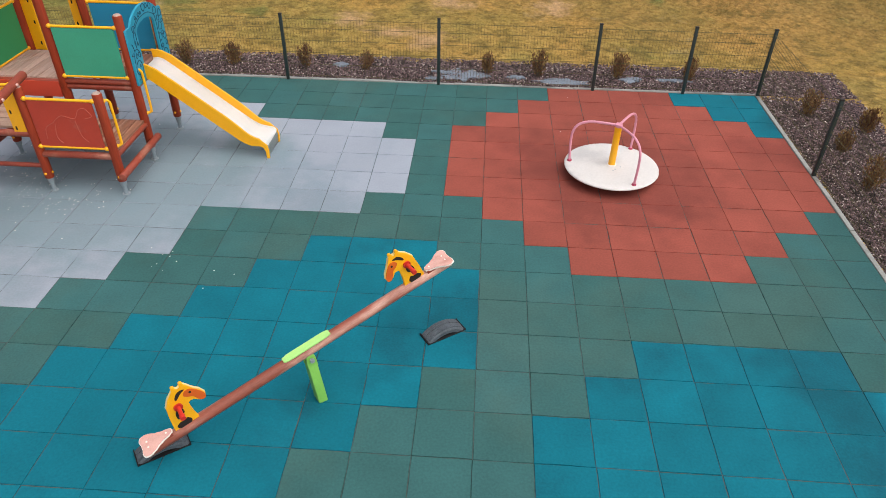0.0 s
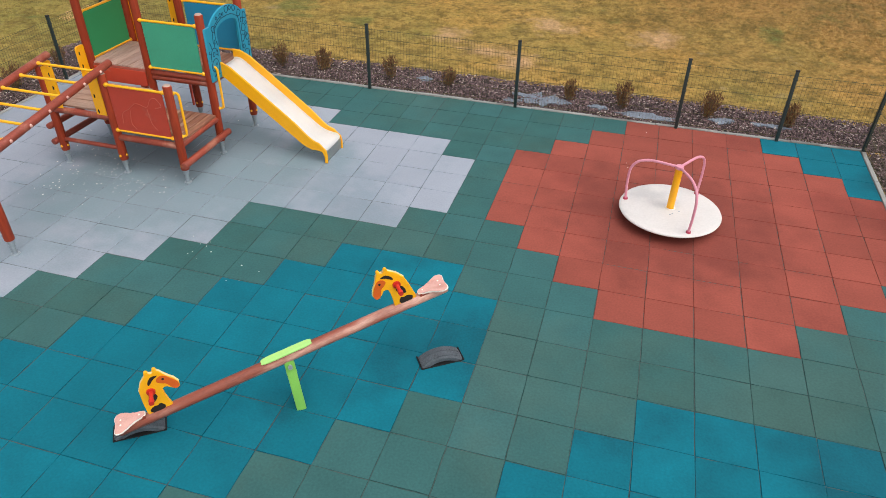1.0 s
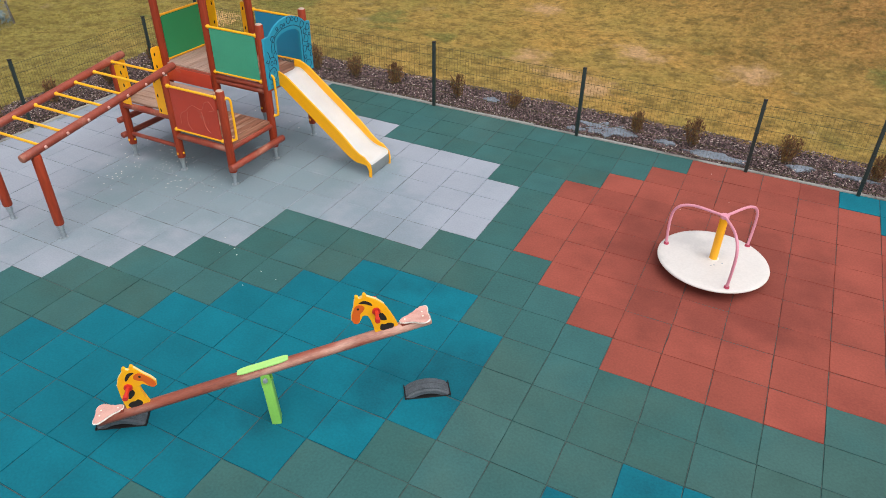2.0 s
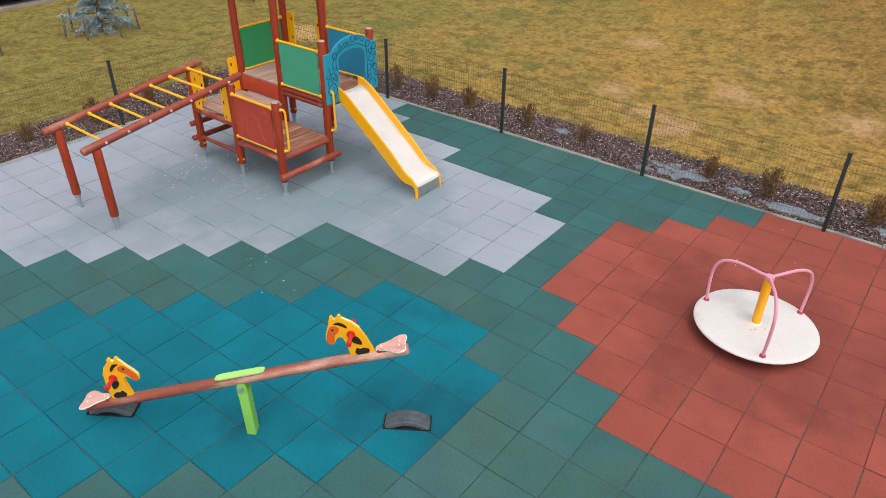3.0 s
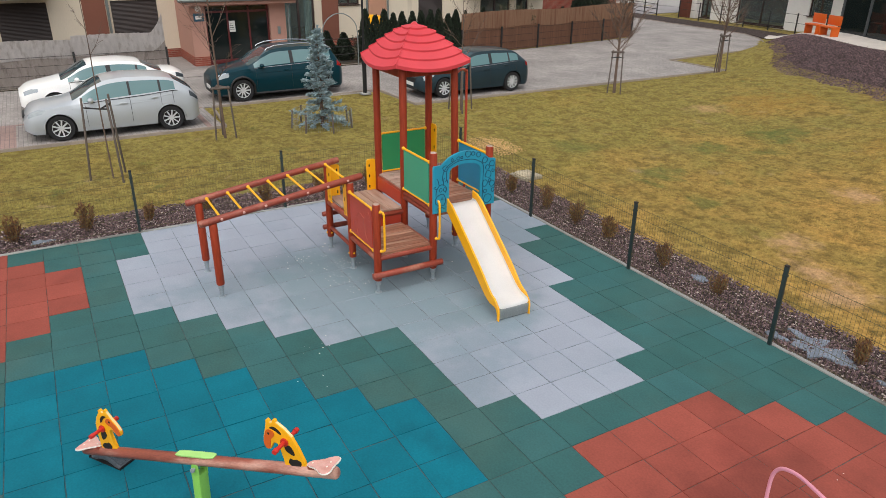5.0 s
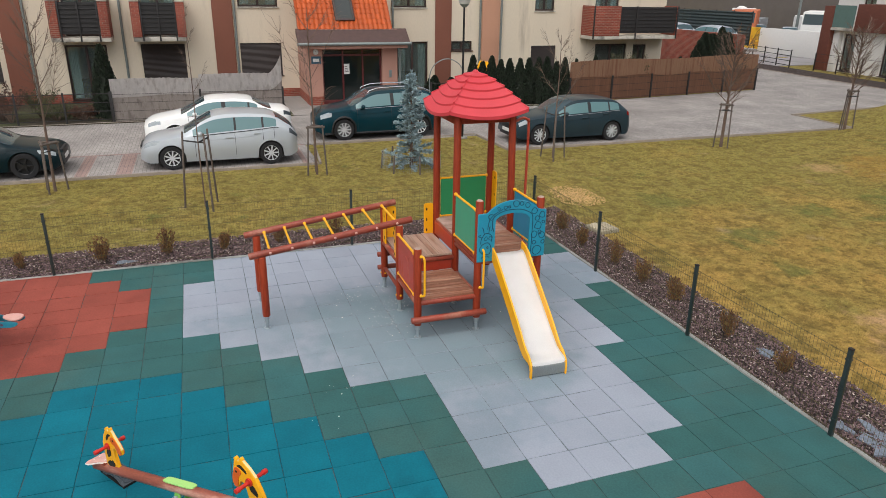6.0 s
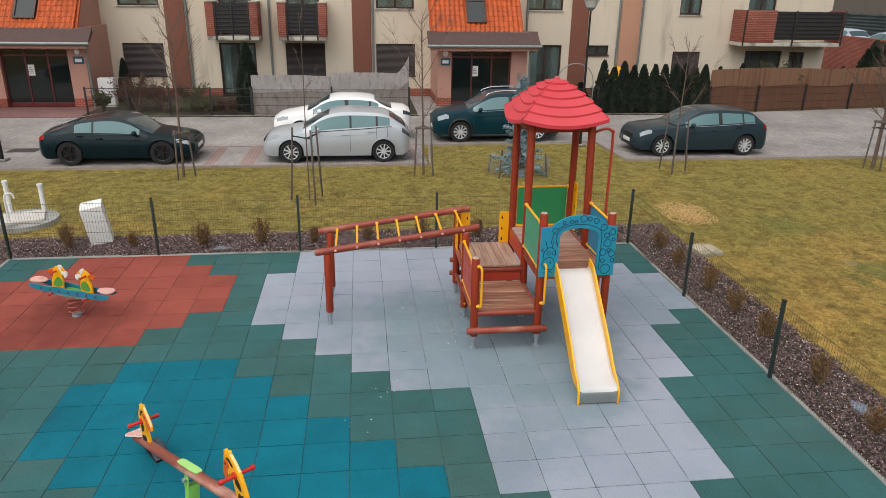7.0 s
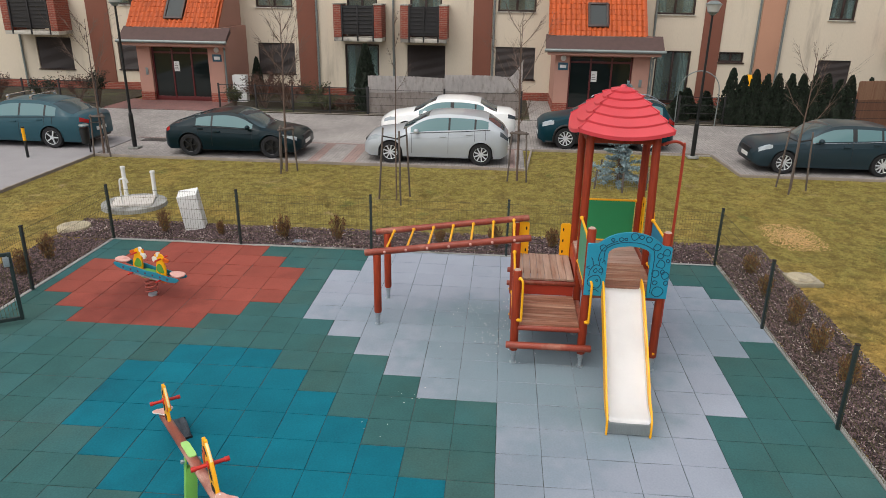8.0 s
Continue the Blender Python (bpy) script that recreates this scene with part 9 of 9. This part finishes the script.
b = thing("bollard", pose(-14.95, -12.86, ST), "black bollard with a yellow reflective band", "bollard")
bm = bmesh.new()
rod(bm, (0, 0, 0), (0, 0, 0.9), 0.04, seg=12)
part("shaft", bm, POST_BLACK, b)
bm = bmesh.new()
rod(bm, (0, 0, 0.5), (0, 0, 0.86), 0.044, seg=12)
part("band", bm, YELLOW, b, "yellow band")
b = thing("litter_bin", pose(-15.9, -11.5, ST) @ Matrix.Diagonal((0.75, 0.75, 0.85, 1)), "black litter bin on a post", "litter bin")
bm = bmesh.new()
rod(bm, (0, 0, 0), (0, 0, 1.0), 0.03, seg=10)
part("post", bm, POST_BLACK, b)
bm = bmesh.new()
rod(bm, (0.2, 0, 0.35), (0.2, 0, 0.9), 0.15, 0.19, seg=18)
part("bucket", bm, POST_BLACK, b)
bm = bmesh.new()
rod(bm, (0.2, 0, 0.98), (0.2, 0, 1.02), 0.2, 0.17, seg=18)
part("lid", bm, ZINC, b)

well = thing("well_cover", pose(-10.9, -7.5, -0.03, 0, 0, 20), "round concrete well cover with a square lid and vent pipes", "well")
bm = bmesh.new()
rod(bm, (0, 0, -0.05), (0, 0, 0.07), 0.72, 0.71, seg=40)
part("slab", bm, CONCRETE, well)
bm = bmesh.new()
box(bm, (-0.38, -0.44, 0.06), (0.38, 0.44, 0.12), 0.01)
part("lid", bm, material("pale_concrete", srgb(196, 190, 182), 0.9, vary=0.15), well, "pale square lid")
for x, y, h in ((-0.42, -0.22, 0.78), (-0.35, 0.42, 0.66)):
    bm = bmesh.new()
    rod(bm, (x, y, 0.05), (x, y, h), 0.048, seg=16)
    rod(bm, (x, y, h), (x, y, h + 0.04), 0.062, 0.056, seg=16)
    part("vent_pipe", bm, PLATE, well, "white vent pipe")
bm = bmesh.new()
sweep(bm, curve_points([(0.3, -0.2, 0.1), (0.3, -0.2, 0.62), (0.3, -0.15, 0.7), (0.3, -0.06, 0.7), (0.3, -0.03, 0.6)], 5), 0.02, 8)
part("hooked_pipe", bm, PLATE, well)
cab = thing("power_cabinet", pose(-9.5, -5.40, -0.02, 9, 0, 14) @ Matrix.Diagonal((1, 0.8, 1, 1)), "white electrical cabinet standing in bark mulch", "cabinet")
bm = bmesh.new()
plate(bm, [(-0.17, 0.0), (0.17, 0.0), (0.17, 0.74), (-0.17, 0.80)], 0.50, bevel=0.01)
part("body", bm, PLATE, cab)
for k in range(7):
    bm = bmesh.new()
    box(bm, (0.168, -0.215 + k * 0.068, 0.06), (0.176, -0.188 + k * 0.068, 0.70), 0.003)
    part("rib", bm, PLATE, cab)

COVER_BEIGE = material("cover_concrete", srgb(176, 164, 138), 0.9, vary=0.2, scale=5, fine=60, bump=0.3, second=srgb(150, 140, 120), second_scale=3.0)
bm = bmesh.new()
rod(bm, (0, 0, -0.06), (0, 0, 0.028), 0.325, 0.32, seg=32)
rod(bm, (0, 0, 0.028), (0, 0, 0.036), 0.27, 0.265, seg=32)
tagged(part("manhole_cover", bm, COVER_BEIGE, m=pose(-9.15, -7.9, 0)), "round pale concrete manhole cover in bark mulch", "manhole cover")
shaft = thing("manhole_cover", pose(-8.06, 6.38, 0, 0, 0, 6), "square concrete slab with a round beige lid", "manhole cover")
bm = bmesh.new()
box(bm, (-0.26, -0.26, -0.06), (0.26, 0.26, 0.03), 0.02)
part("slab", bm, material("weathered_slab", srgb(150, 142, 122), 0.95, vary=0.3, scale=6), shaft, "weathered grey concrete slab")
bm = bmesh.new()
rod(bm, (0, -0.03, 0.03), (0, -0.03, 0.052), 0.235, 0.228, seg=32)
part("lid", bm, COVER_BEIGE, shaft, "round beige lid")
chips("wood_chips", ((-11.4, -9.6, 6.5, 7.7),), 1500, 0.036, material("fresh_wood_chips", srgb(212, 174, 118), 0.8, vary=0.2, by_island=0.2, bump=0), "pale fresh wood chips strewn on the lawn", "wood chips", np.random.default_rng(14),
      lambda x, y: height(x, y) + (0.012 if ((x + 10.5) / 0.62) ** 2 + ((y - 7.1) / 0.42) ** 2 < 0.35 + 2.4 * (math.sin(x * 7919 + y * 6101) * 0.5 + 0.5) ** 2 else -0.3))

# ---- laid last: the many alike pieces ----
lay_tiles()
